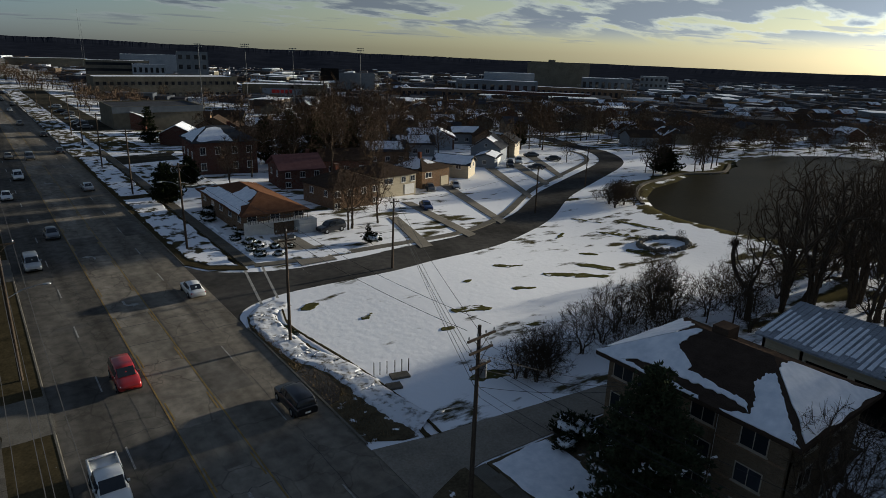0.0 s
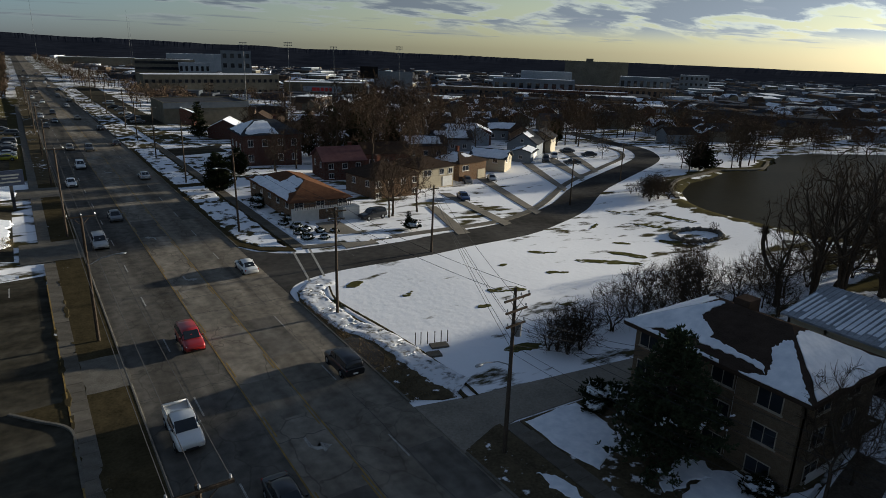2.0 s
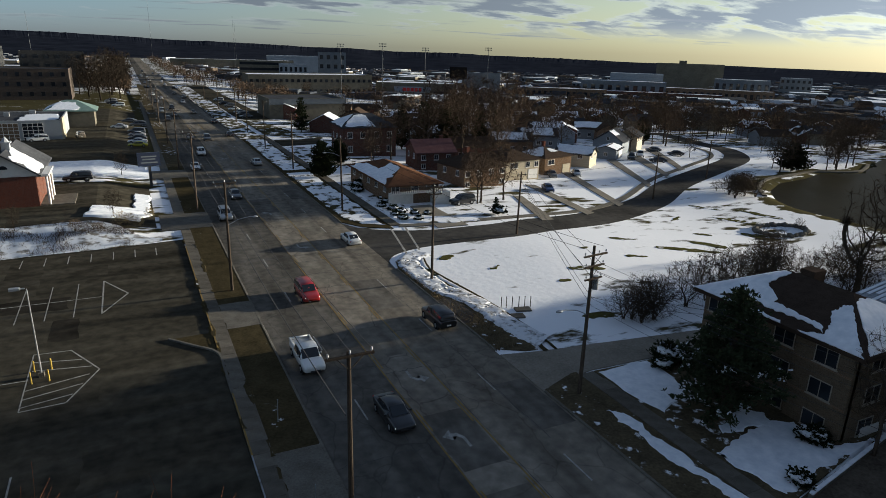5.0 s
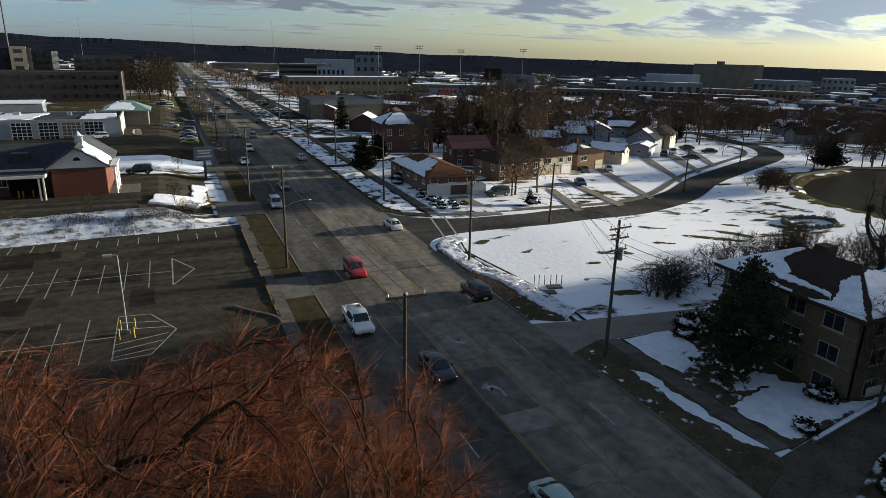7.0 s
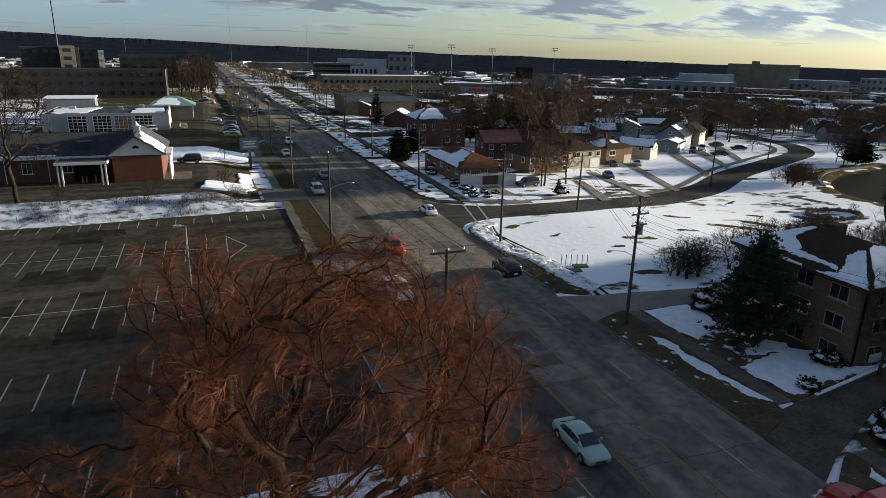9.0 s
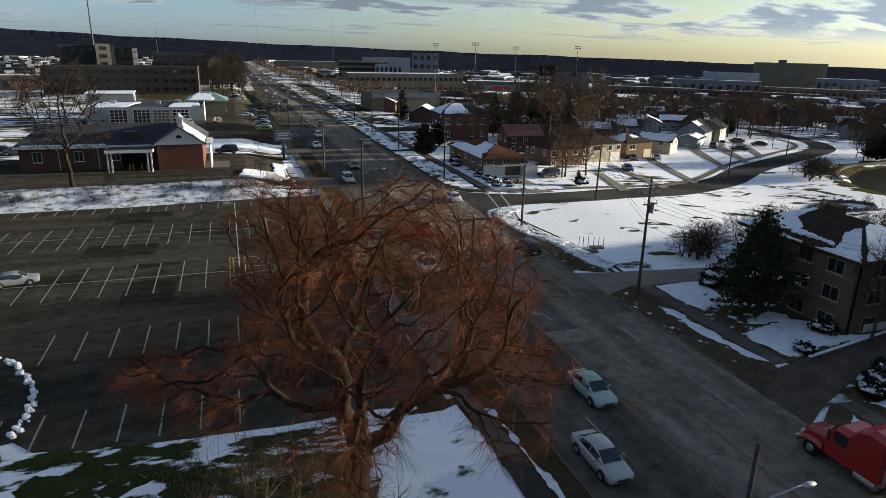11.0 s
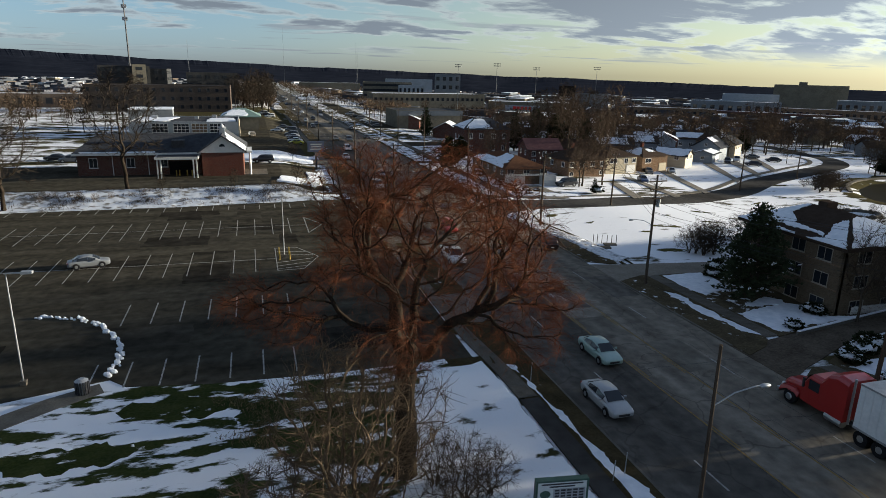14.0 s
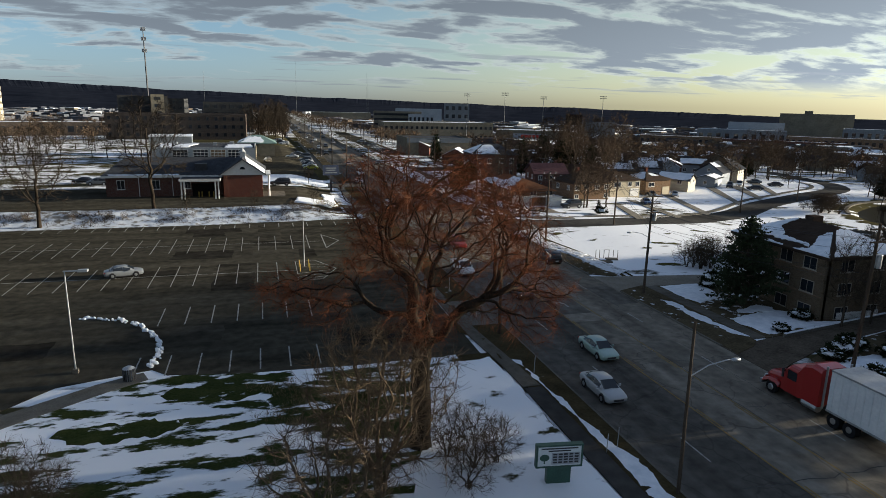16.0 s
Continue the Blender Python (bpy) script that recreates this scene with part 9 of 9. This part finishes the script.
# ---- small things along the road ----
def board_sign():
    ob = thing("notice_board", (-15.1, -33.2, 0.16), "green-framed white notice board on a green plinth", "sign", turn=-8)
    ob.scale = (0.85, 0.85, 0.85)
    frame_green, face = surface("dark_green_paint", (0.020, 0.055, 0.038), (0.035, 0.085, 0.058), 1.5, 0.5, 0.05, 10.0), surface("white_sign_face", (0.52, 0.54, 0.54), (0.62, 0.64, 0.63), 1.0, 0.4, 0.0, 8.0)
    part("plinth", box(bm_new(), -0.85, 0.85, -0.22, 0.22, -0.2, 1.25), frame_green, ob)
    bm = bm_new()
    for a in ((-1.65, 1.65, 1.2, 1.32), (-1.65, 1.65, 2.78, 2.9), (-1.65, -1.53, 1.32, 2.78), (1.53, 1.65, 1.32, 2.78)):
        box(bm, a[0], a[1], -0.2, 0.2, a[2], a[3])
    frame_ob = part("frame", bm, frame_green, ob)
    panel = part("panel", box(bm_new(), -1.53, 1.53, -0.16, 0.16, 1.32, 2.78), face, ob)
    dark = DARK_METAL
    for w, z in ((2.6, 2.62), (1.6, 2.44)):
        part("text_bar", box(bm_new(), -w / 2, w / 2, -0.168, -0.16, z - 0.05, z + 0.05), dark, panel)
    part("message_field", box(bm_new(), -0.55, 1.45, -0.168, -0.16, 1.42, 2.3), GREY_METAL, panel)
    for r in range(4):
        for k in range(5):
            part("text_bar", box(bm_new(), -0.45 + 0.38 * k, -0.17 + 0.38 * k, -0.175, -0.168, 1.52 + 0.2 * r, 1.64 + 0.2 * r), dark, panel)
    bm = bm_new()
    bm.faces.new([bm.verts.new((-1.05 + 0.34 * math.cos(math.pi * 2 * i / 16), -0.168, 1.95 + 0.26 * math.sin(math.pi * 2 * i / 16))) for i in range(16)])
    box(bm, -1.1, -1.0, -0.168, -0.162, 1.5, 1.75)
    part("emblem", bm, frame_green, panel)


board_sign()
sg = thing("pylon_sign", (-15.5, 92.0, 0.9), "dark blue pylon sign on a single post", "sign", turn=8)
part("post", box(bm_new(), -0.22, 0.22, -0.22, 0.22, -0.8, 3.2), DARK_METAL, sg)
blue = surface("dark_blue_panel", (0.012, 0.018, 0.040), (0.022, 0.032, 0.065), 1.0, 0.4, 0.0, 8.0)
pn = part("panel", box(bm_new(), -1.9, 1.9, -0.25, 0.25, 3.2, 5.6), blue, sg)
for w, z in ((2.6, 4.9), (2.2, 4.4), (2.8, 3.8)):
    part("text_bar", box(bm_new(), -w / 2, w / 2, -0.27, -0.25, z - 0.12, z + 0.12), STEEL_GREY, pn)

# stakes and utility pads on the snow
for x, y in ((15.4, 17.9), (15.9, 17.7), (16.5, 17.5), (17.2, 17.3), (17.8, 17.1), (18.4, 16.9)):
    s = thing("marker_stake", (x, y, 0.1), "thin wooden marker stake in the snow", "stake", "stakes on the open lot")
    part("stake", box(bm_new(), -0.03, 0.03, -0.03, 0.03, -0.2, 1.15), POLE, s)
for x, y, w, d in ((17.2, 16.5, 1.7, 1.0), (15.8, 15.2, 1.3, 1.0)):
    s = thing("utility_pad", (x, y, 0.06), "concrete utility cover bare of snow", "cover", "utility covers", -14)
    part("slab", box(bm_new(), -w / 2, w / 2, -d / 2, d / 2, -0.1, 0.12), CONCRETE, s)
rut = resample([(13.9, 7.4), (14.1, 10.4), (14.0, 16.4), (13.5, 22), (12.7, 28), (12.4, 32), (13.4, 36.2)], 0.4)
for d, half, lift in ((0.0, 0.21, 0.165), (-1.1, 0.10, 0.15)):
    edge = offset_line(rut, d)
    ribbon("wheel_rut", [(x + half * (1 + 0.7 * noise.noise((y * 1.3, d, 0))), y) for x, y in edge], [(x - half * (1 + 0.7 * noise.noise((y * 1.3, d, 4))), y) for x, y in edge], TURF, lift, "dark muddy rut pressed through the snow", "rut", 0.1)
# broken kerb round a planting corner of the car park
curb("curb_island", resample([(-16.9, 22.6), (-15.0, 20.4), (-13.25, 18.2), (-13.1, 14.5), (-13.1, 10.6)], 0.6), "broken concrete kerb of a planting corner", 0.22, 0.2)
slab("planting_corner", [(-16.6, 22.7), (-13.2, 22.7), (-13.1, 18.4)], TURF, 0.1, "small bare planting corner beside the walk", "grass", 0.1)

# ring of stones with an arch in the park
rnd = random.Random(9)
for i in range(26):
    a = 2 * math.pi * i / 26
    x, y = 79.5 + 5.0 * math.cos(a), 33 + 3.2 * math.sin(a)
    bm = bm_new()
    bmesh.ops.create_icosphere(bm, subdivisions=1, radius=rnd.uniform(0.4, 0.7), matrix=Matrix.Diagonal((1.2, 0.9, 0.8, 1)))
    for v in bm.verts:
        v.co *= rnd.uniform(0.8, 1.15)
    s = mesh_object("stone", bm, CURB)
    s.matrix_basis = pose(x, y, land(x, y) + 0.25, 0, 0, rnd.uniform(0, 360))
    tagged(s, "rough boulder of a planted ring in the park", "stone", "ring of stones")
# litter bin at the car park edge
b = thing("litter_bin", (-41.8, -12.6, 0.1), "grey slatted litter bin at the lawn edge", "bin")
bm = tube(bm_new(), (0, 0, 0), (0, 0, 1.0), 0.42, 0.42, 16)
part("drum", bm, GREY_METAL, b)
bm = bm_new()
for i in range(16):
    a = 2 * math.pi * i / 16
    box(bm, -0.03, 0.03, -0.05, 0.05, 0.02, 1.05, pose(0.45 * math.cos(a), 0.45 * math.sin(a), 0, 0, 0, math.degrees(a)))
part("slats", bm, DARK_METAL, b)
part("lid", tube(bm_new(), (0, 0, 1.02), (0, 0, 1.2), 0.48, 0.2, 16), GREY_METAL, b)
ribbon("lawn_path", [(-75, -28.6), (-60, -24.0), (-50, -17.6), (-44, -13.0), (-41, -11.4)], [(-75, -31), (-60, -26.2), (-49, -19.4), (-43, -14.6), (-40.4, -12.9)], CURB, 0.19, "curved concrete path across the lawn", "path")
# fence posts along the near walk
for x, y, h in ((-10.2, -18.5, 1.5), (-9.6, -30.6, 1.4), (-10.6, -31.0, 1.3), (-10.6, 5.5, 1.7), (-10.4, -4.0, 1.2)):
    s = thing("sign_post", (x, y, 0.14), "thin bare steel post in the verge", "post", "bare posts in the verge")
    part("post", tube(bm_new(), (0, 0, -0.2), (0.06, 0.03, h), 0.035, None, 6), GREY_METAL, s)
# low wall with a snow cap beside the house drive
w = thing("retaining_wall", (0, 0, 0), "low stone wall with a cap of snow", "wall")
ang = math.degrees(math.atan2(3.0, 16.5))
part("wall", box(bm_new(), 0, 16.6, -0.12, 0.12, -0.1, 0.28, pose(17.4, -15.9, 0.1, 0, 0, ang)), CURB, w)
part("snow_cap", box(bm_new(), 0.1, 16.5, -0.13, 0.13, 0.28, 0.36, pose(17.4, -15.9, 0.1, 0, 0, ang)), SNOW, w)
# low picket fence beside the apartment house
fence = thing("picket_fence", (0, 0, 0.1), "low weathered white picket fence in the snow", "fence")
for z in (0.25, 0.62):
    part("rail", box(bm_new(), 26.8, 32.4, -12.99, -12.94, z, z + 0.07), TRIM, fence)
bm = bm_new()
v = [bm.verts.new(p) for p in ((-0.045, -0.02, 0), (0.045, -0.02, 0), (0.045, -0.02, 0.78), (0, -0.02, 0.86), (-0.045, -0.02, 0.78))]
w = [bm.verts.new(q.co + Vector((0, 0.03, 0))) for q in v]
bm.faces.new(v)
bm.faces.new(w[::-1])
for i in range(5):
    bm.faces.new((v[i], w[i], w[(i + 1) % 5], v[(i + 1) % 5]))
picket = part("picket", bm, TRIM, fence)
picket.location = (26.85, -13.0, 0)
for i in range(1, 38):
    ob = new("picket", picket.data)
    ob.parent, ob.location = fence, (26.85 + 0.149 * i, -13.0, 0.01 * math.sin(i * 2.1))
house((33.5, -24.5, 0.1), -90, 12, 10, 3.4, 2.4, "hip", SIDING, SHINGLE_GREY, "small white house with a snowy hipped roof beside the road", snow=[("front", 0.02, 0.98, 0.02, 0.9), ("right", 0.05, 0.95, 0.05, 0.9)],
      windows=row("f", 1.2, 1.3, 1.3, -3.8, 0, 3.8) + row("l", 1.2, 1.2, 1.2, -2, 2), group="houses beside the main road")
# driveways of the side road houses
for pts in ([(41.0, 47.8), (45.0, 48.2), (50, 66), (47, 66.5)], [(52, 50.2), (56, 52), (60, 76), (56.5, 77)], [(63.5, 55.4), (67.5, 57.6), (79.5, 90), (75.5, 91)], [(84, 69.5), (88, 72.4), (103, 100), (99, 102)], [(97, 77.4), (101, 79.6), (116, 104), (110, 106)], [(107, 82.6), (111, 84.4), (131, 113), (126, 115)], [(22.5, 48.4), (31, 48.4), (30, 62.5), (23.8, 62.5)]):
    (ax, ay), (bx, by), (cx, cy), (dx, dy) = pts
    bx, by, cx, cy = ax + (bx - ax) * 0.6, ay + (by - ay) * 0.6, dx + (cx - dx) * 0.6, dy + (cy - dy) * 0.6
    L = [(ax + (dx - ax) * i / 8, ay + (dy - ay) * i / 8) for i in range(9)]
    R = [(bx + (cx - bx) * i / 8, by + (cy - by) * i / 8) for i in range(9)]
    ribbon("driveway", L, R, DRIVE, 0.13, "concrete driveway cleared of snow", "driveway")
path = resample([(17.0, 50.5), (24, 49.4), (37, 49.9), (50, 51.4), (58.6, 54.0), (71, 60.8), (91, 74.6), (108, 83.0), (124, 91), (138, 99.5), (147, 109), (151, 118)], 3)
ribbon("side_walk", offset_line(path, 1.9), offset_line(path, 0.5), CURB, 0.12, "narrow concrete walk beside the side road", "pavement")
# drive aprons across the west verge and the hall's car parks
for x0, x1, y0, y1, lab in ((-11.7, -8.35, 22.8, 29.2, "broken concrete drive apron"), (-11.7, -8.35, -6.4, 1.6, "cracked concrete drive apron"), (-15.4, -8.35, 60.4, 69.6, "asphalt drive to the hall"), (-15.4, -8.35, 99.5, 108, "asphalt drive to the sales lot")):
    slab("drive_apron", [(x0, y0), (x1, y0), (x1, y1), (x0, y1)], CURB, 0.165, lab, "drive", 0.12, 0.6, 0.0, x0 + y0)
xs = [-100 + 2.0 * i for i in range(43)]
ribbon("hall_car_park", [(x, 92 if x > -30 else 92) for x in xs], [(x, 62.4 if x < -26 else 62.6) for x in xs], LOT, 0.06, "asphalt yard round the brick hall", "car park")
ribbon("sales_lot", [(x, 240) for x in xs[16:]], [(x, 116) for x in xs[16:]], LOT, 0.08, "asphalt sales lot beyond the hall", "car park")
ribbon("roadside_lots", [(18.0, 208 + 20 * i) for i in range(12)], [(30.0, 208 + 20 * i) for i in range(12)], LOT, 0.06, "asphalt forecourts along the far road", "car park")
ribbon("office_drive", [(17.9, 136), (30, 138), (60, 150)], [(17.9, 148), (30, 150), (60, 190)], LOT, 0.06, "asphalt drive to the low office", "drive")
for i in range(3):
    line(-13.0, 2 + 17 * i, -13.0, 2 + 17 * i + 15.5, 0.12, YELLOW_LINE, None, "yellow_kerb_line", 0.185)
    tagged(bpy.data.objects["yellow_kerb_line" if i == 0 else f"yellow_kerb_line.{i:03d}"], "worn yellow line along the walk", "marking", kind="structure")


# ---- pieces of the pavements, last ----
road_repairs()
road_markings()
lot_patches()
stall_markings()
walk_slabs("walk_west", -12.95, -11.7, -5.8, 60, 1.55, "old concrete sidewalk beside the car park")
ribbon("walk_west_bend", [(-12.08, -20.8), (-12.14, -18.5), (-12.22, -16.0), (-12.52, -12.5), (-12.78, -9.0), (-12.93, -5.9)], [(-10.66, -20.8), (-10.76, -18.5), (-10.90, -16.0), (-11.22, -12.5), (-11.52, -9.0), (-11.72, -5.9)], CONCRETE, 0.18, "concrete sidewalk bending past the drive", "pavement")
ribbon("walk_west_near", [(-12.08, -90 + 1.0 * i) for i in range(70)], [(-10.66, -90 + 1.0 * i) for i in range(70)], SIDE, 0.18, "dark asphalt path between lawn and verge", "path")
walk_slabs("walk_east", 13.95, 15.45, -15.6, 2.6, 1.52, "concrete sidewalk before the apartment house")
walk_slabs("walk_east_south", 13.75, 15.25, -60, -21.8, 1.52, "concrete sidewalk along the verge")
walk_slabs("walk_north", 16.1, 17.7, 52, 160, 1.6, "concrete sidewalk through the snow")
ribbon("walk_distant", [(-13.2, 60.2), (-13.2, 120), (-13.2, 300)], [(-11.7, 60.2), (-11.7, 120), (-11.7, 300)], CURB, 0.17, "concrete sidewalk running on along the road", "pavement")
